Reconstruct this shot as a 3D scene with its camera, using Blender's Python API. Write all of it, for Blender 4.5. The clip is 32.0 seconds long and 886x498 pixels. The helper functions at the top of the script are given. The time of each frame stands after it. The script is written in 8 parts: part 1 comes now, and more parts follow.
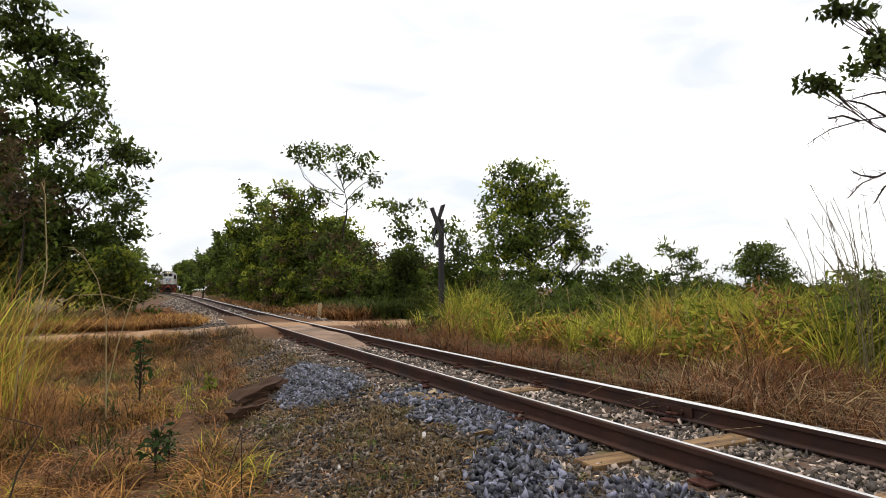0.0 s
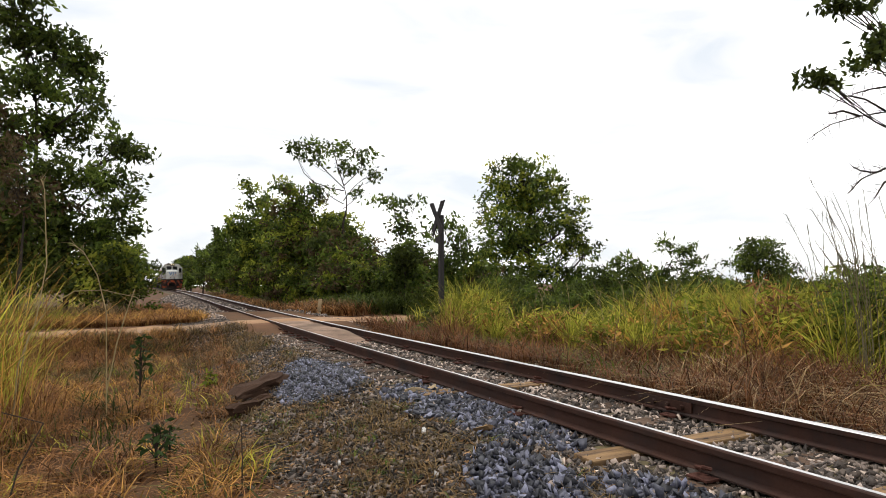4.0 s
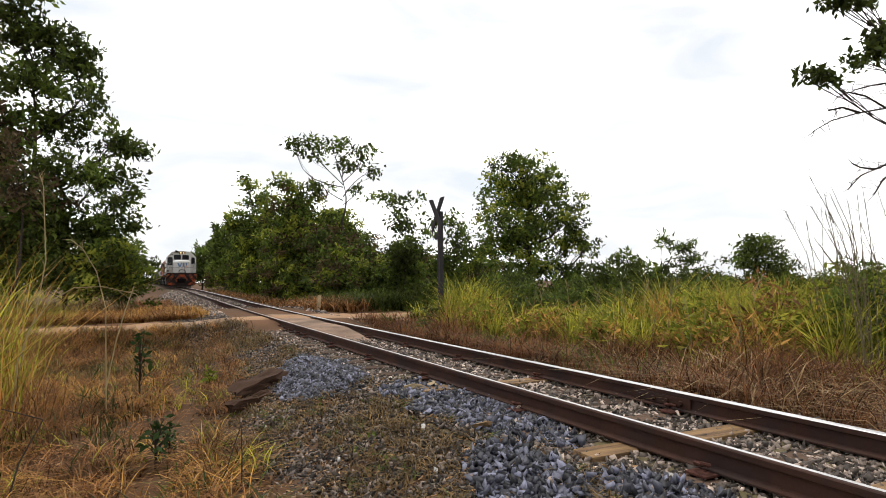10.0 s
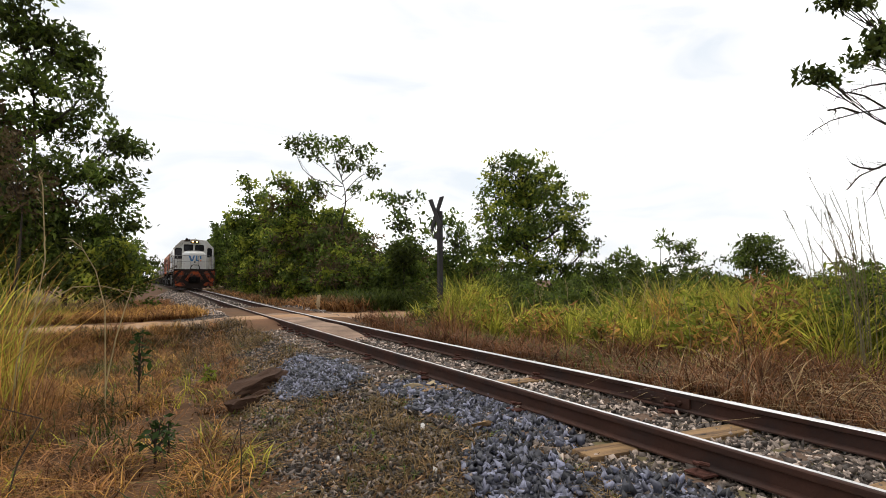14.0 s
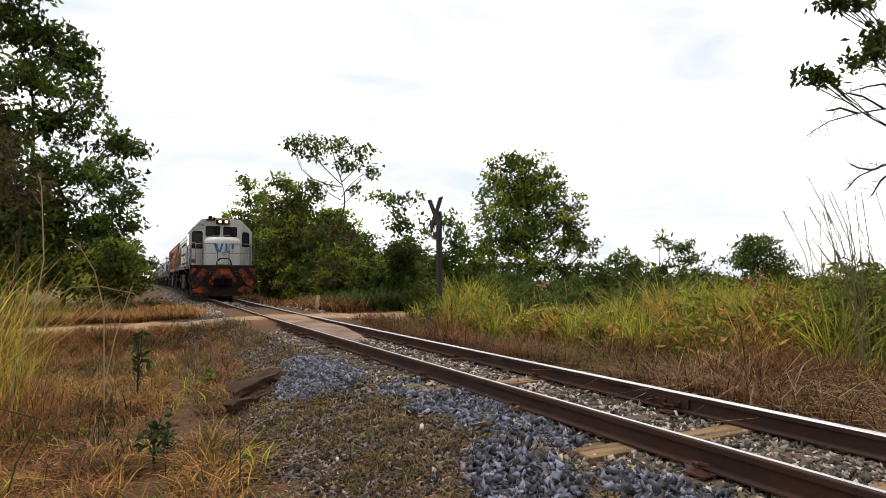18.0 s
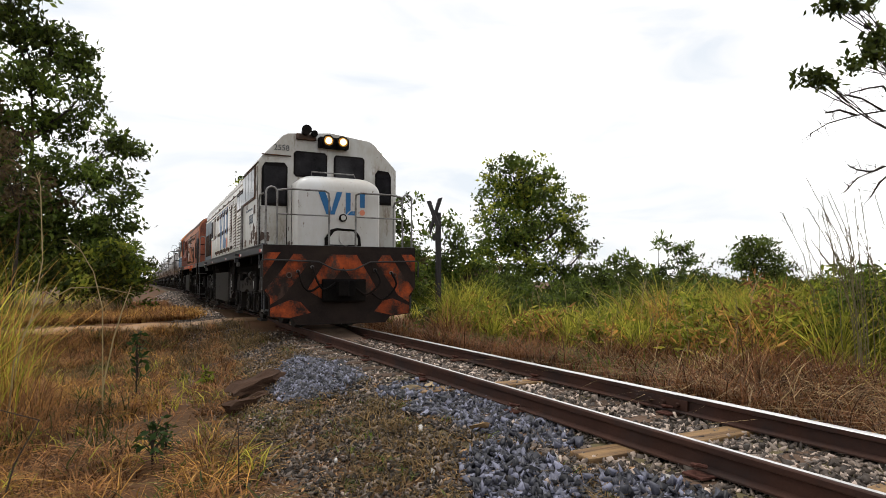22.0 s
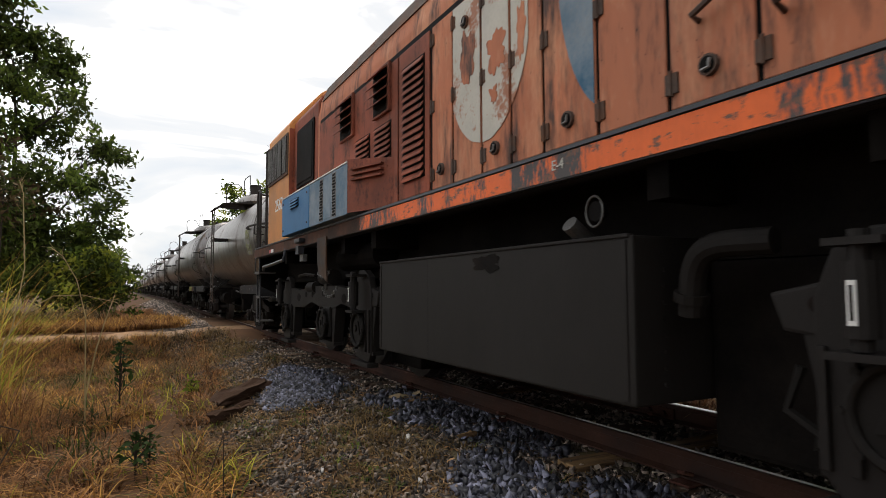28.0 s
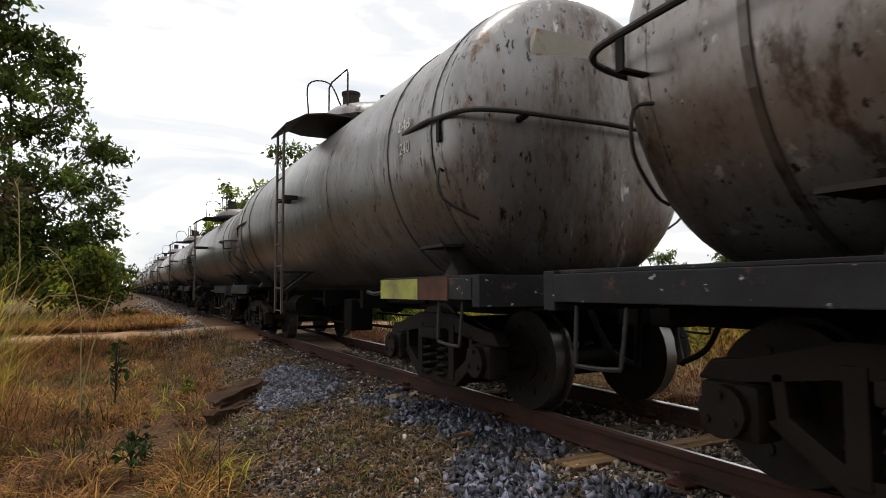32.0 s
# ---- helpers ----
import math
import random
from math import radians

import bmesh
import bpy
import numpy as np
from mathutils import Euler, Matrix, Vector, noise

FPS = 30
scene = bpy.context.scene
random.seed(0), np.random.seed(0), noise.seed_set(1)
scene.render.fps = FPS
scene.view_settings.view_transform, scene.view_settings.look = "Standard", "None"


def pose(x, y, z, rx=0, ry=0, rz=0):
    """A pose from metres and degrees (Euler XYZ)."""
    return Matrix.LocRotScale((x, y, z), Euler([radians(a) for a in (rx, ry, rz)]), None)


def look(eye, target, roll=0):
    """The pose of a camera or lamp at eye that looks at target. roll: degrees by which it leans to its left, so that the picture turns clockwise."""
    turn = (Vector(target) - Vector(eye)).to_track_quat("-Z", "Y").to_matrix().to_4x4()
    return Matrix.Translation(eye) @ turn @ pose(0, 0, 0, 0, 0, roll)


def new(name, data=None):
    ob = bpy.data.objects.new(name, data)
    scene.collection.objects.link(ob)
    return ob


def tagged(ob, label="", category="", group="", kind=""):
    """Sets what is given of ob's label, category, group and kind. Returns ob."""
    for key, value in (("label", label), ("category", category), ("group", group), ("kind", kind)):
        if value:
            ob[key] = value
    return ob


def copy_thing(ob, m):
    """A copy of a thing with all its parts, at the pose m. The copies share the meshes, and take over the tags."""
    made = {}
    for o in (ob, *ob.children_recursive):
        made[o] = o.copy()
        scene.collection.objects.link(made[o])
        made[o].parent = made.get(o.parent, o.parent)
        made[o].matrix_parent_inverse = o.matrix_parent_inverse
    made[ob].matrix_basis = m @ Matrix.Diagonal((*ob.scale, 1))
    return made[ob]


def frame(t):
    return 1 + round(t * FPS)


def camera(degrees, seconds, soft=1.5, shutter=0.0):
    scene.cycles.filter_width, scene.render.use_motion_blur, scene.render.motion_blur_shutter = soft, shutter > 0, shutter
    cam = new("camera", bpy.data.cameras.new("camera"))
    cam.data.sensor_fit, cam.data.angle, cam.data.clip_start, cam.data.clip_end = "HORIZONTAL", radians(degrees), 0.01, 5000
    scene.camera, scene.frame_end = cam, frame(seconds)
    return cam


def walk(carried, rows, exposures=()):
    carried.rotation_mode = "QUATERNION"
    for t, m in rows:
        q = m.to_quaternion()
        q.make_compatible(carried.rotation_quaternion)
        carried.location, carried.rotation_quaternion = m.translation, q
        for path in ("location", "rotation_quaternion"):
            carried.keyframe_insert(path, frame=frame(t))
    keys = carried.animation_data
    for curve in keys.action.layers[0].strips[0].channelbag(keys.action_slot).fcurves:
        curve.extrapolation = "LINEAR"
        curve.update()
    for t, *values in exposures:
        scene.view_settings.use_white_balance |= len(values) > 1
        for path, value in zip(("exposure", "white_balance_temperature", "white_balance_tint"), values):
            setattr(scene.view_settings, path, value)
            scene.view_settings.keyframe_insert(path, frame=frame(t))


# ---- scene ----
LENS = 72.2
CX = 3.39          # the track's centre line
GAUGE = 0.5325     # from the centre line to the middle of a rail head

cam = camera(LENS, 32.0, soft=0.5, shutter=0.08)


def aim(yaw, pitch, roll):
    """The camera's pose on its stand: yaw to the right of the track, pitch upwards."""
    return pose(0, 0, 0.913, 90 + pitch, 0, -yaw) @ pose(0, 0, 0, 0, 0, roll)


PATH = [
    (0, 25.97, 3.73, -0.30), (0.5, 25.97, 3.67, -0.33), (1, 25.97, 3.60, -0.35), (1.5, 25.96, 3.54, -0.36), (2, 25.96, 3.48, -0.37),
    (2.5, 25.96, 3.43, -0.36), (3, 25.98, 3.38, -0.35), (3.5, 25.98, 3.36, -0.34), (5.5, 26.00, 3.14, -0.34), (6.5, 26.01, 3.09, -0.33),
    (8, 26.01, 3.03, -0.34), (9, 26.01, 3.03, -0.33), (10, 26.04, 3.00, -0.34), (11, 26.07, 2.99, -0.36), (12, 26.08, 2.97, -0.31),
    (13, 26.09, 2.96, -0.28), (14, 26.09, 2.96, -0.29), (14.5, 26.09, 2.96, -0.30), (16.5, 26.14, 2.93, -0.36), (17.5, 26.16, 2.97, -0.31),
    (18.5, 26.18, 3.02, -0.27), (19.5, 26.20, 3.04, -0.25), (20.5, 26.24, 3.07, -0.20), (21.5, 26.25, 3.10, -0.19), (22.5, 26.26, 3.10, -0.20),
    (23, 26.30, 3.12, -0.19), (23.5, 26.36, 3.15, -0.09), (24, 26.50, 3.18, -0.12), (24.5, 26.63, 3.24, -0.09), (25, 26.81, 3.28, -0.14),
    (25.5, 26.93, 3.35, -0.11), (27.5, 27.33, 3.79, -0.09), (28, 27.41, 3.87, -0.17), (28.5, 27.36, 4.02, -0.04), (29, 27.36, 4.10, -0.04),
    (29.5, 27.38, 4.09, -0.05), (30, 27.41, 4.09, -0.08), (30.5, 27.47, 4.00, -0.11), (31, 27.54, 3.99, -0.09), (31.5, 27.61, 3.95, -0.08),
    (32, 27.71, 3.89, -0.12),
]
walk(cam, [(t, aim(yaw, pitch, roll)) for t, yaw, pitch, roll in PATH],
     [(0, 0.04), (22, 0.02), (24.5, -0.07), (32, -0.07)])

# ---- sky and sun ----
world = bpy.data.worlds.new("sky")
scene.world = world
world.use_nodes = True
nt = world.node_tree
nt.nodes.clear()
sky = nt.nodes.new("ShaderNodeTexSky")
sky.sky_type, sky.sun_disc = "NISHITA", False
sky.sun_elevation, sky.sun_rotation = radians(73), radians(356)
sky.dust_density = 2.0
blue = nt.nodes.new("ShaderNodeBackground")
blue.inputs["Strength"].default_value = 0.12
nt.links.new(sky.outputs["Color"], blue.inputs["Color"])
coord = nt.nodes.new("ShaderNodeTexCoord")
stretch = nt.nodes.new("ShaderNodeMapping")
stretch.inputs["Scale"].default_value = (1.3, 1.3, 5.0)
stretch.inputs["Location"].default_value = (0.35, 0.1, 0.3)
nt.links.new(coord.outputs["Generated"], stretch.inputs["Vector"])
wisps = nt.nodes.new("ShaderNodeTexNoise")
wisps.inputs["Scale"].default_value, wisps.inputs["Detail"].default_value = 2.3, 5
wisps.inputs["Distortion"].default_value = 0.6
nt.links.new(stretch.outputs["Vector"], wisps.inputs["Vector"])
tone = nt.nodes.new("ShaderNodeValToRGB")
tone.color_ramp.elements[0].position, tone.color_ramp.elements[0].color = 0.33, (0.89, 0.94, 0.995, 1)
tone.color_ramp.elements[1].position, tone.color_ramp.elements[1].color = 0.60, (2.1, 2.08, 2.06, 1)
veil = tone.color_ramp.elements.new(0.45)
veil.color = (1.06, 1.06, 1.06, 1)
nt.links.new(wisps.outputs["Fac"], tone.inputs["Fac"])
cloud = nt.nodes.new("ShaderNodeBackground")
cloud.inputs["Strength"].default_value = 1.0
nt.links.new(tone.outputs["Color"], cloud.inputs["Color"])
both = nt.nodes.new("ShaderNodeMixShader")
both.inputs["Fac"].default_value = 0.9
nt.links.new(blue.outputs[0], both.inputs[1])
nt.links.new(cloud.outputs[0], both.inputs[2])
outw = nt.nodes.new("ShaderNodeOutputWorld")
nt.links.new(both.outputs[0], outw.inputs["Surface"])

sun = new("sun", bpy.data.lights.new("sun", "SUN"))
sun.data.energy, sun.data.angle, sun.data.color = 1.6, radians(15), (1.0, 0.95, 0.88)
sun.matrix_world = look((0, 0, 50), (1, -15, 0))

# ---- materials ----
def surf(name, base, rough=0.7, metal=0.0, var=0.25, scale=3.0, fine=40.0, bump=0.15, stain=None,
         amount=0.4, squash=(1, 1, 1), rand=0.0, island=0.0, spec=None, stain_scale=None, sharp=0.08, more=()):
    """A worn surface: broad and fine mottling, a second colour in patches or streaks, fine relief."""
    m = bpy.data.materials.new(name)
    m.use_nodes = True
    t = m.node_tree
    b = t.nodes["Principled BSDF"]
    b.inputs["Roughness"].default_value, b.inputs["Metallic"].default_value = rough, metal
    b.inputs["Specular IOR Level"].default_value = (0.12 if rough > 0.58 else 0.4) if spec is None else spec
    co = t.nodes.new("ShaderNodeTexCoord")
    mp = t.nodes.new("ShaderNodeMapping")
    mp.inputs["Scale"].default_value = squash
    t.links.new(co.outputs["Object"], mp.inputs["Vector"])

    def noisy(s, detail, pull=None):
        n = t.nodes.new("ShaderNodeTexNoise")
        n.inputs["Scale"].default_value, n.inputs["Detail"].default_value = s, detail
        n.inputs["Roughness"].default_value = 0.65
        way = mp
        if pull:
            way = t.nodes.new("ShaderNodeMapping")
            way.inputs["Scale"].default_value, way.inputs["Location"].default_value = pull, (3.1, 1.7, 5.3)
            t.links.new(co.outputs["Object"], way.inputs["Vector"])
        t.links.new(way.outputs["Vector"], n.inputs["Vector"])
        return n.outputs["Fac"]

    def maths(op, a, v):
        n = t.nodes.new("ShaderNodeMath")
        n.operation = op
        t.links.new(a, n.inputs[0])
        if isinstance(v, float):
            n.inputs[1].default_value = v
        else:
            t.links.new(v, n.inputs[1])
        return n.outputs[0]

    broad, small = noisy(scale, 4), noisy(fine, 3)
    grey = maths("ADD", maths("MULTIPLY", broad, 0.65), maths("MULTIPLY", small, 0.35))
    ramp = t.nodes.new("ShaderNodeValToRGB")
    ramp.color_ramp.elements[0].position, ramp.color_ramp.elements[1].position = 0.3, 0.7
    ramp.color_ramp.elements[0].color = (*[c * (1 - var) for c in base], 1)
    ramp.color_ramp.elements[1].color = (*[min(1, c * (1 + var)) for c in base], 1)
    t.links.new(grey, ramp.inputs["Fac"])
    colour = ramp.outputs["Color"]
    layers = [(stain, amount, stain_scale or scale * 0.6, None, sharp)] if stain else []
    for tint, share, size, pull, edge in [*layers, *more]:
        mask = t.nodes.new("ShaderNodeValToRGB")
        mask.color_ramp.elements[0].position = 0.72 - 0.45 * share - edge
        mask.color_ramp.elements[1].position = 0.72 - 0.45 * share + edge
        s1 = maths("ADD", maths("MULTIPLY", noisy(size, 6, pull), 0.8), maths("MULTIPLY", small, 0.2))
        t.links.new(s1, mask.inputs["Fac"])
        mix = t.nodes.new("ShaderNodeMix")
        mix.data_type = "RGBA"
        for i in mix.inputs:
            if i.name == "B" and i.type == "RGBA":
                i.default_value = (*tint, 1)
            if i.name == "A" and i.type == "RGBA":
                t.links.new(colour, i)
        t.links.new(mask.outputs["Color"], mix.inputs["Factor"])
        colour = [o for o in mix.outputs if o.type == "RGBA"][0]
    if rand or island:
        src = t.nodes.new("ShaderNodeNewGeometry" if island else "ShaderNodeObjectInfo")
        out = src.outputs["Random Per Island" if island else "Random"]
        hsv = t.nodes.new("ShaderNodeHueSaturation")
        amt = island or rand
        if amt > 0.8:
            t.links.new(maths("ADD", maths("MULTIPLY", maths("POWER", out, 3.4), 3.6 * amt), 0.25), hsv.inputs["Value"])
        else:
            t.links.new(maths("ADD", maths("MULTIPLY", out, 2 * amt), 1 - amt), hsv.inputs["Value"])
        t.links.new(colour, hsv.inputs["Color"])
        colour = hsv.outputs["Color"]
    t.links.new(colour, b.inputs["Base Color"])
    if bump:
        bp = t.nodes.new("ShaderNodeBump")
        bp.inputs["Strength"].default_value, bp.inputs["Distance"].default_value = min(1, bump * 2), 0.01
        t.links.new(grey, bp.inputs["Height"])
        t.links.new(bp.outputs["Normal"], b.inputs["Normal"])
    return m


def foliage(name, low, high, glow=0.35, rough=0.6, patch=0.7):
    """Leaves or blades: each has its own tint between two colours, and lets some light through."""
    m = bpy.data.materials.new(name)
    m.use_nodes = True
    t = m.node_tree
    b = t.nodes["Principled BSDF"]
    g = t.nodes.new("ShaderNodeNewGeometry")
    r = t.nodes.new("ShaderNodeValToRGB")
    r.color_ramp.elements[0].color, r.color_ramp.elements[1].color = (*low, 1), (*high, 1)
    t.links.new(g.outputs["Random Per Island"], r.inputs["Fac"])
    co = t.nodes.new("ShaderNodeTexCoord")
    n = t.nodes.new("ShaderNodeTexNoise")
    n.inputs["Scale"].default_value, n.inputs["Detail"].default_value = patch, 4
    t.links.new(co.outputs["Object"], n.inputs["Vector"])
    k = t.nodes.new("ShaderNodeMapRange")
    k.inputs["From Min"].default_value, k.inputs["From Max"].default_value = 0.3, 0.7
    k.inputs["To Min"].default_value, k.inputs["To Max"].default_value = 0.45, 1.65
    t.links.new(n.outputs["Fac"], k.inputs["Value"])
    h = t.nodes.new("ShaderNodeHueSaturation")
    t.links.new(k.outputs["Result"], h.inputs["Value"])
    t.links.new(r.outputs["Color"], h.inputs["Color"])
    t.links.new(h.outputs["Color"], b.inputs["Base Color"])
    b.inputs["Roughness"].default_value = rough
    b.inputs["Specular IOR Level"].default_value = 0.1
    tr = t.nodes.new("ShaderNodeBsdfTranslucent")
    t.links.new(h.outputs["Color"], tr.inputs["Color"])
    mx = t.nodes.new("ShaderNodeMixShader")
    mx.inputs["Fac"].default_value = glow
    out = t.nodes["Material Output"]
    t.links.new(b.outputs[0], mx.inputs[1])
    t.links.new(tr.outputs[0], mx.inputs[2])
    t.links.new(mx.outputs[0], out.inputs["Surface"])
    return m


def glow(name, colour, strength):
    m = bpy.data.materials.new(name)
    m.use_nodes = True
    b = m.node_tree.nodes["Principled BSDF"]
    b.inputs["Base Color"].default_value = (*colour, 1)
    b.inputs["Emission Color"].default_value = (*colour, 1)
    b.inputs["Emission Strength"].default_value = strength
    b.inputs["Roughness"].default_value = 0.2
    return m


M = dict(
    soil=surf("soil", (0.125, 0.058, 0.028), 0.95, var=0.5, scale=0.9, fine=22, bump=0.8, stain=(0.062, 0.042, 0.024), amount=0.5, stain_scale=0.25, sharp=0.15),
    dirt_road=surf("dirt_road", (0.30, 0.175, 0.095), 0.95, var=0.3, scale=0.8, fine=20, bump=0.3, stain=(0.27, 0.175, 0.11), amount=0.5),
    bed=surf("bed", (0.05, 0.039, 0.032), 0.95, var=0.5, scale=2, fine=35, bump=0.6, stain=(0.115, 0.095, 0.05), amount=0.5),
    stone_blue=surf("stone_blue", (0.046, 0.047, 0.064), 0.5, var=0.35, scale=20, fine=120, island=1.2, bump=0.12, spec=0.35),
    stone_grey=surf("stone_grey", (0.16, 0.127, 0.105), 0.5, var=0.35, scale=20, fine=120, island=0.9, bump=0.12, spec=0.15),
    gravel=surf("gravel", (0.088, 0.070, 0.058), 0.6, var=0.35, scale=20, fine=120, island=0.9, bump=0.12, spec=0.15),
    stone_one=surf("stone_one", (0.046, 0.047, 0.064), 0.5, var=0.35, scale=20, fine=120, rand=1.2, bump=0.12, spec=0.35),
    rail_side=surf("rail_side", (0.048, 0.023, 0.0165), 0.8, 0.0, var=0.35, scale=3, fine=60, bump=0.3, stain=(0.03, 0.02, 0.018), amount=0.4),
    rail_top=surf("rail_top", (0.60, 0.585, 0.575), 0.36, 1.0, var=0.1, scale=2, fine=80, bump=0.02, squash=(1, 0.1, 1)),
    old_wood=surf("old_wood", (0.085, 0.055, 0.038), 0.9, var=0.4, scale=6, fine=50, bump=0.5, squash=(0.3, 4, 4), rand=0.3),
    new_wood=surf("new_wood", (0.25, 0.155, 0.075), 0.8, var=0.3, scale=5, fine=40, bump=0.3, squash=(0.3, 4, 4), stain=(0.08, 0.05, 0.032), amount=0.42),
    rust=surf("rust", (0.075, 0.032, 0.024), 0.85, 0.1, var=0.4, scale=12, fine=80, bump=0.4),
    bark=surf("bark", (0.036, 0.029, 0.024), 0.95, var=0.4, scale=4, fine=40, bump=0.5, squash=(1, 1, 0.3)),
    post_wood=surf("post_wood", (0.036, 0.033, 0.034), 0.9, var=0.4, scale=6, fine=50, bump=0.4, squash=(4, 4, 0.4)),
    pale_wood=surf("pale_wood", (0.33, 0.25, 0.15), 0.9, var=0.3, scale=6, fine=50, bump=0.3),
    sand=surf("sand", (0.26, 0.175, 0.125), 0.95, var=0.3, scale=1.5, fine=30, bump=0.5, stain=(0.13, 0.09, 0.065), amount=0.5),
    rotten=surf("rotten", (0.05, 0.028, 0.018), 0.95, var=0.6, scale=7, fine=60, bump=0.8, squash=(0.4, 4, 4)),
    pale_stone=surf("pale_stone", (0.42, 0.40, 0.38), 0.8, var=0.2, scale=10, fine=80),
    straw_stem=surf("straw_stem", (0.30, 0.235, 0.12), 0.8, var=0.3, scale=6, fine=60),
    dark_stem=surf("dark_stem", (0.06, 0.045, 0.035), 0.9, var=0.3, scale=6, fine=60),
    reed_stem=surf("reed_stem", (0.15, 0.125, 0.07), 0.85, var=0.3, scale=6, fine=60),
    litter=foliage("litter", (0.06, 0.033, 0.016), (0.40, 0.24, 0.12), 0.2, patch=2.0),
    leaf_dark=foliage("leaf_dark", (0.020, 0.030, 0.008), (0.082, 0.104, 0.020), 0.32),
    leaf_mid=foliage("leaf_mid", (0.034, 0.058, 0.010), (0.14, 0.185, 0.030), 0.38),
    leaf_bright=foliage("leaf_bright", (0.085, 0.115, 0.013), (0.30, 0.32, 0.042), 0.5),
    leaf_brown=foliage("leaf_brown", (0.05, 0.032, 0.017), (0.12, 0.085, 0.04), 0.3),
    leaf_dull=foliage("leaf_dull", (0.014, 0.028, 0.008), (0.05, 0.085, 0.022), 0.25),
    grass_gold=foliage("grass_gold", (0.10, 0.044, 0.010), (0.58, 0.325, 0.085), 0.4, patch=2.6),
    grass_brown=foliage("grass_brown", (0.042, 0.017, 0.008), (0.36, 0.18, 0.07), 0.35, patch=2.6),
    grass_red=foliage("grass_red", (0.026, 0.011, 0.006), (0.23, 0.105, 0.045), 0.3, patch=2.6),
    grass_green=foliage("grass_green", (0.06, 0.078, 0.009), (0.50, 0.46, 0.065), 0.5, patch=2.2),
    grass_straw=foliage("grass_straw", (0.19, 0.12, 0.055), (0.46, 0.33, 0.17), 0.25, patch=2.6),
    grass_dull=foliage("grass_dull", (0.04, 0.029, 0.013), (0.25, 0.165, 0.075), 0.3, patch=2.6),
)


# ---- mesh helpers ----
def arrays(name, verts, tris, mat, smooth=False):
    """A mesh from arrays of places and triangles."""
    me = bpy.data.meshes.new(name)
    verts, tris = np.asarray(verts, dtype=np.float32), np.asarray(tris, dtype=np.int32)
    me.vertices.add(len(verts))
    me.vertices.foreach_set("co", verts.ravel())
    me.loops.add(tris.size)
    me.loops.foreach_set("vertex_index", tris.ravel())
    me.polygons.add(len(tris))
    me.polygons.foreach_set("loop_start", np.arange(0, tris.size, 3, dtype=np.int32))
    me.polygons.foreach_set("loop_total", np.full(len(tris), 3, dtype=np.int32))
    me.update(calc_edges=True)
    me.materials.append(mat)
    if smooth:
        me.polygons.foreach_set("use_smooth", np.ones(len(tris), dtype=bool))
    return me


def finish(name, bm, mat, smooth=None):
    bmesh.ops.recalc_face_normals(bm, faces=bm.faces)
    me = bpy.data.meshes.new(name)
    bm.to_mesh(me)
    bm.free()
    for one in mat if isinstance(mat, (list, tuple)) else [mat]:
        me.materials.append(one)
    if smooth:
        me.polygons.foreach_set("use_smooth", np.ones(len(me.polygons), dtype=bool))
        me.set_sharp_from_angle(angle=radians(35))
    return me


def part(name, bm, mat, parent, label="", smooth=False):
    ob = new(name, finish(name, bm, mat, smooth))
    ob.parent = parent
    return tagged(ob, label)


def box(bm, x0, x1, y0, y1, z0, z1, bevel=0.0):
    vs = [bm.verts.new((x, y, z)) for x in (x0, x1) for y in (y0, y1) for z in (z0, z1)]
    fs = [bm.faces.new([vs[i] for i in f]) for f in ((0, 1, 3, 2), (4, 6, 7, 5), (0, 4, 5, 1), (2, 3, 7, 6), (0, 2, 6, 4), (1, 5, 7, 3))]
    if bevel:
        es = list({e for f in fs for e in f.edges})
        bmesh.ops.bevel(bm, geom=es, offset=bevel, segments=2, affect="EDGES", profile=0.6)
    return bm


def bx(*a, bevel=0.0):
    return box(bmesh.new(), *a, bevel=bevel)


def rod(bm, p, q, r, n=10, r2=None):
    """A round bar from p to q, closed at both ends."""
    p, q = Vector(p), Vector(q)
    d = (q - p).normalized()
    side = d.orthogonal().normalized()
    up = d.cross(side)
    ring = []
    for c, rad in ((p, r), (q, r if r2 is None else r2)):
        ring.append([bm.verts.new(c + (side * math.cos(a) + up * math.sin(a)) * rad) for a in [2 * math.pi * i / n for i in range(n)]])
    for i in range(n):
        bm.faces.new((ring[0][i], ring[0][(i + 1) % n], ring[1][(i + 1) % n], ring[1][i]))
    bm.faces.new(ring[0][::-1]), bm.faces.new(ring[1])
    return bm


def eased(pts, k=5):
    """The points of a smooth curve through those given."""
    p = [Vector(q) for q in pts]
    p = [p[0] * 2 - p[1]] + p + [p[-1] * 2 - p[-2]]
    out = []
    for a, b, c, d in zip(p, p[1:], p[2:], p[3:]):
        for i in range(k):
            t = i / k
            out.append(0.5 * (2 * b + (c - a) * t + (2 * a - 5 * b + 4 * c - d) * t * t + (3 * b - a - 3 * c + d) * t ** 3))
    return out + [p[-2]]


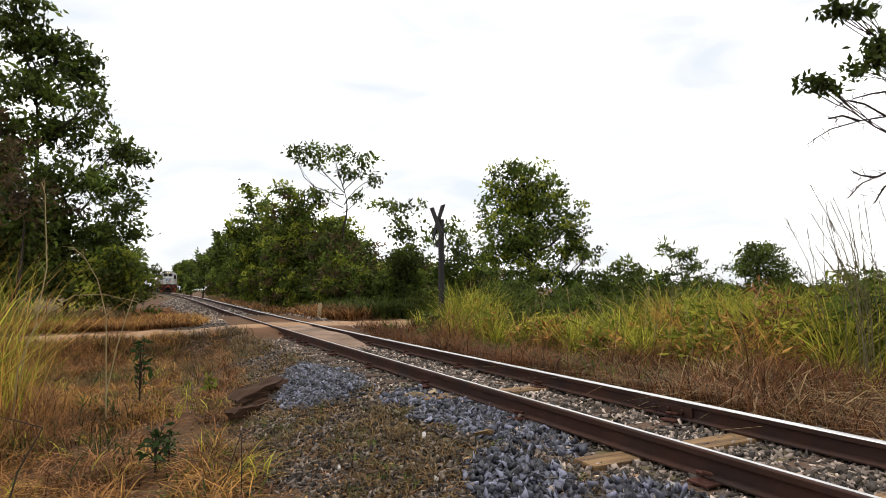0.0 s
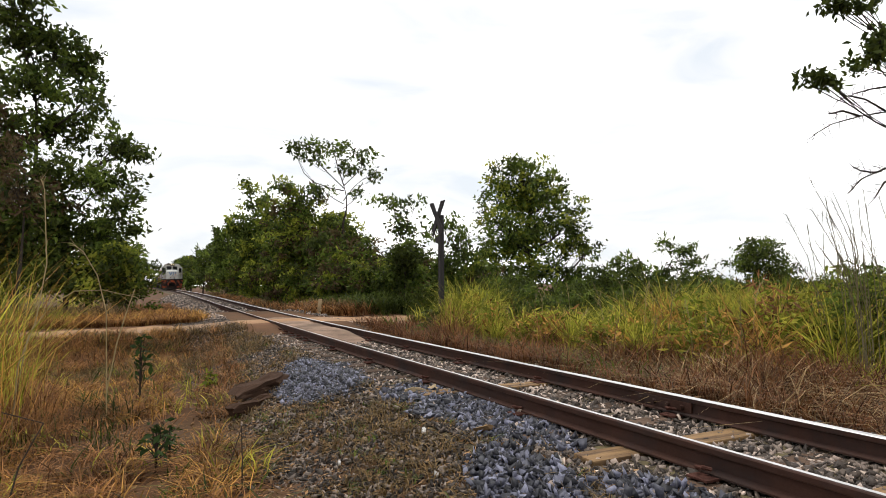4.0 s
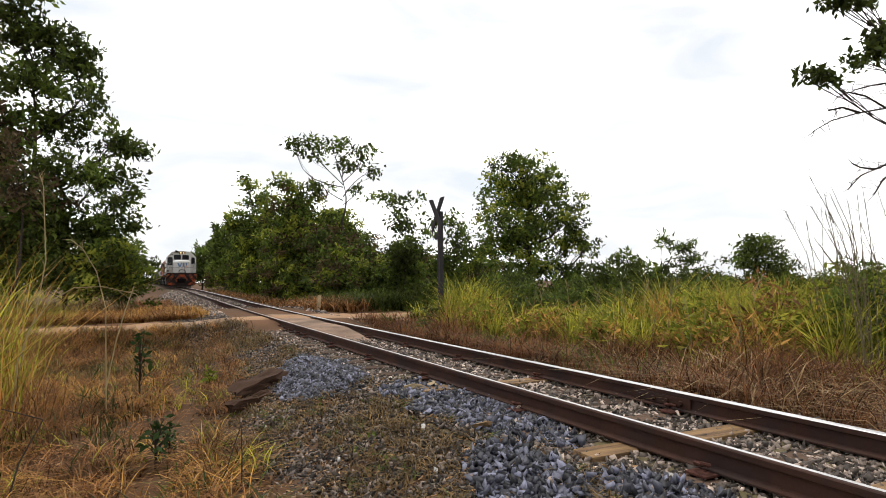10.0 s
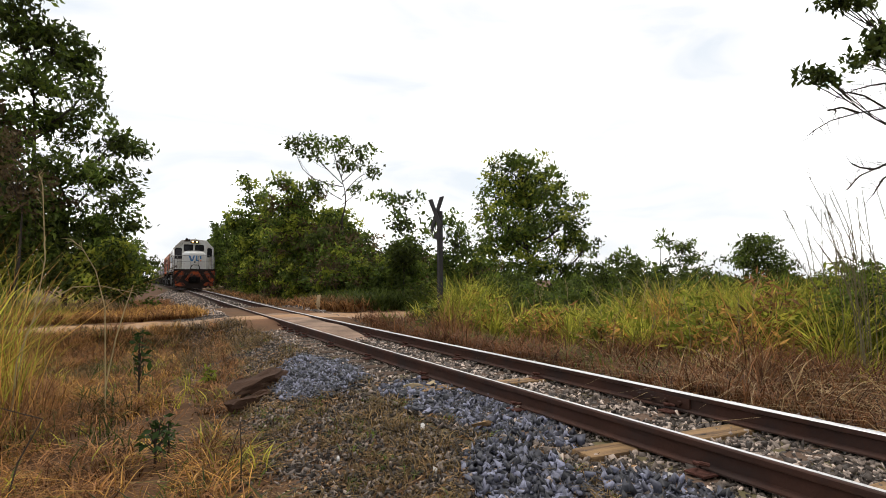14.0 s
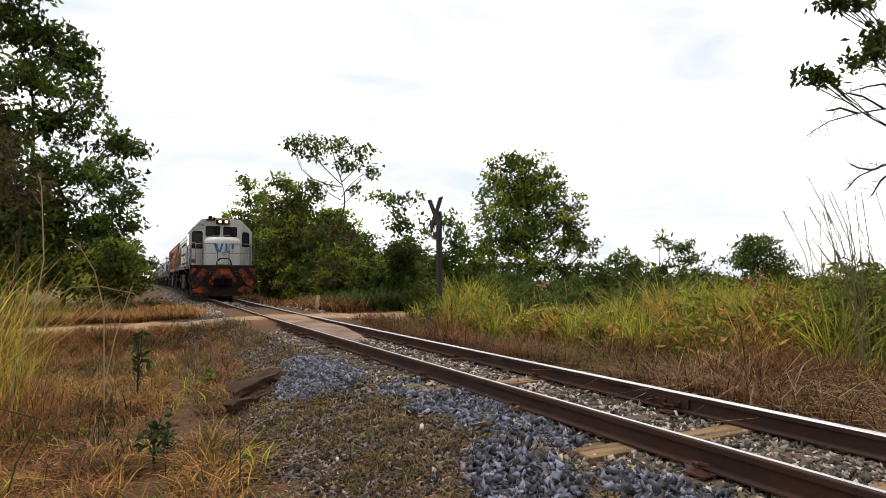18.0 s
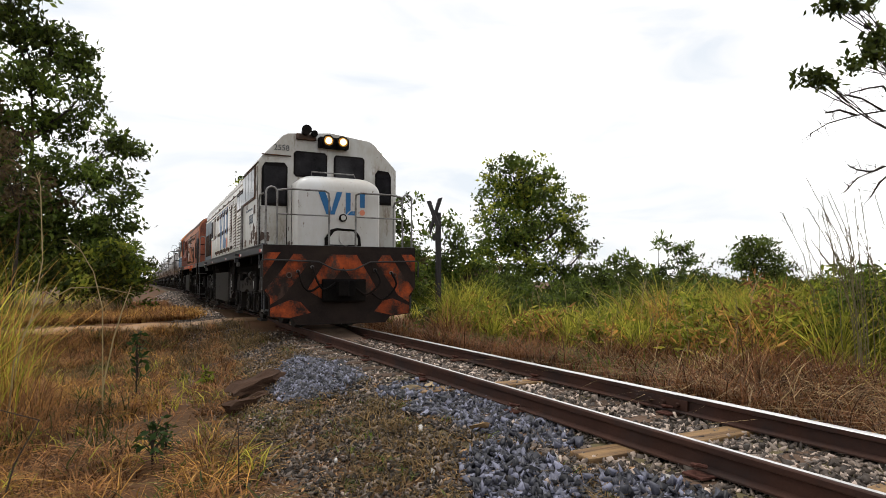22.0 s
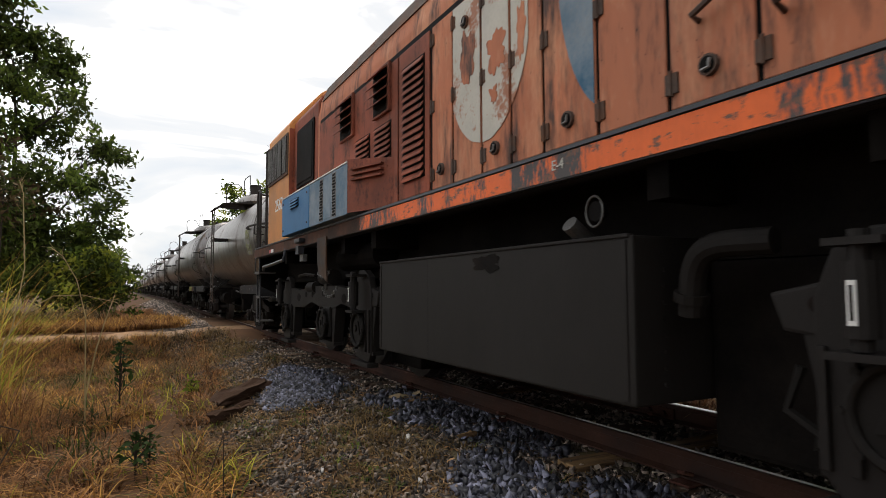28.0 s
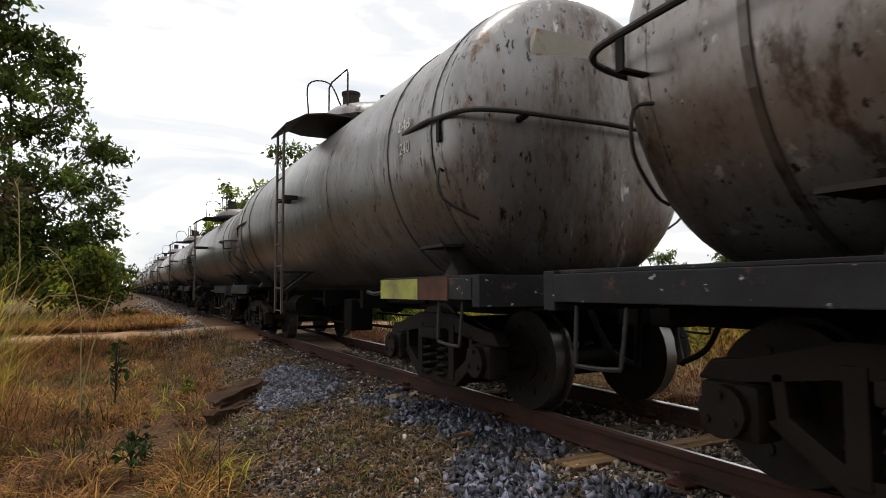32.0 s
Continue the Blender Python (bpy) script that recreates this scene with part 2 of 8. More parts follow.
def tube(bm, pts, r, n=8):
    """A bent pipe through the points."""
    pts = [Vector(p) for p in pts]
    rings = []
    side = None
    for i, p in enumerate(pts):
        d = (pts[min(i + 1, len(pts) - 1)] - pts[max(i - 1, 0)]).normalized()
        side = d.orthogonal().normalized() if side is None else (side - d * side.dot(d)).normalized()
        up = d.cross(side)
        rings.append([bm.verts.new(p + (side * math.cos(a) + up * math.sin(a)) * r) for a in [2 * math.pi * k / n for k in range(n)]])
    for a, b in zip(rings, rings[1:]):
        for k in range(n):
            bm.faces.new((a[k], a[(k + 1) % n], b[(k + 1) % n], b[k]))
    bm.faces.new(rings[0][::-1]), bm.faces.new(rings[-1])
    return bm


def prism(bm, outline, axis, a, b, bevel=0.0):
    """A flat outline drawn out along an axis. axis 'x': outline (y, z); 'y': (x, z); 'z': (x, y)."""
    def at(p, v):
        return {"x": (v, p[0], p[1]), "y": (p[0], v, p[1]), "z": (p[0], p[1], v)}[axis]
    lo, hi = [bm.verts.new(at(p, a)) for p in outline], [bm.verts.new(at(p, b)) for p in outline]
    n = len(outline)
    fs = [bm.faces.new(lo[::-1]), bm.faces.new(hi)]
    fs += [bm.faces.new((lo[i], lo[(i + 1) % n], hi[(i + 1) % n], hi[i])) for i in range(n)]
    if bevel:
        bmesh.ops.bevel(bm, geom=list({e for f in fs for e in f.edges}), offset=bevel, segments=2, affect="EDGES", profile=0.6)
    return bm


def lettering(text, size, mat, name, parent, m, depth=0.004, label=""):
    """Painted characters as a thin mesh: the text's x and y axes lie in the pose m."""
    cu = bpy.data.curves.new(name, "FONT")
    cu.body, cu.size, cu.extrude = text, size, depth / 2
    cu.align_x, cu.align_y = "CENTER", "CENTER"
    tmp = bpy.data.objects.new(name, cu)
    scene.collection.objects.link(tmp)
    me = bpy.data.meshes.new_from_object(tmp.evaluated_get(bpy.context.evaluated_depsgraph_get()))
    bpy.data.objects.remove(tmp)
    me.materials.clear()
    me.materials.append(mat)
    ob = new(name, me)
    ob.parent = parent
    ob.matrix_local = m
    return tagged(ob, label)


def empty(name, label, category, group=""):
    return tagged(new(name), label, category, group)


# ---- the lie of the land ----
def sm(a, b, v):
    t = min(1.0, max(0.0, (v - a) / (b - a)))
    return t * t * (3 - 2 * t)


def track_z(y):
    return 0.33 * sm(8, 66, y)


def ground_z(x, y):
    u = x - CX
    cross = sm(13.2, 15.2, y) * (1 - sm(22, 25, y))
    if u < 0:
        low = -0.2 - 0.42 * sm(1.1, 2.7, -u) - 0.12 * sm(2.7, 7, -u)
    else:
        low = -0.2 - 0.3 * sm(1.2, 2.6, u) - 0.05 * sm(3, 9, u)
    return low * (1 - 0.75 * cross) + track_z(y) * (1 - sm(12, 40, abs(u)))


rng = np.random.default_rng(7)

# ---- ground, road, ballast ----
def spread(near, far, step):
    a = np.arange(-near, near + step / 2, step)
    tail = near * np.power(far / near, np.linspace(0, 1, 26)[1:])
    return np.concatenate([-tail[::-1], a, tail])


def sheet(name, xs, ys, height, mat):
    nx, ny = len(xs), len(ys)
    v = np.array([(x, y, height(x, y)) for y in ys for x in xs])
    i = np.arange(nx * ny).reshape(ny, nx)
    a, b, c, d = i[:-1, :-1].ravel(), i[:-1, 1:].ravel(), i[1:, 1:].ravel(), i[1:, :-1].ravel()
    return new(name, arrays(name, v, np.concatenate([np.stack([a, b, c], 1), np.stack([a, c, d], 1)]), mat, True))


def rough_z(x, y):
    near = 1 - sm(30, 60, abs(x) + abs(y) * 0.5)
    side = sm(1.6, 2.6, abs(x - CX))
    return ground_z(x, y) + near * side * (0.06 * noise.noise((x * 0.9, y * 0.9, 0)) + 0.03 * noise.noise((x * 3, y * 3, 5)))


ground = sheet("ground", spread(16, 2500, 0.3), spread(32, 2500, 0.35), lambda x, y: rough_z(x, y) - 0.004, M["soil"])
tagged(ground, "reddish brown soil with dry litter beside the railway", "ground", kind="structure")


def road_z(x, y):
    half = 0.95 + 0.25 * noise.noise((x * 0.6, 0, 8)) + 1.1 * sm(3.5, 6.5, x)
    edge = min(1, (1 - abs(y - 16.4 - 0.05 * x + 0.3 * noise.noise((x * 0.4, 4, 0))) / half) * 2.5)
    return rough_z(x, y) + 0.035 * edge - 0.02


road = sheet("road", np.arange(-14, 14.1, 0.25), np.arange(13.8, 19.4, 0.15), road_z, M["dirt_road"])
tagged(road, "pale orange dirt road crossing the railway on the level", "road", kind="structure")

fill = sheet("crossing_fill", np.arange(CX - 0.46, CX + 0.465, 0.08), np.arange(10.6, 19.2, 0.2), lambda x, y: track_z(y) - 0.045 + 0.02 * noise.noise((x * 3, y * 1.3, 0)) - 0.14 * (1 - sm(10.6, 12.6, y)) - 0.14 * sm(17.8, 19.2, y), M["sand"])
tagged(fill, "sandy fill between the rails at the crossing", "road", kind="structure")

# ballast bed: a shallow trapezoid under the track
ys = np.concatenate([np.arange(-46, 60, 0.5), np.arange(60, 470, 4)])
prof = [(-2.0, -0.6), (-1.35, -0.215), (-0.62, -0.185), (0.62, -0.185), (1.3, -0.215), (1.9, -0.5)]
v = [(CX + px + 0.06 * noise.noise((px * 9, y * 1.3, 2)), y, pz + track_z(y) + 0.012 * noise.noise((px * 5, y * 3, 1))) for y in ys for px, pz in prof]
i = np.arange(len(v)).reshape(len(ys), len(prof))
a, b, c, d = i[:-1, :-1].ravel(), i[:-1, 1:].ravel(), i[1:, 1:].ravel(), i[1:, :-1].ravel()
ballast = new("ballast", arrays("ballast", v, np.concatenate([np.stack([a, b, c], 1), np.stack([a, c, d], 1)]), M["bed"], True))
tagged(ballast, "grey brown crushed stone bed under the rails", "ballast", kind="structure")


def pebbles():
    """Twelve sharp, flattish shards of broken stone of radius about one."""
    out = []
    for _ in range(12):
        foot = np.array([(1.2, 0.5), (-0.9, 0.9), (-1.1, -0.5), (0.6, -1)]) + rng.uniform(-0.5, 0.5, (4, 2))
        top = foot * rng.uniform(0.25, 0.9, (4, 1)) + rng.uniform(-0.25, 0.25, (1, 2))
        slope = rng.uniform(-0.3, 0.3, 2)
        low, high = np.c_[foot, -0.55 + foot @ slope * 0.3], np.c_[top, 0.6 + top @ slope + rng.uniform(-0.06, 0.06, 4)]
        out.append(np.r_[low, high] * np.array((1.2, 0.9, 0.5)) * rng.uniform(0.75, 1.2, 3))
    faces = np.array([(4, 5, 6), (4, 6, 7), (0, 2, 1), (0, 3, 2), (0, 1, 5), (0, 5, 4), (1, 2, 6), (1, 6, 5), (2, 3, 7), (2, 7, 6), (3, 0, 4), (3, 4, 7)])
    return out, faces


SHAPES, STONE_FACES = pebbles()


def turns(n):
    """Random turns in space, as matrices."""
    q = rng.normal(size=(n, 4)) * np.array((1.0, 0.6, 0.6, 1.0))
    q /= np.linalg.norm(q, axis=1)[:, None]
    w, x, y, z = q.T
    return np.stack([1 - 2 * (y * y + z * z), 2 * (x * y - z * w), 2 * (x * z + y * w), 2 * (x * y + z * w), 1 - 2 * (x * x + z * z), 2 * (y * z - x * w),
                     2 * (x * z - y * w), 2 * (y * z + x * w), 1 - 2 * (x * x + y * y)], 1).reshape(-1, 3, 3)


def stones(name, places, size, mat, label):
    n = len(places)
    shape = np.array(SHAPES)[rng.integers(0, 12, n)]
    v = np.einsum("nij,nkj->nki", turns(n), shape) * (size * np.exp(np.clip(rng.normal(-0.08, 0.34, n), -0.9, 0.45)))[:, None, None] + places[:, None, :]
    f = STONE_FACES[None] + (np.arange(n) * 8)[:, None, None]
    ob = new(name, arrays(name, v.reshape(-1, 3), f.reshape(-1, 3), mat))
    return tagged(ob, label, "stones", kind="stuff")


def strew(n, x0, x1, y0, y1, keep=None, lift=0.0, power=1.0):
    """Places on the ground, denser towards y0; keep(x, y) gives a chance."""
    x = rng.uniform(x0, x1, n)
    y = y0 + (y1 - y0) * rng.uniform(0, 1, n) ** power
    if keep:
        ok = np.array([keep(p, q) for p, q in zip(x, y)]) > rng.uniform(0, 1, n)
        x, y = x[ok], y[ok]
    z = np.array([bed_z(p, q) for p, q in zip(x, y)]) + lift
    return np.stack([x, y, z], 1)


def bed_z(x, y):
    u = x - CX
    if -1.35 < u < 1.3:
        return -0.2 + track_z(y) + (0.015 if abs(u) < 0.62 else 0)
    return rough_z(x, y)


HEAPS = [(1.95, 7.6, 0.55, 1.5), (2.55, 4.75, 0.5, 1.55), (2.02, 3.05, 0.3, 0.7), (2.4, 2.2, 0.3, 0.6)]


def heap(x, y):
    """How much fresh stone lies here, nought to one."""
    return max(0, max(1 - ((x - a) / c) ** 2 - ((y - b) / d) ** 2 for a, b, c, d in HEAPS) + 0.55 * noise.noise((x * 2.6, y * 2.6, 12)) - 0.05)

# ---- the track ----
track = empty("railway_track", "narrow gauge track with rust-brown rails on timber sleepers", "railway track")
RAIL = [(-0.055, -0.145), (0.055, -0.145), (0.055, -0.135), (0.012, -0.118), (0.009, -0.045), (0.033, -0.036), (0.033, -0.006), (0.027, 0.0), (-0.004, 0.0), (-0.027, 0.0), (-0.033, -0.006), (-0.033, -0.036), (-0.009, -0.045), (-0.012, -0.118), (-0.055, -0.135)]


def rail(side):
    bm = bmesh.new()
    ys = [-46 + 2 * k for k in range(38)] + [32 + 8 * k for k in range(55)]
    rings = [[bm.verts.new((CX + side * GAUGE + x, y, z + track_z(y))) for x, z in RAIL] for y in ys]
    n = len(RAIL)
    for a, b in zip(rings, rings[1:]):
        for k in range(n):
            f = bm.faces.new((a[k], a[(k + 1) % n], b[(k + 1) % n], b[k]))
            f.material_index = 1 if k in ((6, 7) if side < 0 else (6, 7, 8, 9)) else 0
    return part("rail", bm, [M["rail_side"], M["rail_top"]], track, "rust-brown steel rail with a polished head")


rail(-1), rail(1)


def sleeper_mesh():
    bm = bx(-0.95, 0.95, -0.1, 0.1, -0.15, 0.0, bevel=0.012)
    for v in bm.verts:
        v.co += Vector((0.015 * noise.noise(v.co * 3), 0.01 * noise.noise(v.co * 5), 0.006 * noise.noise(v.co * 4 + Vector((3, 0, 0)))))
    return finish("sleeper", bm, M["old_wood"])


sleeper = sleeper_mesh()
pale = sleeper.copy()
pale.materials[0] = M["new_wood"]
for k in range(-10, 210):
    y = 3.05 + 0.62 * k
    ob = new("sleeper", pale if k in (0, -2, 4) else sleeper)
    ob.parent = track
    ob.matrix_local = pose(CX + 0.05 * noise.noise((k * 1.7, 0, 0)), y, -0.152 + track_z(y) - (0.0 if k in (0, -2, 4) else 0.018), 0, 0, 3 * noise.noise((k * 2.3, 1, 0)))


def plate_mesh():
    bm = bx(-0.15, 0.15, -0.07, 0.07, -0.006, 0.008, bevel=0.003)
    return finish("tie_plate", bm, M["rust"])


def clip_mesh():
    bm = bmesh.new()
    pts = [(0.03, -0.045, 0.03), (0.085, -0.05, 0.035), (0.125, -0.02, 0.055), (0.13, 0.02, 0.06), (0.09, 0.045, 0.05), (0.06, 0.02, 0.042), (0.07, -0.02, 0.04)]
    tube(bm, pts, 0.011, 6)
    return finish("rail_clip", bm, M["rust"], True)


plate, clip = plate_mesh(), clip_mesh()
for k in range(-3, 40):
    y = 3.05 + 0.62 * k
    for side in (-1, 1):
        if k % 3 != (2 if side < 0 else 1) and y < 12:
            continue
        p = new("tie_plate", plate)
        p.parent = track
        p.matrix_local = pose(CX + side * GAUGE, y, -0.152 + track_z(y))
        for turn in (0, 180):
            c = new("rail_clip", clip)
            c.parent = track
            c.matrix_local = pose(CX + side * GAUGE, y, -0.148 + track_z(y), 0, 0, turn)
for face in (-1, 1):
    b = bx(0, 0.022, -0.31, 0.31, -0.125, -0.04, bevel=0.006)
    for k in range(4):
        rod(b, (0.02, -0.22 + 0.147 * k, -0.083), (0.05, -0.22 + 0.147 * k, -0.083), 0.02, 6)
    p = part("joint_bar", b, M["rail_side"], track, "bolted rusty joint bar")
    p.matrix_local = Matrix.Translation((CX + GAUGE + face * 0.013, 3.83, 0)) @ (pose(0, 0, 0) if face > 0 else pose(0, 0, 0, 0, 0, 180))

# ---- train: paints ----
P = dict(
    white=surf("white_paint", (0.46, 0.465, 0.46), 0.28, var=0.14, scale=2.2, fine=30, bump=0.06, stain=(0.30, 0.275, 0.23), amount=0.48, squash=(1, 1, 0.45), sharp=0.16, stain_scale=2.4, more=[((0.17, 0.13, 0.095), 0.24, 7, (1, 1.4, 0.2), 0.06), ((0.08, 0.058, 0.045), 0.1, 20, (1, 1, 1), 0.02)]),
    hood=surf("hood_paint", (0.62, 0.61, 0.575), 0.28, rand=0.1, var=0.18, scale=2.2, fine=30, bump=0.06, stain=(0.32, 0.285, 0.225), amount=0.48, squash=(1, 1, 0.45), sharp=0.16, stain_scale=2.4, more=[((0.20, 0.15, 0.10), 0.26, 7, (1, 1.4, 0.2), 0.06), ((0.08, 0.058, 0.045), 0.12, 20, (1, 1, 1), 0.02)]),
    nose=surf("nose_paint", (0.48, 0.49, 0.495), 0.34, var=0.1, scale=1.4, fine=30, bump=0.04, stain=(0.35, 0.31, 0.255), amount=0.42, squash=(1, 1, 0.4), sharp=0.18, more=[((0.13, 0.09, 0.065), 0.16, 8, (1, 1, 0.4), 0.03)]),
    roof=surf("roof_paint", (0.48, 0.47, 0.45), 0.4, var=0.2, scale=2, fine=30, bump=0.08, stain=(0.16, 0.14, 0.12), amount=0.5, sharp=0.2),
    slate=surf("slate_paint", (0.075, 0.105, 0.145), 0.5, var=0.25, scale=2, fine=30, bump=0.05, stain=(0.03, 0.03, 0.033), amount=0.35),
    blue=surf("blue_paint", (0.010, 0.10, 0.25), 0.4, var=0.18, scale=3, fine=40, bump=0.03, stain=(0.33, 0.35, 0.36), amount=0.16, sharp=0.03),
    coral=surf("coral_paint", (0.52, 0.175, 0.10), 0.55, var=0.12, scale=3, fine=40, bump=0.03),
    bare=surf("bare_metal", (0.085, 0.062, 0.052), 0.75, var=0.3, scale=5, fine=50, bump=0.15, stain=(0.12, 0.055, 0.03), amount=0.35),
    ladder=surf("ladder_steel", (0.058, 0.051, 0.046), 0.65, var=0.3, scale=5, fine=50, bump=0.15, stain=(0.085, 0.052, 0.036), amount=0.3),
    sill=surf("sill_paint", (0.026, 0.028, 0.034), 0.45, var=0.3, scale=3, fine=40, bump=0.1, stain=(0.07, 0.062, 0.055), amount=0.2, squash=(1, 0.3, 1)),
    deckbeam=surf("beam_paint", (0.022, 0.022, 0.0245), 0.6, var=0.35, scale=3, fine=40, bump=0.1, stain=(0.012, 0.010, 0.009), amount=0.4, sharp=0.15, more=[((0.34, 0.33, 0.31), 0.2, 12, (1, 0.6, 1.2), 0.012), ((0.09, 0.05, 0.035), 0.2, 5, (1, 0.7, 1), 0.04)]),
    # under: grimy steel taken near black, the underside's shade put into its colour
    under=surf("under_shade_steel", (0.0045, 0.0041, 0.004), 0.85, spec=0.03, var=0.4, scale=4, fine=40, bump=0.2, stain=(0.015, 0.0125, 0.011), amount=0.3, sharp=0.2),
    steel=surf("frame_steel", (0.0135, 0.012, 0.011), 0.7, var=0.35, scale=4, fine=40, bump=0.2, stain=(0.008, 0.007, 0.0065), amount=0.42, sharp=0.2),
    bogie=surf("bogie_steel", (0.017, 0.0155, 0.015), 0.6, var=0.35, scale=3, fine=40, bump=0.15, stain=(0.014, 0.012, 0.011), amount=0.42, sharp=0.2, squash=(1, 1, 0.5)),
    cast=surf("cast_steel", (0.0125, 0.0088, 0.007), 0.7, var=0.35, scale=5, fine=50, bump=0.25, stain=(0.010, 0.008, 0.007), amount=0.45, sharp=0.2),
    tread=surf("step_tread", (0.085, 0.083, 0.08), 0.5, 0.3, var=0.3, scale=8, fine=90, bump=0.3),
    fuel=surf("tank_steel", (0.021, 0.0195, 0.0185), 0.6, var=0.25, scale=1.5, fine=30, bump=0.08, stain=(0.012, 0.0105, 0.0095), amount=0.42, squash=(1, 1, 0.5), sharp=0.2),
    black=surf("black_paint", (0.0045, 0.0038, 0.0036), 0.65, var=0.4, scale=4, fine=40, bump=0.1, stain=(0.012, 0.008, 0.0065), amount=0.35, spec=0.06),
    endplate=surf("end_plate", (0.014, 0.0098, 0.0088), 0.7, var=0.4, scale=3, fine=40, bump=0.15, stain=(0.026, 0.018, 0.014), amount=0.36, sharp=0.14, spec=0.08, more=[((0.09, 0.022, 0.01), 0.08, 4, (1, 1, 0.6), 0.05)]),
    pilot=surf("pilot_orange", (0.33, 0.060, 0.015), 0.6, var=0.35, scale=3, fine=40, bump=0.1, stain=(0.018, 0.012, 0.010), amount=0.57, sharp=0.09, more=[((0.05, 0.03, 0.022), 0.34, 6, (1, 1, 0.4), 0.06)]),
    orange=surf("orange_paint", (0.53, 0.185, 0.092), 0.62, rand=0.1, var=0.22, scale=1.5, fine=30, bump=0.06, stain=(0.24, 0.105, 0.068), amount=0.47, squash=(1, 1, 0.3), sharp=0.2, more=[((0.60, 0.31, 0.18), 0.24, 2.6, (1, 1, 0.5), 0.12), ((0.085, 0.05, 0.04), 0.34, 4, (1, 1.4, 0.22), 0.07), ((0.035, 0.022, 0.018), 0.12, 22, (1, 1, 1), 0.02)]),
    redbrown=surf("redbrown_paint", (0.33, 0.088, 0.048), 0.62, var=0.25, scale=2, fine=30, bump=0.06, stain=(0.085, 0.04, 0.03), amount=0.5, sharp=0.2, more=[((0.03, 0.02, 0.017), 0.26, 6, (1, 1, 0.3), 0.08)]),
    stripe=surf("stripe_orange", (0.70, 0.125, 0.018), 0.55, var=0.15, scale=3, fine=40, bump=0.05, stain=(0.05, 0.045, 0.045), amount=0.42, squash=(1, 1.5, 0.5), sharp=0.025, stain_scale=1.9, more=[((0.13, 0.065, 0.04), 0.3, 9, (1, 1, 2.5), 0.03)]),
    cabor=surf("cab_orange", (0.56, 0.225, 0.055), 0.55, var=0.15, scale=2, fine=30, bump=0.05, stain=(0.24, 0.115, 0.05), amount=0.3, sharp=0.2, more=[((0.06, 0.04, 0.03), 0.08, 6, (1, 1, 0.4), 0.06)]),
    boxblue=surf("box_blue", (0.024, 0.125, 0.27), 0.55, var=0.2, scale=3, fine=40, bump=0.05, stain=(0.16, 0.20, 0.24), amount=0.12, sharp=0.12),
    boxpale=surf("box_pale", (0.21, 0.25, 0.285), 0.6, var=0.25, scale=3, fine=40, bump=0.05, stain=(0.04, 0.115, 0.19), amount=0.42, sharp=0.12),
    cream=surf("cream_paint", (0.44, 0.42, 0.36), 0.55, var=0.15, scale=3, fine=40, bump=0.05, stain=(0.30, 0.115, 0.055), amount=0.38, sharp=0.03, stain_scale=2.2, more=[((0.06, 0.045, 0.04), 0.03, 20, (1, 1, 1), 0.02)]),
    tank=surf("tank_paint", (0.25, 0.245, 0.247), 0.34, 0.72, var=0.3, scale=1.2, fine=25, bump=0.08, stain=(0.075, 0.058, 0.047), amount=0.5, squash=(1, 1, 0.4), sharp=0.14, more=[((0.06, 0.043, 0.034), 0.3, 5, (1, 1, 0.2), 0.05), ((0.36, 0.345, 0.325), 0.2, 6, (1, 1, 0.3), 0.03), ((0.13, 0.07, 0.035), 0.17, 2.4, (1, 1, 0.4), 0.06), ((0.02, 0.016, 0.014), 0.26, 15, (1, 1, 0.45), 0.02)]),
    tank_worn=surf("tank_worn", (0.27, 0.26, 0.254), 0.34, 0.72, var=0.28, scale=1.5, fine=30, bump=0.15, stain=(0.13, 0.10, 0.08), amount=0.42, squash=(1, 0.9, 0.5), sharp=0.12, stain_scale=1.4, more=[((0.46, 0.43, 0.39), 0.2, 8, (1, 1, 0.5), 0.035), ((0.085, 0.062, 0.05), 0.3, 5, (1, 1, 0.3), 0.05), ((0.035, 0.027, 0.022), 0.24, 8, (1, 1, 0.4), 0.02), ((0.02, 0.015, 0.013), 0.2, 17, (1, 1, 0.7), 0.015)]),
    tank_dark=surf("tank_dark", (0.20, 0.194, 0.192), 0.34, 0.72, var=0.28, scale=1.2, fine=25, bump=0.06, stain=(0.075, 0.058, 0.047), amount=0.5, squash=(1, 1, 0.4), sharp=0.14, more=[((0.045, 0.034, 0.027), 0.3, 5, (1, 1, 0.25), 0.05), ((0.34, 0.31, 0.28), 0.14, 5, (1, 1, 0.4), 0.04)]),
    soot=surf("sooty_steel", (0.028, 0.023, 0.02), 0.7, var=0.4, scale=4, fine=40, bump=0.2, stain=(0.09, 0.08, 0.07), amount=0.15, squash=(1, 1, 0.3)),
    rusty=surf("rusty_beam", (0.085, 0.04, 0.026), 0.7, var=0.35, scale=5, fine=50, bump=0.2, stain=(0.035, 0.022, 0.017), amount=0.45),
    lime=surf("lime_paint", (0.30, 0.31, 0.08), 0.7, var=0.25, scale=5, fine=50, bump=0.1, stain=(0.16, 0.14, 0.07), amount=0.4),
    moss=surf("moss_paint", (0.17, 0.19, 0.045), 0.6, 0.0, var=0.3, scale=8, fine=50, bump=0.1, stain=(0.19, 0.185, 0.17), amount=0.58, sharp=0.05, stain_scale=7, more=[((0.05, 0.045, 0.03), 0.26, 9, (1, 1, 0.5), 0.04)]),
    red=surf("red_film", (0.55, 0.03, 0.03), 0.35, var=0.1),
    film=surf("white_film", (0.7, 0.7, 0.68), 0.35, var=0.1),
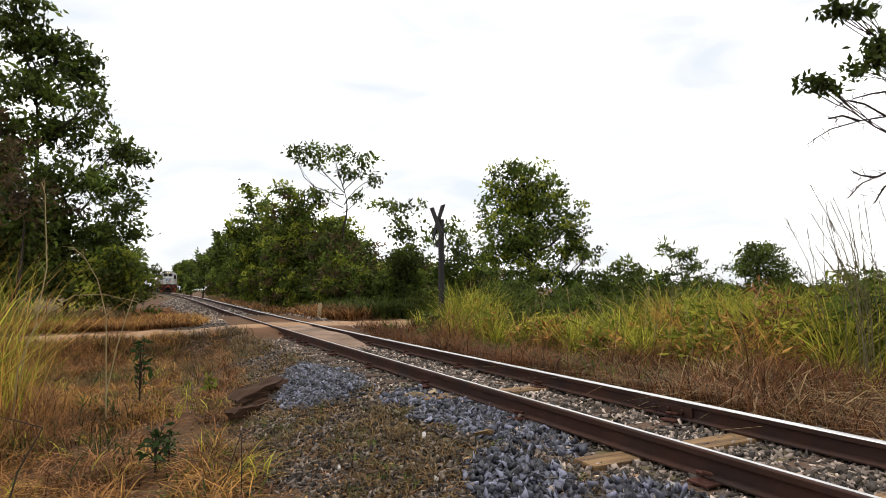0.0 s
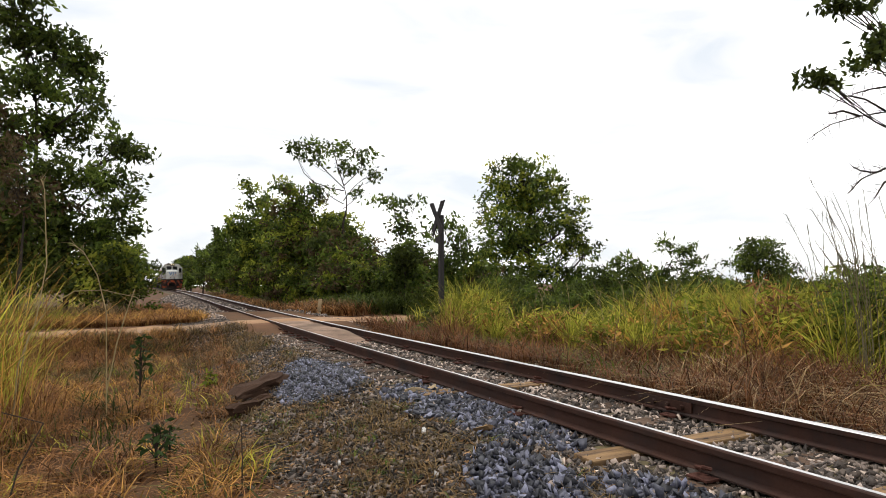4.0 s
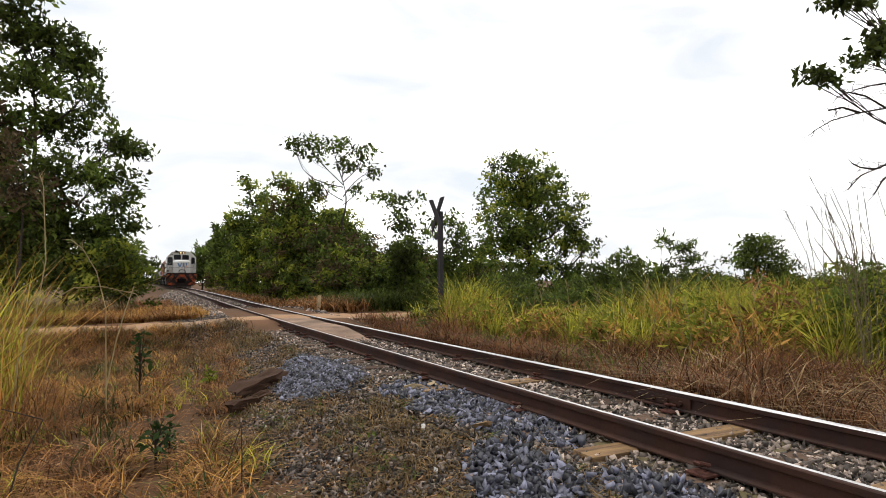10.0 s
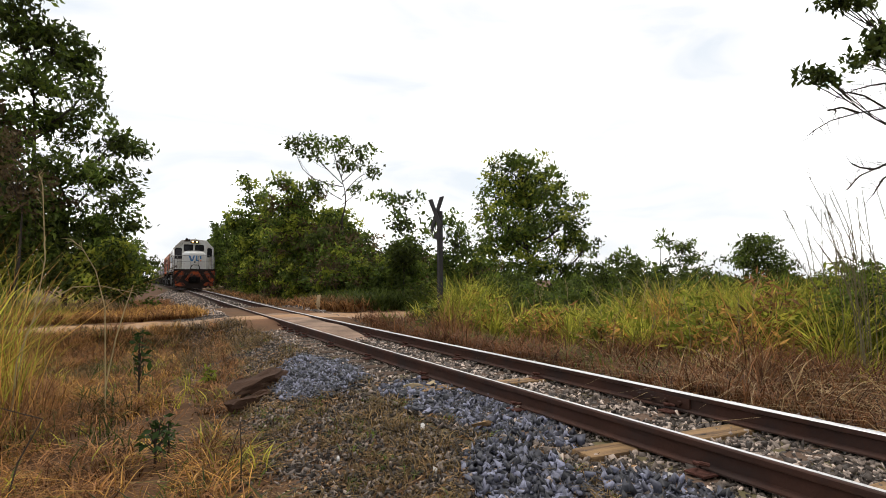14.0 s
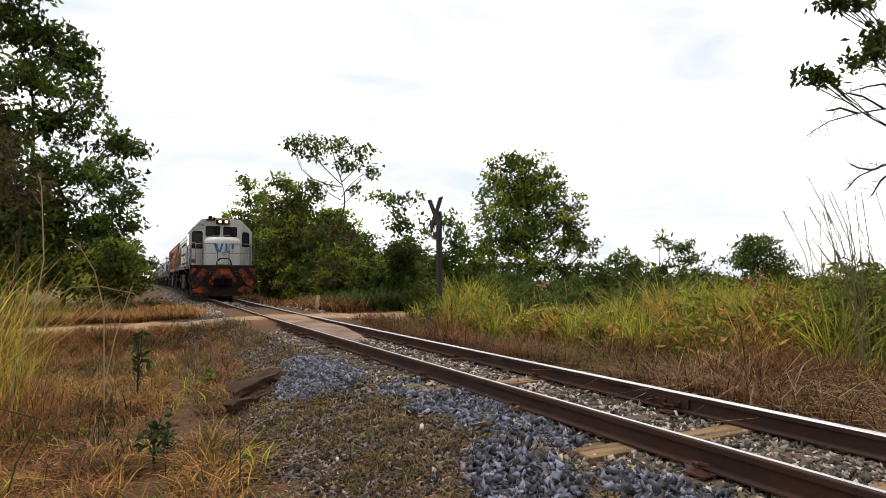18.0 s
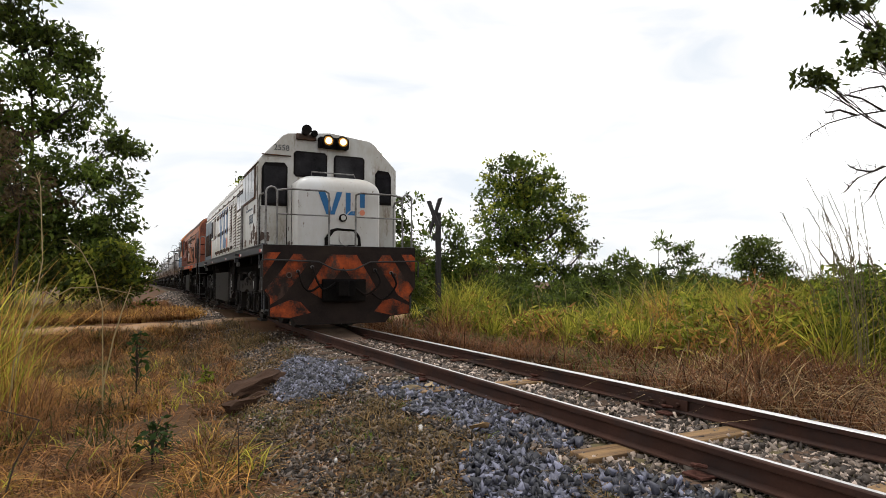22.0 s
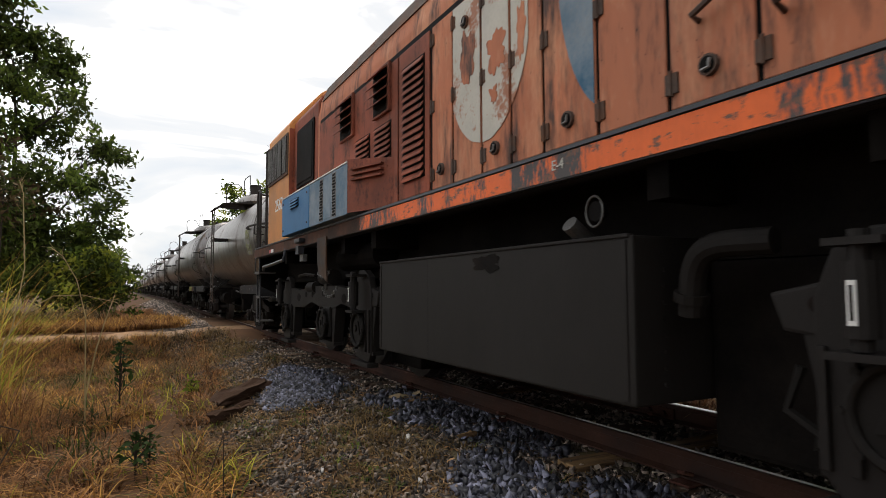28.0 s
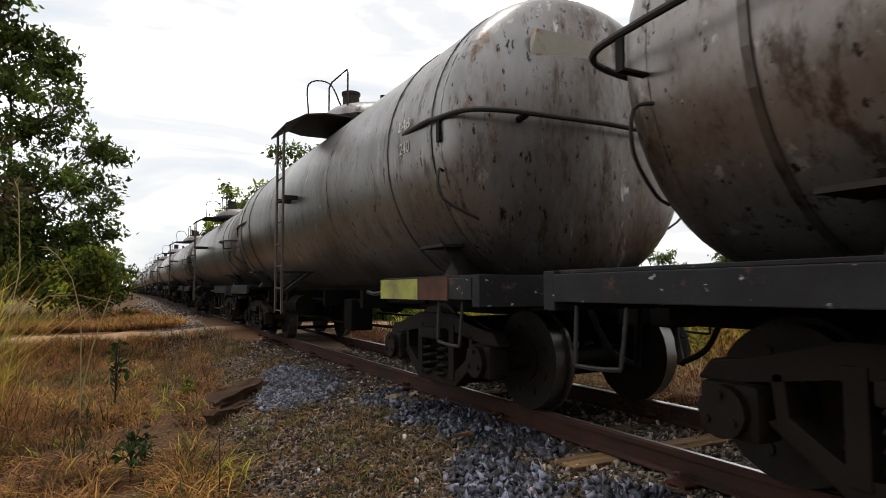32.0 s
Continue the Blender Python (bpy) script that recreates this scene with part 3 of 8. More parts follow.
    faint=surf("faint_white", (0.30, 0.30, 0.21), 0.7, var=0.35, scale=14, stain=(0.16, 0.17, 0.07), amount=0.5, stain_scale=12, sharp=0.05),
    chalk=surf("chalk_white", (0.48, 0.47, 0.43), 0.7, var=0.2),
    shield=surf("shield_steel", (0.045, 0.042, 0.04), 0.6, var=0.3, scale=4, fine=40, bump=0.15, stain=(0.085, 0.036, 0.012), amount=0.36, sharp=0.12, more=[((0.03, 0.022, 0.018), 0.3, 5, (1, 1, 0.4), 0.08)]),
    rail=surf("handrail_steel", (0.17, 0.165, 0.16), 0.5, 0.4, var=0.25, scale=8, fine=60, bump=0.05, stain=(0.06, 0.05, 0.042), amount=0.38),
    darkrail=surf("dark_rail", (0.03, 0.028, 0.027), 0.6, var=0.3, scale=8, fine=60),
    wheel=surf("wheel_steel", (0.02, 0.017, 0.015), 0.6, 0.5, var=0.3, scale=6, fine=60, bump=0.1),
    rim=surf("wheel_tread", (0.16, 0.155, 0.15), 0.35, 1.0, var=0.15, scale=6, fine=60),
    glass=surf("dark_glass", (0.006, 0.006, 0.007), 0.08, var=0.4, scale=5, bump=0.0, spec=0.2, stain=(0.025, 0.023, 0.026), amount=0.3, sharp=0.2),
    lamp=glow("headlamp", (1.0, 0.72, 0.34), 2.6),
    amber=surf("amber_reflector", (0.55, 0.27, 0.05), 0.25, 0.6, var=0.2, scale=20, bump=0.0),
)


# ---- train: shapes in common ----
def quad_panel(y0, y1, z0, z1, x, t=0.012, bevel=0.006):
    """A sheet on the side of a vehicle that faces the camera (t: how far it stands out)."""
    return bx(x - t, x, min(y0, y1), max(y0, y1), z0, z1, bevel=bevel)


def louvres(name, parent, y0, y1, z0, z1, x, n, mat, back, side=-1):
    """A framed bank of slanting slats."""
    y0, y1 = min(y0, y1), max(y0, y1)
    b = bx(*sorted((x, x + side * 0.006)), y0, y1, z0, z1)
    bank = part(name, b, back, parent)
    for k in range(n):
        z = z0 + (z1 - z0) * (k + 0.5) / n
        h = (z1 - z0) / n * 0.34
        s = bmesh.new()
        prism(s, [(x + side * 0.006, z + h), (x + side * 0.03, z - h), (x + side * 0.03, z - h - 0.012), (x + side * 0.006, z + h - 0.02)], "y", y0 + 0.015, y1 - 0.015)
        part("slat", s, mat, bank)
    return bank


def latch(parent, y, z, x, r=0.05):
    b = bmesh.new()
    rod(b, (x + 0.005, y, z), (x - 0.02, y, z), r, 12)
    ring = part("latch", b, P["bare"], parent)
    b = bmesh.new()
    rod(b, (x - 0.02, y, z), (x - 0.024, y, z), r * 0.75, 12)
    part("recess", b, P["black"], ring)
    part("handle", tube(bmesh.new(), [(x - 0.03, y - r * 0.4, z + r * 0.4), (x - 0.035, y - r * 0.4, z - r * 0.4), (x - 0.035, y + r * 0.4, z - r * 0.5)], 0.007, 5), P["rail"], ring)


def hinge(parent, y, z, x):
    b = bx(x - 0.01, x, y - 0.034, y - 0.005, z - 0.045, z + 0.045, bevel=0.003)
    box(b, x - 0.01, x, y + 0.005, y + 0.034, z - 0.045, z + 0.045, bevel=0.003)
    rod(b, (x - 0.013, y, z - 0.055), (x - 0.013, y, z + 0.055), 0.009, 6)
    part("hinge", b, P["bare"], parent)


def reflector(parent, y, x=-1.476, z=1.505):
    part("reflector", bx(x - 0.004, x, y - 0.13, y + 0.02, z - 0.025, z + 0.025), P["film"], parent, "white reflective strip")
    part("reflector", bx(x - 0.004, x, y + 0.021, y + 0.15, z - 0.025, z + 0.025), P["red"], parent, "red reflective strip")


def wheelset_mesh(r, face):
    b = bmesh.new()
    rod(b, (-1.0, 0, 0), (1.0, 0, 0), 0.075, 12)
    for s in (-1, 1):
        rod(b, (s * 0.47, 0, 0), (s * 0.50, 0, 0), r + 0.026, 32)
        rod(b, (s * 0.50, 0, 0), (s * 0.615, 0, 0), r - 0.002, 32)
        rod(b, (s * 0.615, 0, 0), (s * 0.635, 0, 0), r * 0.42, 20)
        for k in range(8):
            a = k * math.pi / 4
            rod(b, (s * 0.60, r * 0.66 * math.cos(a), r * 0.66 * math.sin(a)), (s * 0.628, r * 0.66 * math.cos(a), r * 0.66 * math.sin(a)), 0.035, 6)
    me = finish("wheelset", b, [P["wheel"], P["rim"]], True)
    for p in me.polygons:
        if math.hypot(p.center.y, p.center.z) > r * 0.95 and abs(p.normal.x) < 0.3:
            p.material_index = 1
    return me


LOCO_WHEELS, WAGON_WHEELS = wheelset_mesh(0.46, 1), wheelset_mesh(0.38, 1)
TRAIN, WHEELS = [], []
AXLES = (-1.6, -0.33, 1.58)     # the middle axle stands nearer to the leading one


def loco_bogie(root, yc, hose=False):
    bogie = part("bogie", bx(-0.9, 0.9, yc - 1.9, yc + 1.9, 0.45, 0.95, bevel=0.03), P["under"], root, "three-axle bogie in grimy steel, blackened as if in shade")
    part("bolster", bx(-1.0, 1.0, yc - 0.25, yc + 0.25, 0.952, 1.048), P["under"], bogie)
    for e in (-1, 1):
        part("end_beam", bx(-0.9, 0.9, *sorted((yc + e * 1.92, yc + e * 2.08)), 0.5, 0.9), P["under"], bogie)
    for s in (-1, 1):
        x0, x1 = sorted((s * 1.13, s * 1.25))
        o = [(-2.05, 0.90), (-1.75, 0.96), (-1.4, 0.94), (-1.1, 0.92), (-0.65, 0.97), (0.25, 0.97), (0.95, 0.92), (1.25, 0.94), (1.75, 0.96), (2.05, 0.90),
             (2.0, 0.76), (1.62, 0.72), (1.2, 0.68), (0.75, 0.68), (0.35, 0.78), (-0.05, 0.70), (-0.62, 0.70), (-0.9, 0.78), (-1.3, 0.72), (-1.62, 0.72), (-2.0, 0.76)]
        b = bmesh.new()
        prism(b, [(yc + y, z) for y, z in o], "x", x0, x1, bevel=0.015)
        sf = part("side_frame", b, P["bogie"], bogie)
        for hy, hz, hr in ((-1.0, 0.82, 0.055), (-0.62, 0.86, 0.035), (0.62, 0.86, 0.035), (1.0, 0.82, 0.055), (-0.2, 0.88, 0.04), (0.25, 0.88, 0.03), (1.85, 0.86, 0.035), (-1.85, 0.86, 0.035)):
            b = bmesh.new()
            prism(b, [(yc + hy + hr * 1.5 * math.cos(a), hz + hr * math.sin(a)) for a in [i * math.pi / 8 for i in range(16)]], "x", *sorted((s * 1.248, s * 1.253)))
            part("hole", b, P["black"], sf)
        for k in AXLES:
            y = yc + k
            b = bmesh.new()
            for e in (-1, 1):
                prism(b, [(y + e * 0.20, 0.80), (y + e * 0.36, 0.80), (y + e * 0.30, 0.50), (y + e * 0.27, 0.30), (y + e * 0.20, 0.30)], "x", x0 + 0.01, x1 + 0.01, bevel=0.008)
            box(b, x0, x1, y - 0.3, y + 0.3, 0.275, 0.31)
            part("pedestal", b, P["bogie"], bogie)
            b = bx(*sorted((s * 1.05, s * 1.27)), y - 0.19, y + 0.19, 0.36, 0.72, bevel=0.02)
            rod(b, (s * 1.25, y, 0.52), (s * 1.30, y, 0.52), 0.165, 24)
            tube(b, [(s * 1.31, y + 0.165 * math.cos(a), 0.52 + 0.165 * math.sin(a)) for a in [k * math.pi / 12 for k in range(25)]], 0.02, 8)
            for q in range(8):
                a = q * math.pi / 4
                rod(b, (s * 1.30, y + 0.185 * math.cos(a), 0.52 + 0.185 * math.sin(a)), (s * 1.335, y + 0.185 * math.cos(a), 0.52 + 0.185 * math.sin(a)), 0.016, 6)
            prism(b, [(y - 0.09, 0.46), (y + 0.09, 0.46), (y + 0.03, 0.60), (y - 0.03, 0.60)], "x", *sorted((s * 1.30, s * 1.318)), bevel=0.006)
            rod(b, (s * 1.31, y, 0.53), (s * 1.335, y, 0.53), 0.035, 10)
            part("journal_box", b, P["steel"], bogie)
            b = bmesh.new()
            prism(b, [(y + 0.33, 0.64), (y + 0.40, 0.6), (y + 0.44, 0.3), (y + 0.36, 0.36)], "x", s * 0.98, s * 1.06)
            part("brake_shoe", b, P["steel"], bogie)
            b = bmesh.new()
            tube(b, [(s * 1.1, y + 0.45, 0.62), (s * 1.12, y + 0.5, 0.45), (s * 1.1, y + 0.3, 0.33)], 0.02, 6)
            part("brake_rod", b, P["steel"], bogie)
        for e in (-1, 1):
            b = bmesh.new()
            y0, y1 = yc + e * 1.45, yc + e * 1.88
            prism(b, [(y0, 0.22), (y0, 1.02), (y0 + e * 0.08, 1.12), (y1 - e * 0.2, 1.12), (y1 - e * 0.07, 1.05), (y1, 0.88), (y1, 0.30), (y1 - e * 0.08, 0.20)], "x", *sorted((s * 1.19, s * 1.262)), bevel=0.012)
            gd = part("wheel_guard", b, P["bogie"], bogie, "rounded grey guard plate on the bogie's end")
            for f in (0.28, 0.38):
                part("rib", bx(*sorted((s * 1.263, s * 1.285)), *sorted((y0 + e * f, y0 + e * (f + 0.035))), 0.30, 0.72, bevel=0.006), P["bogie"], gd)
            part("foot", bx(*sorted((s * 1.18, s * 1.30)), *sorted((y0 - e * 0.06, y1)), 0.155, 0.20, bevel=0.006), P["bogie"], gd)
        for y, z, l, r in ((-0.30, 1.07, 0.36, 0.085), (0.36, 0.955, 0.30, 0.07)):
            b = bmesh.new()
            rod(b, (s * 1.22, yc + y - l / 2, z), (s * 1.22, yc + y + l / 2, z), r, 18)
            rod(b, (s * 1.22, yc + y - l / 2 - 0.04, z), (s * 1.22, yc + y - l / 2, z), r * 1.12, 18)
            rod(b, (s * 1.22, yc + y + l / 2, z), (s * 1.22, yc + y + l / 2 + 0.22, z), r * 0.3, 8)
            box(b, *sorted((s * 1.16, s * 1.26)), yc + y - 0.06, yc + y + 0.06, z - r - 0.06, z - r + 0.03)
            part("brake_cylinder", b, P["bogie"], bogie, "grey brake cylinder")
        part("brake_lever", tube(bmesh.new(), [(s * 1.27, yc + 0.1, 1.10), (s * 1.27, yc + 0.55, 1.13), (s * 1.27, yc + 0.9, 1.11)], 0.022, 6), P["steel"], bogie)
        for y in (-1.66, 1.66):
            b = bmesh.new()
            rod(b, (s * 1.37, yc + y, 0.72), (s * 1.37, yc + y, 1.1), 0.032, 10)
            rod(b, (s * 1.37, yc + y, 0.76), (s * 1.37, yc + y, 1.0), 0.052, 12)
            box(b, *sorted((s * 1.2, s * 1.42)), yc + y - 0.09, yc + y + 0.09, 1.05, 1.075)
            box(b, *sorted((s * 1.2, s * 1.42)), yc + y - 0.1, yc + y + 0.1, 0.69, 0.715)
            d = part("damper", b, P["bogie"], bogie)
            b = bmesh.new()
            box(b, *sorted((s * 1.421, s * 1.426)), yc + y - 0.014, yc + y + 0.014, 0.80, 0.94)
            lp = part("label_plate", b, P["film"], d, "small white plate")
            part("script_bar", bx(*sorted((s * 1.4265, s * 1.428)), yc + y - 0.006, yc + y + 0.006, 0.815, 0.925), P["black"], lp)
    if hose:
        b = bmesh.new()
        way = eased([(-1.33, yc + 2.48, 1.12), (-1.36, yc + 2.40, 0.80), (-1.38, yc + 2.22, 0.58), (-1.39, yc + 2.02, 0.52), (-1.39, yc + 1.86, 0.60), (-1.36, yc + 1.74, 0.68)], 8)
        tube(b, way, 0.011, 8)
        for a, c in zip(way[::2], way[1::2]):
            rod(b, a, a.lerp(c, 0.5), 0.0145, 8)
        part("air_hose", b, P["tread"], bogie, "ribbed grey air hose")
    for k in AXLES:
        w = new("wheelset", LOCO_WHEELS)
        w.parent = root
        w.matrix_local = pose(0, yc + k, 0.46)
        WHEELS.append((w, yc + k, 0.46, 0.46))


def coupler(root, y, way):
    b = bx(-0.09, 0.09, *sorted((y - way * 0.5, y + way * 0.15)), 0.72, 0.88, bevel=0.02)
    prism(b, [(-0.17, y + way * 0.1), (0.14, y + way * 0.12), (0.19, y + way * 0.26), (0.06, y + way * 0.24), (0.02, y + way * 0.33), (-0.16, y + way * 0.3)], "z", 0.66, 0.95, bevel=0.02)
    part("coupler", b, P["under"], root, "rusty knuckle coupler")


def corner_steps(root, y, way, s):
    """A boxed upper tread and two lower ones behind an end plate at y; way points into the vehicle."""
    ya, yb = sorted((y + way * 0.05, y + way * 0.44))
    b = bmesh.new()
    for yy in (ya, yb - 0.04):
        box(b, *sorted((s * 1.46, s * 1.475)), yy, yy + 0.04, 1.18, 1.46)
    lo, hi = sorted((y + way * 0.05, y + way * 0.33))
    for yy in (lo, hi - 0.035):
        box(b, *sorted((s * 1.42, s * 1.44)), yy, yy + 0.035, 0.38, 1.18)
    st = part("step_frame", b, P["sill"], root)
    for z, x, a, c in ((0.40, 1.44, lo, hi), (0.80, 1.44, lo, hi), (1.20, 1.478, ya, yb)):
        b = bx(*sorted((s * 1.20, s * x)), a, c, z, z + 0.02)
        box(b, *sorted((s * (x - 0.012), s * (x + 0.004))), a + 0.012, c - 0.012, z - 0.015, z + 0.03, bevel=0.004)
        part("tread", b, P["tread"], st, "worn chequered steel tread")


def loco_base(root, pads=(-3.95, 3.6)):
    part("deck", bx(-1.44, 1.44, -7.08, 7.08, 1.54, 1.61, bevel=0.01), P["sill"], root)
    for s in (-1, 1):
        b = bx(*sorted((s * 1.43, s * 1.475)), -7.12, 7.12, 1.46, 1.60, bevel=0.006)
        box(b, *sorted((s * 1.40, s * 1.49)), -7.12, 7.12, 1.602, 1.622)
        box(b, *sorted((s * 1.36, s * 1.43)), -7.12, 7.12, 1.46, 1.475)
        part("sill", b, P["sill"], root, "long dark side sill")
    # solid near-black belly, added to stop light leaking in from the far side
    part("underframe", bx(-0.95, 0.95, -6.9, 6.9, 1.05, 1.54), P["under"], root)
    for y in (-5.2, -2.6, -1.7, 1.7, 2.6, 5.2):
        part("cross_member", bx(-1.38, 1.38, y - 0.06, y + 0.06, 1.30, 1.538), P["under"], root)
    # plain boxes fill the gaps beside the tank so no daylight shows through
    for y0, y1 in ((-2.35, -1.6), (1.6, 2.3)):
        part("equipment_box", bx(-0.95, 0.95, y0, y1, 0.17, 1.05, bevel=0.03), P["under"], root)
    b = bx(-1.385, 1.385, -1.55, 1.54, 0.39, 1.16, bevel=0.014)
    tank = part("fuel_tank", b, P["fuel"], root, "large flat-sided dark steel fuel tank")
    for s in (-1, 1):
        part("weld_seam", bx(*sorted((s * 1.383, s * 1.3865)), 0.544, 0.556, 0.41, 1.14, bevel=0.002), P["fuel"], tank)
        part("top_lip", bx(*sorted((s * 1.36, s * 1.395)), -1.53, 1.52, 1.15, 1.168, bevel=0.004), P["bogie"], tank)
        for y in (-1.50, 1.49):
            part("corner_bead", bx(*sorted((s * 1.38, s * 1.392)), y - 0.012, y + 0.012, 0.41, 1.14, bevel=0.004), P["bogie"], tank)
    for k in range(9):
        part("bolt", rod(bmesh.new(), (-1.2, -1.552, 0.48 + 0.075 * k), (-1.2, -1.562, 0.48 + 0.075 * k), 0.012, 6), P["bogie"], tank)
    if pads[1] > 3.8:
        part("stain", prism(bmesh.new(), wiggle(-0.30, 1.08, 0.22, 0.06, 40, 71), "x", -1.388, -1.3865), P["black"], tank, "dark oily stain")
        part("filler", rod(bmesh.new(), (-1.28, -1.12, 1.17), (-1.39, -1.12, 1.25), 0.045, 12), P["tread"], tank, "steel filler neck")
        part("gauge", tube(bmesh.new(), [(-1.40, -1.32 + 0.06 * math.cos(a), 1.29 + 0.075 * math.sin(a)) for a in [i * math.pi / 8 for i in range(17)]], 0.006, 6), P["tread"], root, "round steel-rimmed gauge")
        part("gauge_face", rod(bmesh.new(), (-1.36, -1.32, 1.29), (-1.395, -1.32, 1.29), 0.05, 16), P["black"], root)
    for s in (-1, 1):
        part("air_reservoir", rod(bmesh.new(), (s * 1.1, 2.1, 1.28), (s * 1.1, 3.3, 1.28), 0.14, 14), P["under"], root)
    if pads[1] > 3.8:
        part("elbow_pipe", tube(bmesh.new(), eased([(-1.22, -1.72, 0.80), (-1.24, -1.76, 1.0), (-1.24, -1.86, 1.09), (-1.2, -2.1, 1.10)]), 0.055, 12), P["steel"], root, "bent grey pipe beside the fuel tank")
        part("pipe_flange", rod(bmesh.new(), (-1.22, -1.72, 0.86), (-1.225, -1.73, 0.90), 0.075, 12), P["steel"], root)
    else:
        part("pipe", tube(bmesh.new(), eased([(-1.32, -1.66, 1.46), (-1.32, -1.66, 0.6), (-1.32, -1.70, 0.47), (-1.2, -1.72, 0.45)]), 0.03, 8), P["steel"], root)
        part("foot_plate", bx(-1.37, -1.1, -1.78, -1.6, 0.40, 0.44, bevel=0.006), P["steel"], root)
        for y, z0, z1, r in ((-1.79, 1.12, 1.46, 0.05), (-1.79, 0.86, 1.08, 0.042), (-1.90, 0.98, 1.40, 0.03)):
            b = bmesh.new()
            n = int((z1 - z0) / 0.022)
            for k in range(n):
                rod(b, (-1.27, y, z0 + 0.022 * k), (-1.27, y, z0 + 0.022 * k + 0.012), r, 12)
            rod(b, (-1.27, y, z0), (-1.27, y, z1), r * 0.82, 10)
            part("bellows", b, P["steel"], root, "ribbed grey hose hanging from the sill")
        part("bracket", bx(-1.31, -1.1, -1.88, -1.72, 0.84, 0.86), P["steel"], root)
        for y in (-1.98, -2.12):
            part("cable", tube(bmesh.new(), eased([(-1.3, y, 1.46), (-1.3, y + 0.01, 1.1), (-1.3, y - 0.03, 0.85), (-1.22, y - 0.08, 0.72)]), 0.009, 6), P["steel"], root)
    loco_bogie(root, -4.15, pads[1] < 3.8), loco_bogie(root, 3.95)
    for y in pads:
        b = bx(-1.56, -1.475, y - 0.13, y + 0.13, 1.5, 1.55, bevel=0.01)
        box(b, -1.55, -1.475, y - 0.07, y + 0.07, 1.36, 1.46)
        part("jacking_pad", b, P["stripe" if pads[1] > 3.8 and y < 0 else "sill"], root)
        part("pad_plate", bx(-1.50, -1.44, y - 0.09, y + 0.06, 1.27, 1.358, bevel=0.006), P["tread"], root)
    for way, y in ((-1, -7.13), (1, 7.13)):
        coupler(root, y, way)
        for s in (-1, 1):
            corner_steps(root, y, -way, s)


def shell(profile, y0, y1):
    b = bmesh.new()
    prism(b, profile, "y", y0, y1, bevel=0.02)
    return b


HOOD = [(-1.35, 1.61), (-1.35, 3.06), (-1.32, 3.24), (-1.25, 3.39), (-1.12, 3.50), (-0.8, 3.57), (0, 3.60), (0.8, 3.57), (1.12, 3.50), (1.25, 3.39), (1.32, 3.24), (1.35, 3.06), (1.35, 1.61)]
ROOF = [(-1.335, 3.22), (-1.265, 3.40), (-1.13, 3.52), (-0.8, 3.59), (0, 3.62), (0.8, 3.59), (1.13, 3.52), (1.265, 3.40), (1.335, 3.22)]
CAB = [(-1.42, 1.61), (-1.42, 3.30), (-1.37, 3.38), (-0.96, 3.83), (-0.86, 3.89), (0, 3.98), (0.86, 3.89), (0.96, 3.83), (1.39, 3.38), (1.46, 3.30), (1.46, 1.61)]


def end_rail(root, pts, name="handrail", mat="rail", r=0.019):
    return part(name, tube(bmesh.new(), pts, r, 8), P[mat], root)


def hoop(x, y, z0, z1, w, along="x"):
    """The points of an upright hoop handrail."""
    pts = []
    for a in [math.pi * k / 6 for k in range(7)]:
        d, e = -w / 2 * math.cos(a), w / 2 * math.sin(a)
        pts.append((x + d, y, z1 - w / 2 + e) if along == "x" else (x, y + d, z1 - w / 2 + e))
    first, last = pts[0], pts[-1]
    return [(first[0], first[1], z0)] + pts + [(last[0], last[1], z0)]


def wiggle(y, z, ry, rz, n=14, seed=0):
    """A ragged outline, as of flaked paint."""
    out = []
    for a in [2 * math.pi * k / n for k in range(n)]:
        c, s = math.cos(a), math.sin(a)
        k = 0.78 + 0.42 * noise.noise((c * 1.3 + seed, s * 1.3, seed)) + 0.30 * noise.noise((c * 3 + seed, s * 3, seed + 3)) + 0.05 * noise.noise((c * 9, s * 9 + seed, 5.0))
        square = 1 / max(abs(c), abs(s)) ** 0.5
        out.append((y + ry * c * k * square, z + rz * s * k * square))
    return out


def flake(parent, y, z, ry, rz, x, mat, seed, name="bare_patch", label="patch where the paint has flaked off"):
    b = bmesh.new()
    prism(b, wiggle(y, z, ry, rz, 64, seed), "x", x - 0.003, x)
    part(name, b, P[mat], parent, label)


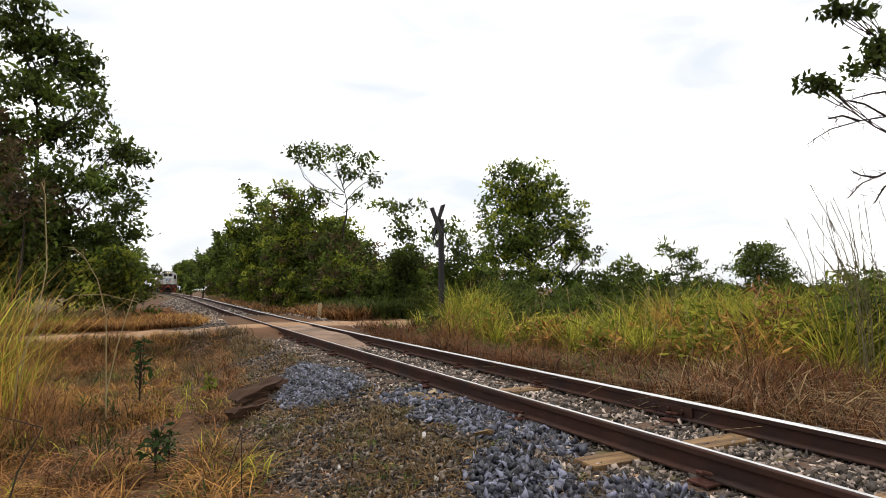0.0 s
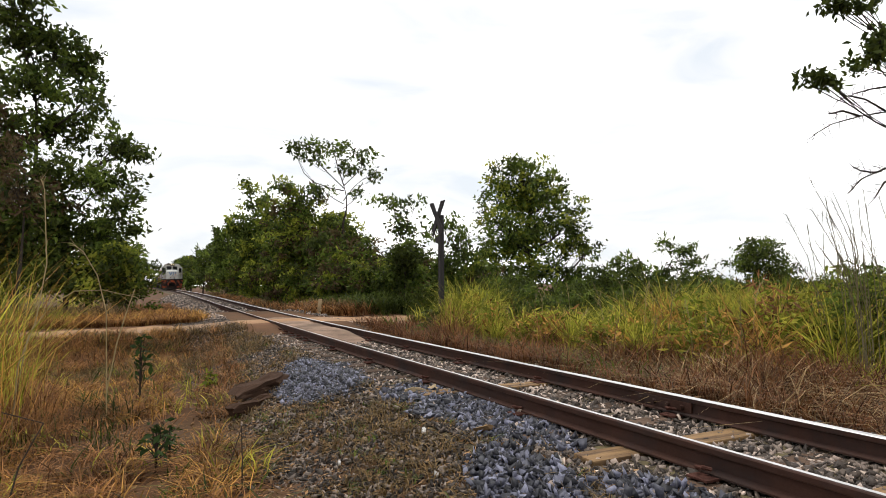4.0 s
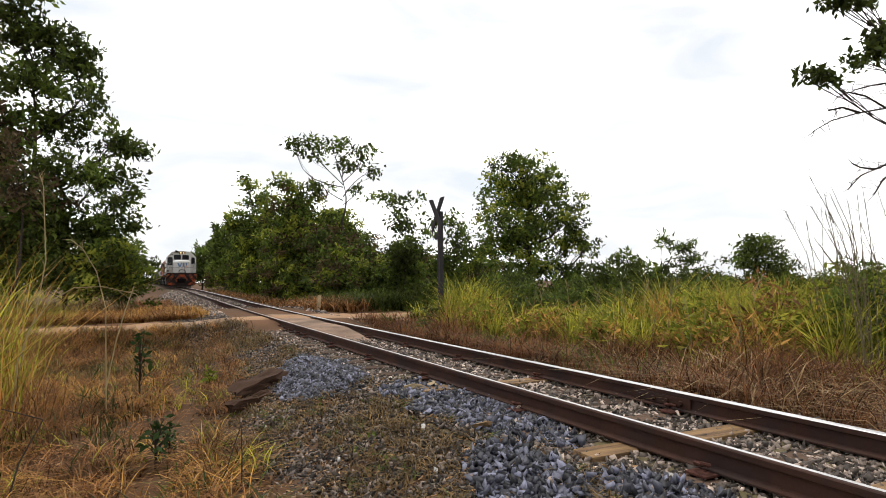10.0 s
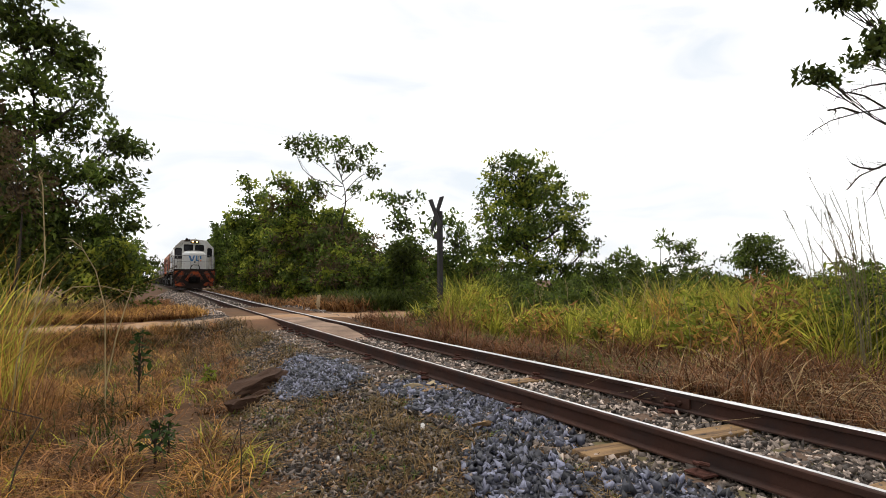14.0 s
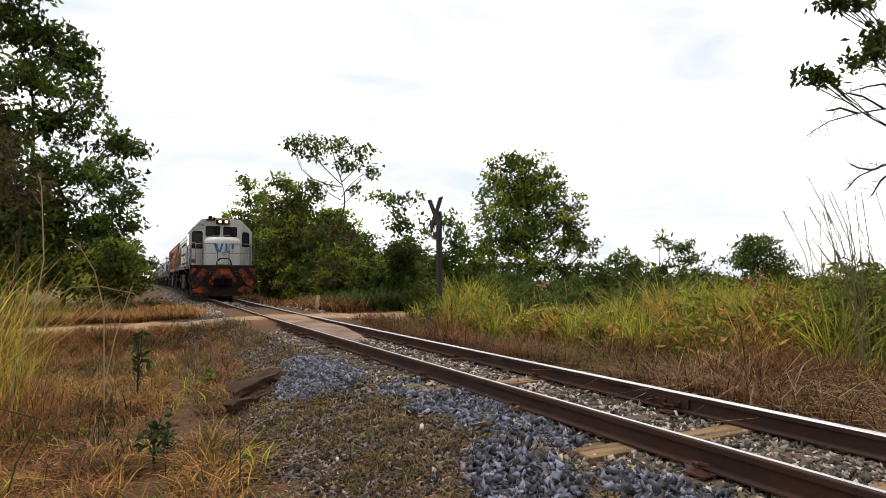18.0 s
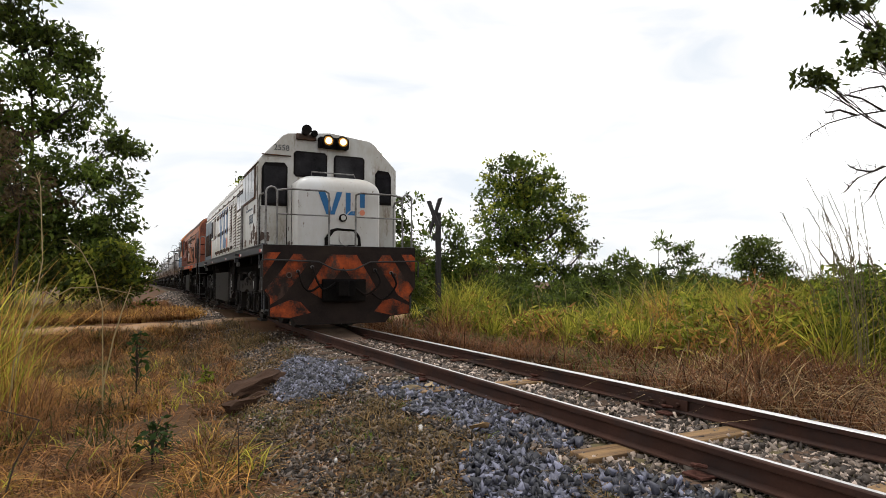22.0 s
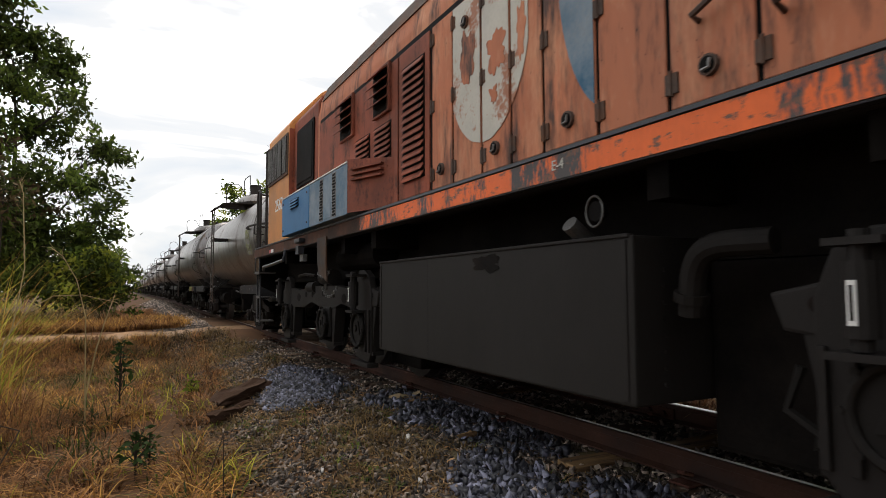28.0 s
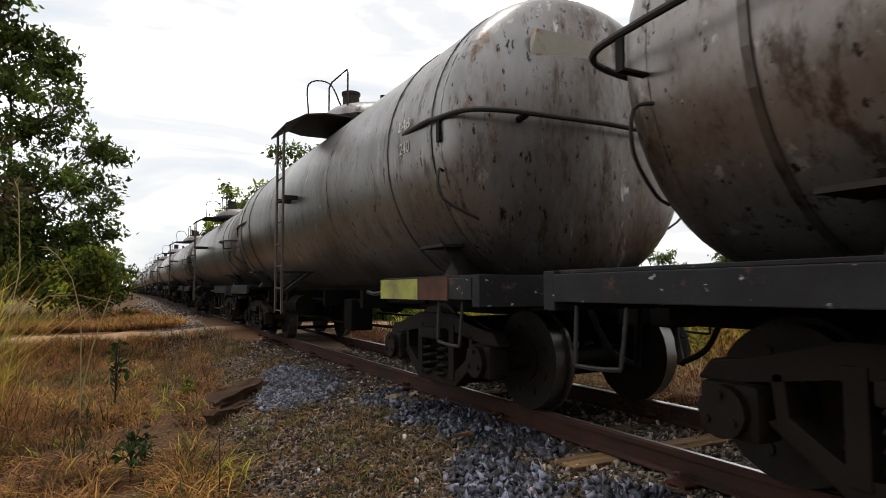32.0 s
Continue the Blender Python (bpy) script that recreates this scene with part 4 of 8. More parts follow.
# ---- the white leading locomotive ----
def lead_loco():
    root = empty("locomotive", "white grimy diesel locomotive with an orange striped pilot", "locomotive")
    loco_base(root)
    q = lambda l: l - 7.13
    # end plate with stripes
    out = [(-1.475, 1.60), (1.475, 1.60), (1.475, 0.80), (1.36, 0.62), (1.36, 0.30), (0.95, 0.26), (0.85, 0.14), (-0.85, 0.14), (-0.95, 0.26), (-1.36, 0.30), (-1.36, 0.62), (-1.475, 0.80)]
    pilot = part("pilot", prism(bmesh.new(), out, "y", q(-0.05), q(0.03)), P["endplate"], root, "steel end plate with orange and black chevron stripes")
    for s in (-1, 1):
        for pts in ([(1.47, 1.40), (1.47, 1.02), (1.18, 1.46), (1.40, 1.46)], [(0.94, 1.44), (1.14, 1.16), (1.44, 0.78), (1.35, 0.66), (1.35, 0.52), (1.12, 0.66), (0.92, 0.92), (0.66, 1.28), (0.78, 1.44)],
                    [(0.0, 1.44), (0.26, 1.44), (0.68, 0.78), (0.42, 0.62), (0.14, 1.02), (0.0, 1.2)], [(0.80, 0.56), (1.0, 0.60), (1.34, 0.46), (1.34, 0.31), (0.98, 0.28), (0.62, 0.36)]):
            p = [(s * x, z) for x, z in pts]
            part("stripe", prism(bmesh.new(), p if s > 0 else p[::-1], "y", q(-0.056), q(-0.05)), P["pilot"], pilot, "worn orange stripe")
    b = bx(-0.42, 0.42, q(-0.16), q(-0.05), 0.56, 0.98, bevel=0.03)
    part("draft_box", b, P["under"], pilot)
    for k, (x, z0) in enumerate(((-0.86, 1.12), (-0.6, 1.2), (0.62, 1.15), (0.95, 1.1))):
        b = bmesh.new()
        sag = 0.36 + 0.05 * k
        tube(b, eased([(x, q(-0.06), z0), (x, q(-0.14), z0 - 0.02), (x + 0.06, q(-0.2), z0 - 0.25), (x + 0.2 * (1 if x < 0 else -1), q(-0.18), z0 - sag), (x + 0.42 * (1 if x < 0 else -1), q(-0.16), z0 - sag + 0.12)]), 0.02, 8)
        part("air_hose", b, P["black"], pilot, "black rubber air hose")
        part("cock", rod(bmesh.new(), (x, q(-0.05), z0), (x, q(-0.11), z0), 0.032, 8), P["rail"], pilot)
    for s in (-1, 1):
        part("lift_bar", tube(bmesh.new(), [(s * 1.52, q(-0.1), 1.02), (s * 1.52, q(-0.11), 1.3), (s * 1.46, q(-0.12), 1.33), (s * 0.5, q(-0.13), 1.30), (s * 0.2, q(-0.14), 1.16), (0, q(-0.2), 1.14)], 0.016, 6), P["darkrail"], pilot)
        part("eye_ring", tube(bmesh.new(), [(s * 1.02 + 0.045 * math.cos(a), q(-0.07), 1.05 + 0.045 * math.sin(a)) for a in [k * 0.7 for k in range(10)]], 0.010, 6), P["bare"], pilot, "steel ring")
    # nose with rounded corners, bulging a little
    b = bmesh.new()
    o = [(x * 0.93, y) for x, y in [(-0.92, q(0.98)), (-0.92, q(0.30)), (-0.905, q(0.21)), (-0.86, q(0.155)), (-0.78, q(0.132)), (-0.45, q(0.118)), (0, q(0.112)), (0.45, q(0.118)), (0.78, q(0.132)), (0.86, q(0.155)), (0.905, q(0.21)), (0.92, q(0.30)), (0.92, q(0.98))]]
    prism(b, o, "z", 1.61, 2.68)
    rings = []
    for k in range(8):
        a = k / 7 * math.pi / 2
        inset = 1 - math.cos(a)
        rings.append([b.verts.new((x - math.copysign(0.40 * inset * min(1, abs(x) / 0.85), x), y + (0.30 * inset if y < q(0.7) else 0), 2.68 + 0.31 * math.sin(a))) for x, y in o])
    for lo, hi in zip(rings, rings[1:]):
        for k in range(len(o) - 1):
            b.faces.new((lo[k], lo[k + 1], hi[k + 1], hi[k]))
    b.faces.new(rings[-1])
    nose = part("nose", b, P["nose"], root, "white rounded short hood", smooth=True)
    part("door_seam", bx(-0.862, -0.854, q(0.44), q(0.46), 1.65, 2.78), P["black"], nose)
    face = lambda pts, mat, lab="": part("emblem", prism(bmesh.new(), [(x - 0.17, z) for x, z in pts], "y", q(0.106), q(0.15)), P[mat], nose, lab)
    face([(-0.26, 2.66), (-0.13, 2.66), (-0.02, 2.38), (0.02, 2.22), (-0.10, 2.22)], "blue", "blue painted emblem wedge")
    face([(0.02, 2.38), (0.10, 2.66), (0.21, 2.66), (0.06, 2.22), (0.0, 2.22)], "blue", "blue painted emblem wedge")
    for pts in ([(0.28, 2.66), (0.38, 2.66), (0.38, 2.32), (0.28, 2.22)], [(0.39, 2.30), (0.50, 2.30), (0.50, 2.22), (0.31, 2.22)], [(0.57, 2.66), (0.67, 2.66), (0.67, 2.38), (0.57, 2.38)]):
        part("emblem", prism(bmesh.new(), [(x - 0.17, z) for x, z in pts], "y", q(0.110), q(0.19)), P["blue"], nose, "blue painted emblem bar")
    part("emblem", rod(bmesh.new(), (0.45, q(0.110), 2.28), (0.45, q(0.175), 2.28), 0.055, 16), P["coral"], nose, "coral painted dot")
    b = rod(bmesh.new(), (0.05, q(0.06), 2.16), (0.05, q(0.14), 2.16), 0.075, 16)
    part("gyro_lamp", b, P["black"], nose, "small round steel lamp")
    part("lamp_glass", rod(bmesh.new(), (0.05, q(0.05), 2.16), (0.05, q(0.06), 2.16), 0.05, 16), P["roof"], nose, "pale lamp glass")
    b = bmesh.new()
    prism(b, [(-0.30, 1.62), (-0.30, 1.76), (-0.18, 1.93), (-0.08, 1.96), (0.3, 1.94), (0.40, 1.80), (0.42, 1.62)], "y", q(0.08), q(0.16))
    an = part("anticlimber", b, P["black"], nose, "battered dark bracket with flaked white paint")
    part("plate", prism(bmesh.new(), [(-0.23, 1.64), (-0.23, 1.74), (-0.12, 1.89), (-0.06, 1.91), (0.26, 1.90), (0.34, 1.78), (0.35, 1.64)], "y", q(0.072), q(0.08)), P["white"], an)
    part("cap", rod(bmesh.new(), (0.1, q(0.035), 1.76), (0.1, q(0.08), 1.76), 0.135, 20), P["roof"], an, "round grey cover")
    for k, (l, ry, rz) in enumerate(((0.86, 0.1, 0.05), (0.64, 0.13, 0.07), (0.40, 0.08, 0.05), (0.70, 0.03, 0.05))):
        flake(nose, q(l), 1.66 + (0.3 if k == 3 else 0), ry, rz, -0.857, "bare", 50 + k)
    nose.location.y = 0.08
    # cab
    cabin = part("cab", shell(CAB, q(0.94), q(2.86)), P["white"], root, "white cab with chamfered roof")
    for x0, x1, z0, z1 in ((-0.74, -0.06, 3.03, 3.55), (0.08, 0.74, 3.03, 3.53)):
        c = 0.05
        o = [(x0, z0 + c), (x0, z1 - c), (x0 + c, z1), (x1 - c, z1), (x1, z1 - c), (x1, z0 + c), (x1 - c, z0), (x0 + c, z0)]
        fr = part("window_frame", prism(bmesh.new(), o, "y", q(0.925), q(0.94)), P["black"], cabin)
        part("pane", bx(x0 + 0.035, x1 - 0.035, q(0.915), q(0.925), z0 + 0.035, z1 - 0.035), P["glass"], fr, "dark windscreen pane")
    for s in (-1, 1):
        a, c = (0.86, 1.36) if s < 0 else (0.98, 1.34)
        z0 = 2.42 if s < 0 else 2.55
        o = [(s * a, z0), (s * c, z0), (s * c, 3.16), (s * (c - 0.06), 3.27), (s * (a + 0.06), 3.29), (s * a, 3.2)]
        fr = part("window_frame", prism(bmesh.new(), o, "y", q(0.922), q(0.94), bevel=0.008), P["black"], cabin)
        part("pane", bx(*sorted((s * (a + 0.04), s * (c - 0.04))), q(0.912), q(0.922), z0 + 0.05, 3.2), P["glass"], fr)
    part("door_line", bx(-1.385, -1.373, q(0.93), q(0.94), 1.64, 2.40), P["black"], cabin)
    part("door_line", bx(-0.87, -0.858, q(0.93), q(0.94), 1.64, 2.40), P["black"], cabin)
    b = bx(-0.26, 0.36, q(0.77), q(0.94), 3.64, 3.86, bevel=0.03)
    lamps = part("headlamp_box", b, P["black"], cabin, "twin headlamp housing")
    for x in (-0.10, 0.20):
        part("bezel", rod(bmesh.new(), (x, q(0.69), 3.76), (x, q(0.79), 3.76), 0.125, 20), P["black"], lamps)
        part("reflector", rod(bmesh.new(), (x, q(0.68), 3.76), (x, q(0.69), 3.76), 0.095, 20), P["amber"], lamps, "amber lamp bowl")
        part("lamp", rod(bmesh.new(), (x, q(0.665), 3.76), (x, q(0.68), 3.76), 0.066, 20), P["lamp"], lamps, "lit warm headlamp")
    horn = part("horn", rod(bmesh.new(), (-0.55, q(0.64), 3.93), (-0.52, q(1.14), 3.93), 0.10, 12, 0.03), P["black"], cabin, "black air horn")
    rod_ = bmesh.new()
    rod(rod_, (-0.36, q(0.79), 3.9), (-0.34, q(1.14), 3.92), 0.07, 12, 0.025)
    part("trumpet", rod_, P["black"], horn)
    part("bracket", bx(-0.7, -0.3, q(0.87), q(0.97), 3.78, 3.90, bevel=0.02), P["bare"], horn)
    lettering("2558", 0.155, P["sill"], "number", cabin, pose(-0.98, q(0.93), 3.58, 90, 0, 0), label="fleet number 2558")
    part("roof_ledge", bx(-1.36, -0.80, q(0.89), q(0.94), 3.42, 3.435), P["bare"], cabin)
    # cab side windows
    fr = part("window_frame", quad_panel(q(1.24), q(2.78), 2.58, 3.23, -1.42, 0.02), P["bare"], cabin, "long grimy side window")
    for a, c in ((1.28, 1.62), (1.66, 2.0), (2.04, 2.38), (2.42, 2.74)):
        part("pane", quad_panel(q(a), q(c), 2.62, 3.19, -1.44, 0.006, 0), P["glass"], fr)
    for l, z, ry, rz, seed in ((1.67, 1.82, 0.14, 0.14, 1), (1.40, 1.93, 0.16, 0.16, 5), (1.12, 1.80, 0.14, 0.15, 9), (1.22, 1.70, 0.2, 0.06, 21), (1.35, 2.37, 0.15, 0.12, 13),
                               (2.42, 1.74, 0.08, 0.1, 17), (2.32, 2.5, 0.08, 0.06, 25), (0.98, 2.2, 0.02, 0.12, 29), (2.66, 1.72, 0.06, 0.07, 33), (1.86, 2.06, 0.03, 0.03, 37), (1.9, 1.75, 0.05, 0.06, 41)):
        flake(cabin, q(l), z, ry, rz, -1.42, "bare", seed)
    lettering("2558", 0.27, P["slate"], "number", cabin, pose(-1.424, q(1.76), 2.2, 90, 0, -90), label="fleet number 2558")
    for k in range(4):
        part("script_bar", quad_panel(q(1.62 + 0.22 * k), q(1.78 + 0.22 * k), 2.40, 2.44, -1.42, 0.004, 0), P["slate"], cabin, "faded line of script")
    b = bmesh.new()
    prism(b, wiggle(-1.28, 1.81, 0.11, 0.12, 64, 61), "y", q(0.937), q(0.94))
    part("bare_patch", b, P["bare"], cabin, "patch where the paint has flaked off")
    part("door_edge", quad_panel(q(0.975), q(1.0), 1.64, 3.2, -1.42, 0.012), P["bare"], cabin)
    part("eave", quad_panel(q(0.94), q(2.86), 3.25, 3.275, -1.42, 0.02), P["bare"], cabin)
    # hood
    hood = part("hood", shell(HOOD, q(2.86), q(12.6)), P["hood"], root, "long white engine hood with grimy doors")
    part("hood_roof", prism(bmesh.new(), ROOF, "y", q(2.9), q(12.58)), P["roof"], hood, "grey roof sheet")
    part("exhaust", bx(-0.3, 0.3, q(7.2), q(7.9), 3.4, 3.62, bevel=0.03), P["bare"], hood)
    part("roof_fan", rod(bmesh.new(), (0, q(11.2), 3.4), (0, q(11.2), 3.5), 0.55, 24), P["bare"], hood)
    part("marker", bx(-0.95, -0.75, q(9.1), q(9.35), 3.3, 3.42, bevel=0.02), P["bare"], hood)
    X = -1.35
    for a, c, z0, z1, n in ((4.93, 4.47, 1.74, 2.86, 15), (4.30, 3.84, 1.74, 2.50, 11), (3.80, 3.37, 1.74, 2.50, 11), (3.27, 2.95, 1.78, 2.46, 10)):
        part("door", quad_panel(q(a + 0.04), q(c - 0.02), z0 - 0.06, z1 + 0.1, X, 0.012), P["hood"], hood)
        louvres("louvre", hood, q(a), q(c), z0, z1, X - 0.012, n, P["hood"], P["bare"])
    fr = part("window_frame", quad_panel(q(4.32), q(3.0), 2.60, 3.06, X, 0.02), P["bare"], hood, "row of dark grimy windows")
    for a, c in ((4.28, 3.88), (3.84, 3.46), (3.42, 3.04)):
        part("pane", quad_panel(q(a), q(c), 2.64, 3.02, X - 0.02, 0.006, 0), P["glass"], fr)
    part("door_gap", quad_panel(q(5.0), q(10.3), 1.65, 2.98, X, 0.003, 0), P["black"], hood)
    edges = [5.0, 5.23, 5.71, 6.10, 6.48, 6.86, 7.20, 7.58, 7.94, 8.30, 8.66, 9.16]
    for k, (a, c) in enumerate(zip(edges, edges[1:])):
        if 5.2 < a < 5.3:
            louvres("louvre", hood, q(a + 0.05), q(c - 0.04), 1.95, 2.86, X - 0.014, 13, P["hood"], P["bare"])
        d = part("door", quad_panel(q(a + 0.013), q(c - 0.013), 1.66, 2.96, X, 0.016), P["hood"], hood, "hood door with dirt streaks")
        latch(d, q(a + 0.09 if k % 2 else (a + c) / 2), 1.79, X - 0.014)
        if k % 2:
            latch(d, q((a + c) / 2), 2.78, X - 0.014, 0.035)
        for z in (1.76, 2.3, 2.84):
            if k % 2 or z > 2:
                hinge(d, q(c - 0.005), z, X - 0.016)
    # painted emblem over the doors
    def paint(pts, mat, lab):
        part("emblem", prism(bmesh.new(), [(q(l), z) for l, z in pts], "x", X - 0.0195, X - 0.0165), P[mat], hood, lab)
    paint([(8.14, 2.95), (7.955, 2.95), (7.955, 2.30)], "blue", "blue painted emblem wedge")
    paint([(7.887, 2.95), (7.925, 2.95), (7.925, 2.21), (7.82, 1.87), (7.77, 1.84), (7.71, 1.83), (7.65, 1.84), (7.60, 1.88), (7.595, 2.53), (7.71, 2.14)], "blue", "blue painted emblem wedge")
    paint([(7.565, 2.0), (7.565, 2.63), (7.48, 2.95), (7.285, 2.95)], "blue", "blue painted emblem wedge")
    paint([(7.08, 2.95), (6.875, 2.95), (6.875, 1.85), (7.0, 1.86), (7.06, 1.89), (7.09, 1.95)], "blue", "blue painted emblem bar")
    paint([(6.845, 2.95), (6.80, 2.95), (6.80, 2.12), (6.52, 2.12), (6.52, 1.86), (6.845, 1.85)], "blue", "blue painted emblem bar")
    paint([(6.40, 2.95), (6.13, 2.95), (6.13, 2.2), (6.40, 2.21)], "blue", "blue painted emblem bar")
    part("emblem", prism(bmesh.new(), [(q(6.26) + 0.14 * math.cos(a), 1.98 + 0.14 * math.sin(a)) for a in [k * math.pi / 12 for k in range(24)]], "x", X - 0.0195, X - 0.0165), P["coral"], hood, "coral painted dot")
    d = part("door", quad_panel(q(9.18), q(10.28), 1.66, 2.93, X, 0.014), P["hood"], hood)
    bxw = part("hatch", quad_panel(q(9.34), q(10.0), 2.24, 2.88, X - 0.014, 0.05), P["hood"], hood, "hooded air hatch")
    part("opening", quad_panel(q(9.42), q(9.92), 2.30, 2.82, X - 0.064, 0.006, 0), P["black"], bxw)
    part("orange_panel", quad_panel(q(10.30), q(10.48), 1.66, 2.93, X, 0.014), P["coral"], hood, "faded coral painted strip")
    part("slate_panel", quad_panel(q(10.50), q(12.56), 1.66, 2.97, X, 0.012), P["slate"], hood, "slate blue painted panel")
    for a, c in ((10.55, 10.75), (10.84, 11.1), (11.25, 12.38)):
        g = part("grille", quad_panel(q(a), q(c), 1.78, 2.52, X - 0.012, 0.008), P["black"], hood, "black mesh grille")
        for k in range(int((c - a) / 0.09)):
            part("bar", quad_panel(q(a + 0.05 + 0.09 * k), q(a + 0.062 + 0.09 * k), 1.8, 2.5, X - 0.02, 0.006, 0), P["bare"], g)
    # conduit and rail along the eave
    rail_ = part("roof_rail", tube(bmesh.new(), [(-1.40, q(3.0), 3.0), (-1.40, q(7), 3.0), (-1.40, q(12.5), 3.0)], 0.014, 6), P["bare"], hood)
    for k in range(9):
        l = 3.6 + 1.05 * k
        part("bracket", tube(bmesh.new(), [(-1.34, q(l), 3.03), (-1.41, q(l), 3.05), (-1.41, q(l), 2.97)], 0.011, 5), P["bare"], rail_)
    end_rail(root, hoop(-1.44, q(2.92), 1.6, 2.62, 0.14, "y"))
    for l in (0.2, 2.8, 5.45, 8.9, 11.4):
        reflector(root, q(l))
    # front rails
    for s in (-1, 1):
        end_rail(root, hoop(s * 1.33, q(0.02), 1.6, 2.66, 0.2))
        end_rail(root, [(s * 1.23, q(0.02), 2.6), (s * 1.0, q(0.02), 2.64), (s * 0.35, q(0.02), 2.64), (s * 0.27, q(0.02), 2.6), (s * 0.26, q(0.02), 2.5), (s * 0.26, q(0.02), 1.6)])
        end_rail(root, [(s * 1.23, q(0.02), 2.17), (s * 0.26, q(0.02), 2.17)], r=0.014)
        end_rail(root, [(s * 1.40, q(0.95), 1.6), (s * 1.40, q(0.95), 2.5), (s * 1.40, q(0.85), 2.6), (s * 1.40, q(0.5), 2.6)])
        end_rail(root, [(s * 1.0, q(1.0), 3.34), (s * 1.3, q(0.98), 3.30), (s * 1.42, q(0.98), 3.05), (s * 1.44, q(0.98), 2.7)], r=0.012)
        end_rail(root, hoop(s * 1.33, q(14.2), 1.6, 2.66, 0.2))
    end_rail(nose, [(-0.5, q(0.4), 2.95), (-0.5, q(0.36), 3.06), (0.35, q(0.36), 3.06), (0.42, q(0.4), 2.95)], r=0.012)
    rear = part("rear_plate", prism(bmesh.new(), out, "y", q(14.2), q(14.27)), P["black"], root)
    return root


TRAIN.append((lead_loco(), 7.13))


# ---- the orange second locomotive, cab trailing ----
def second_loco():
    root = empty("locomotive", "faded orange diesel locomotive with blue battery boxes and a rusty sill", "locomotive")
    loco_base(root, (-3.95, 3.89))
    q = lambda l: l - 21.9
    X = -1.35
    out = [(-1.475, 1.60), (1.475, 1.60), (1.475, 0.80), (1.36, 0.62), (1.36, 0.30), (-1.36, 0.30), (-1.36, 0.62), (-1.475, 0.80)]
    part("end_plate", prism(bmesh.new(), out, "y", -7.13, -7.06), P["black"], root)
    part("end_plate", prism(bmesh.new(), [(-1.4, 1.6), (1.4, 1.6), (1.4, 1.0), (0.5, 0.6), (-0.5, 0.6), (-1.4, 1.0)], "y", 7.06, 7.13), P["under"], root)
    hood = part("hood", shell(HOOD, q(16.0), q(25.6)), P["orange"], root, "long orange engine hood with rust streaks")
    part("hood_end", prism(bmesh.new(), [(x * 0.97, z if z < 2 else z - 0.05) for x, z in HOOD], "y", q(15.98), q(16.0)), P["redbrown"], hood, "red brown end panel")
    for z in (2.0, 2.4):
        part("band", bx(-1.3, 1.3, q(15.955), q(15.98), z, z + 0.03), P["black"], hood)
    part("hood_roof", prism(bmesh.new(), ROOF, "y", q(16.04), q(25.5)), P["bare"], hood, "sooty roof sheet")
    part("marker", bx(-0.9, -0.7, q(18.0), q(18.2), 3.34, 3.5, bevel=0.02), P["bare"], hood)
    part("sill_stripe", bx(-1.482, -1.476, -5.9, q(23.7), 1.47, 1.596), P["stripe"], root, "scuffed orange stripe along the sill")
    part("sill_plate", bx(-1.482, -1.476, q(23.705), 7.1, 1.47, 1.596), P["rusty"], root, "rust brown worn sill")
    lettering("E-4", 0.075, P["chalk"], "marking", root, pose(-1.484, q(20.75), 1.54, 90, 0, -90), label="white stencil E-4")
    part("door_gap", quad_panel(q(17.6), q(25.5), 1.65, 2.98, X, 0.003, 0), P["black"], hood)
    # doors
    edges = [17.62, 18.16, 18.24, 18.82, 19.20, 19.72, 20.14, 20.58, 21.02, 21.34, 21.68, 22.08, 22.42]
    for k, (a, c) in enumerate(zip(edges, edges[1:])):
        if c - a < 0.1:
            continue
        d = part("door", quad_panel(q(a + 0.012), q(c - 0.012), 1.67, 2.93, X, 0.014), P["orange"], hood, "orange hood door")
        latch(d, q((a + c) / 2), 1.80 if k % 2 else 2.76, X - 0.014, 0.045)
        for z in (1.78, 2.3, 2.82):
            hinge(d, q(c - 0.02), z, X - 0.014)
    door = part("hatch_door", bx(-0.014, 0, -0.03, 0.42, 0.0, 0.62, bevel=0.006), P["orange"], hood, "loose hatch door hanging ajar")
    door.matrix_local = pose(X - 0.03, q(18.32), 1.76, 0, -9, 8)
    part("opening", quad_panel(q(18.30), q(18.76), 1.72, 2.42, X - 0.014, 0.004, 0), P["black"], hood)
    for k in range(5):
        z = 1.9 + 0.25 * k
        part("rung", tube(bmesh.new(), [(X - 0.01, q(19.36), z + 0.05), (X - 0.1, q(19.38), z + 0.04), (X - 0.1, q(19.60), z), (X - 0.01, q(19.62), z - 0.01)], 0.013, 6), P["bare"], hood, "bent steel rung")
    louvres("louvre", hood, q(18.94), q(19.12), 1.78, 2.05, X - 0.014, 5, P["black"], P["black"])
    g = part("grille", quad_panel(q(16.95), q(17.55), 1.84, 2.6, X, 0.02), P["redbrown"], hood, "mesh grille in an orange frame")
    part("mesh", quad_panel(q(17.0), q(17.5), 1.88, 2.56, X - 0.02, 0.006, 0), P["black"], g)
    for k in range(9):
        part("bar", quad_panel(q(17.03 + 0.055 * k), q(17.04 + 0.055 * k), 1.88, 2.56, X - 0.026, 0.005, 0), P["bare"], g)
    part("front_panel", quad_panel(q(16.02), q(17.58), 1.64, 2.99, X, 0.008), P["redbrown"], hood, "dark red brown side panel")
    part("grille", quad_panel(q(16.15), q(16.85), 1.84, 2.7, X - 0.008, 0.012), P["black"], hood, "black mesh grille")
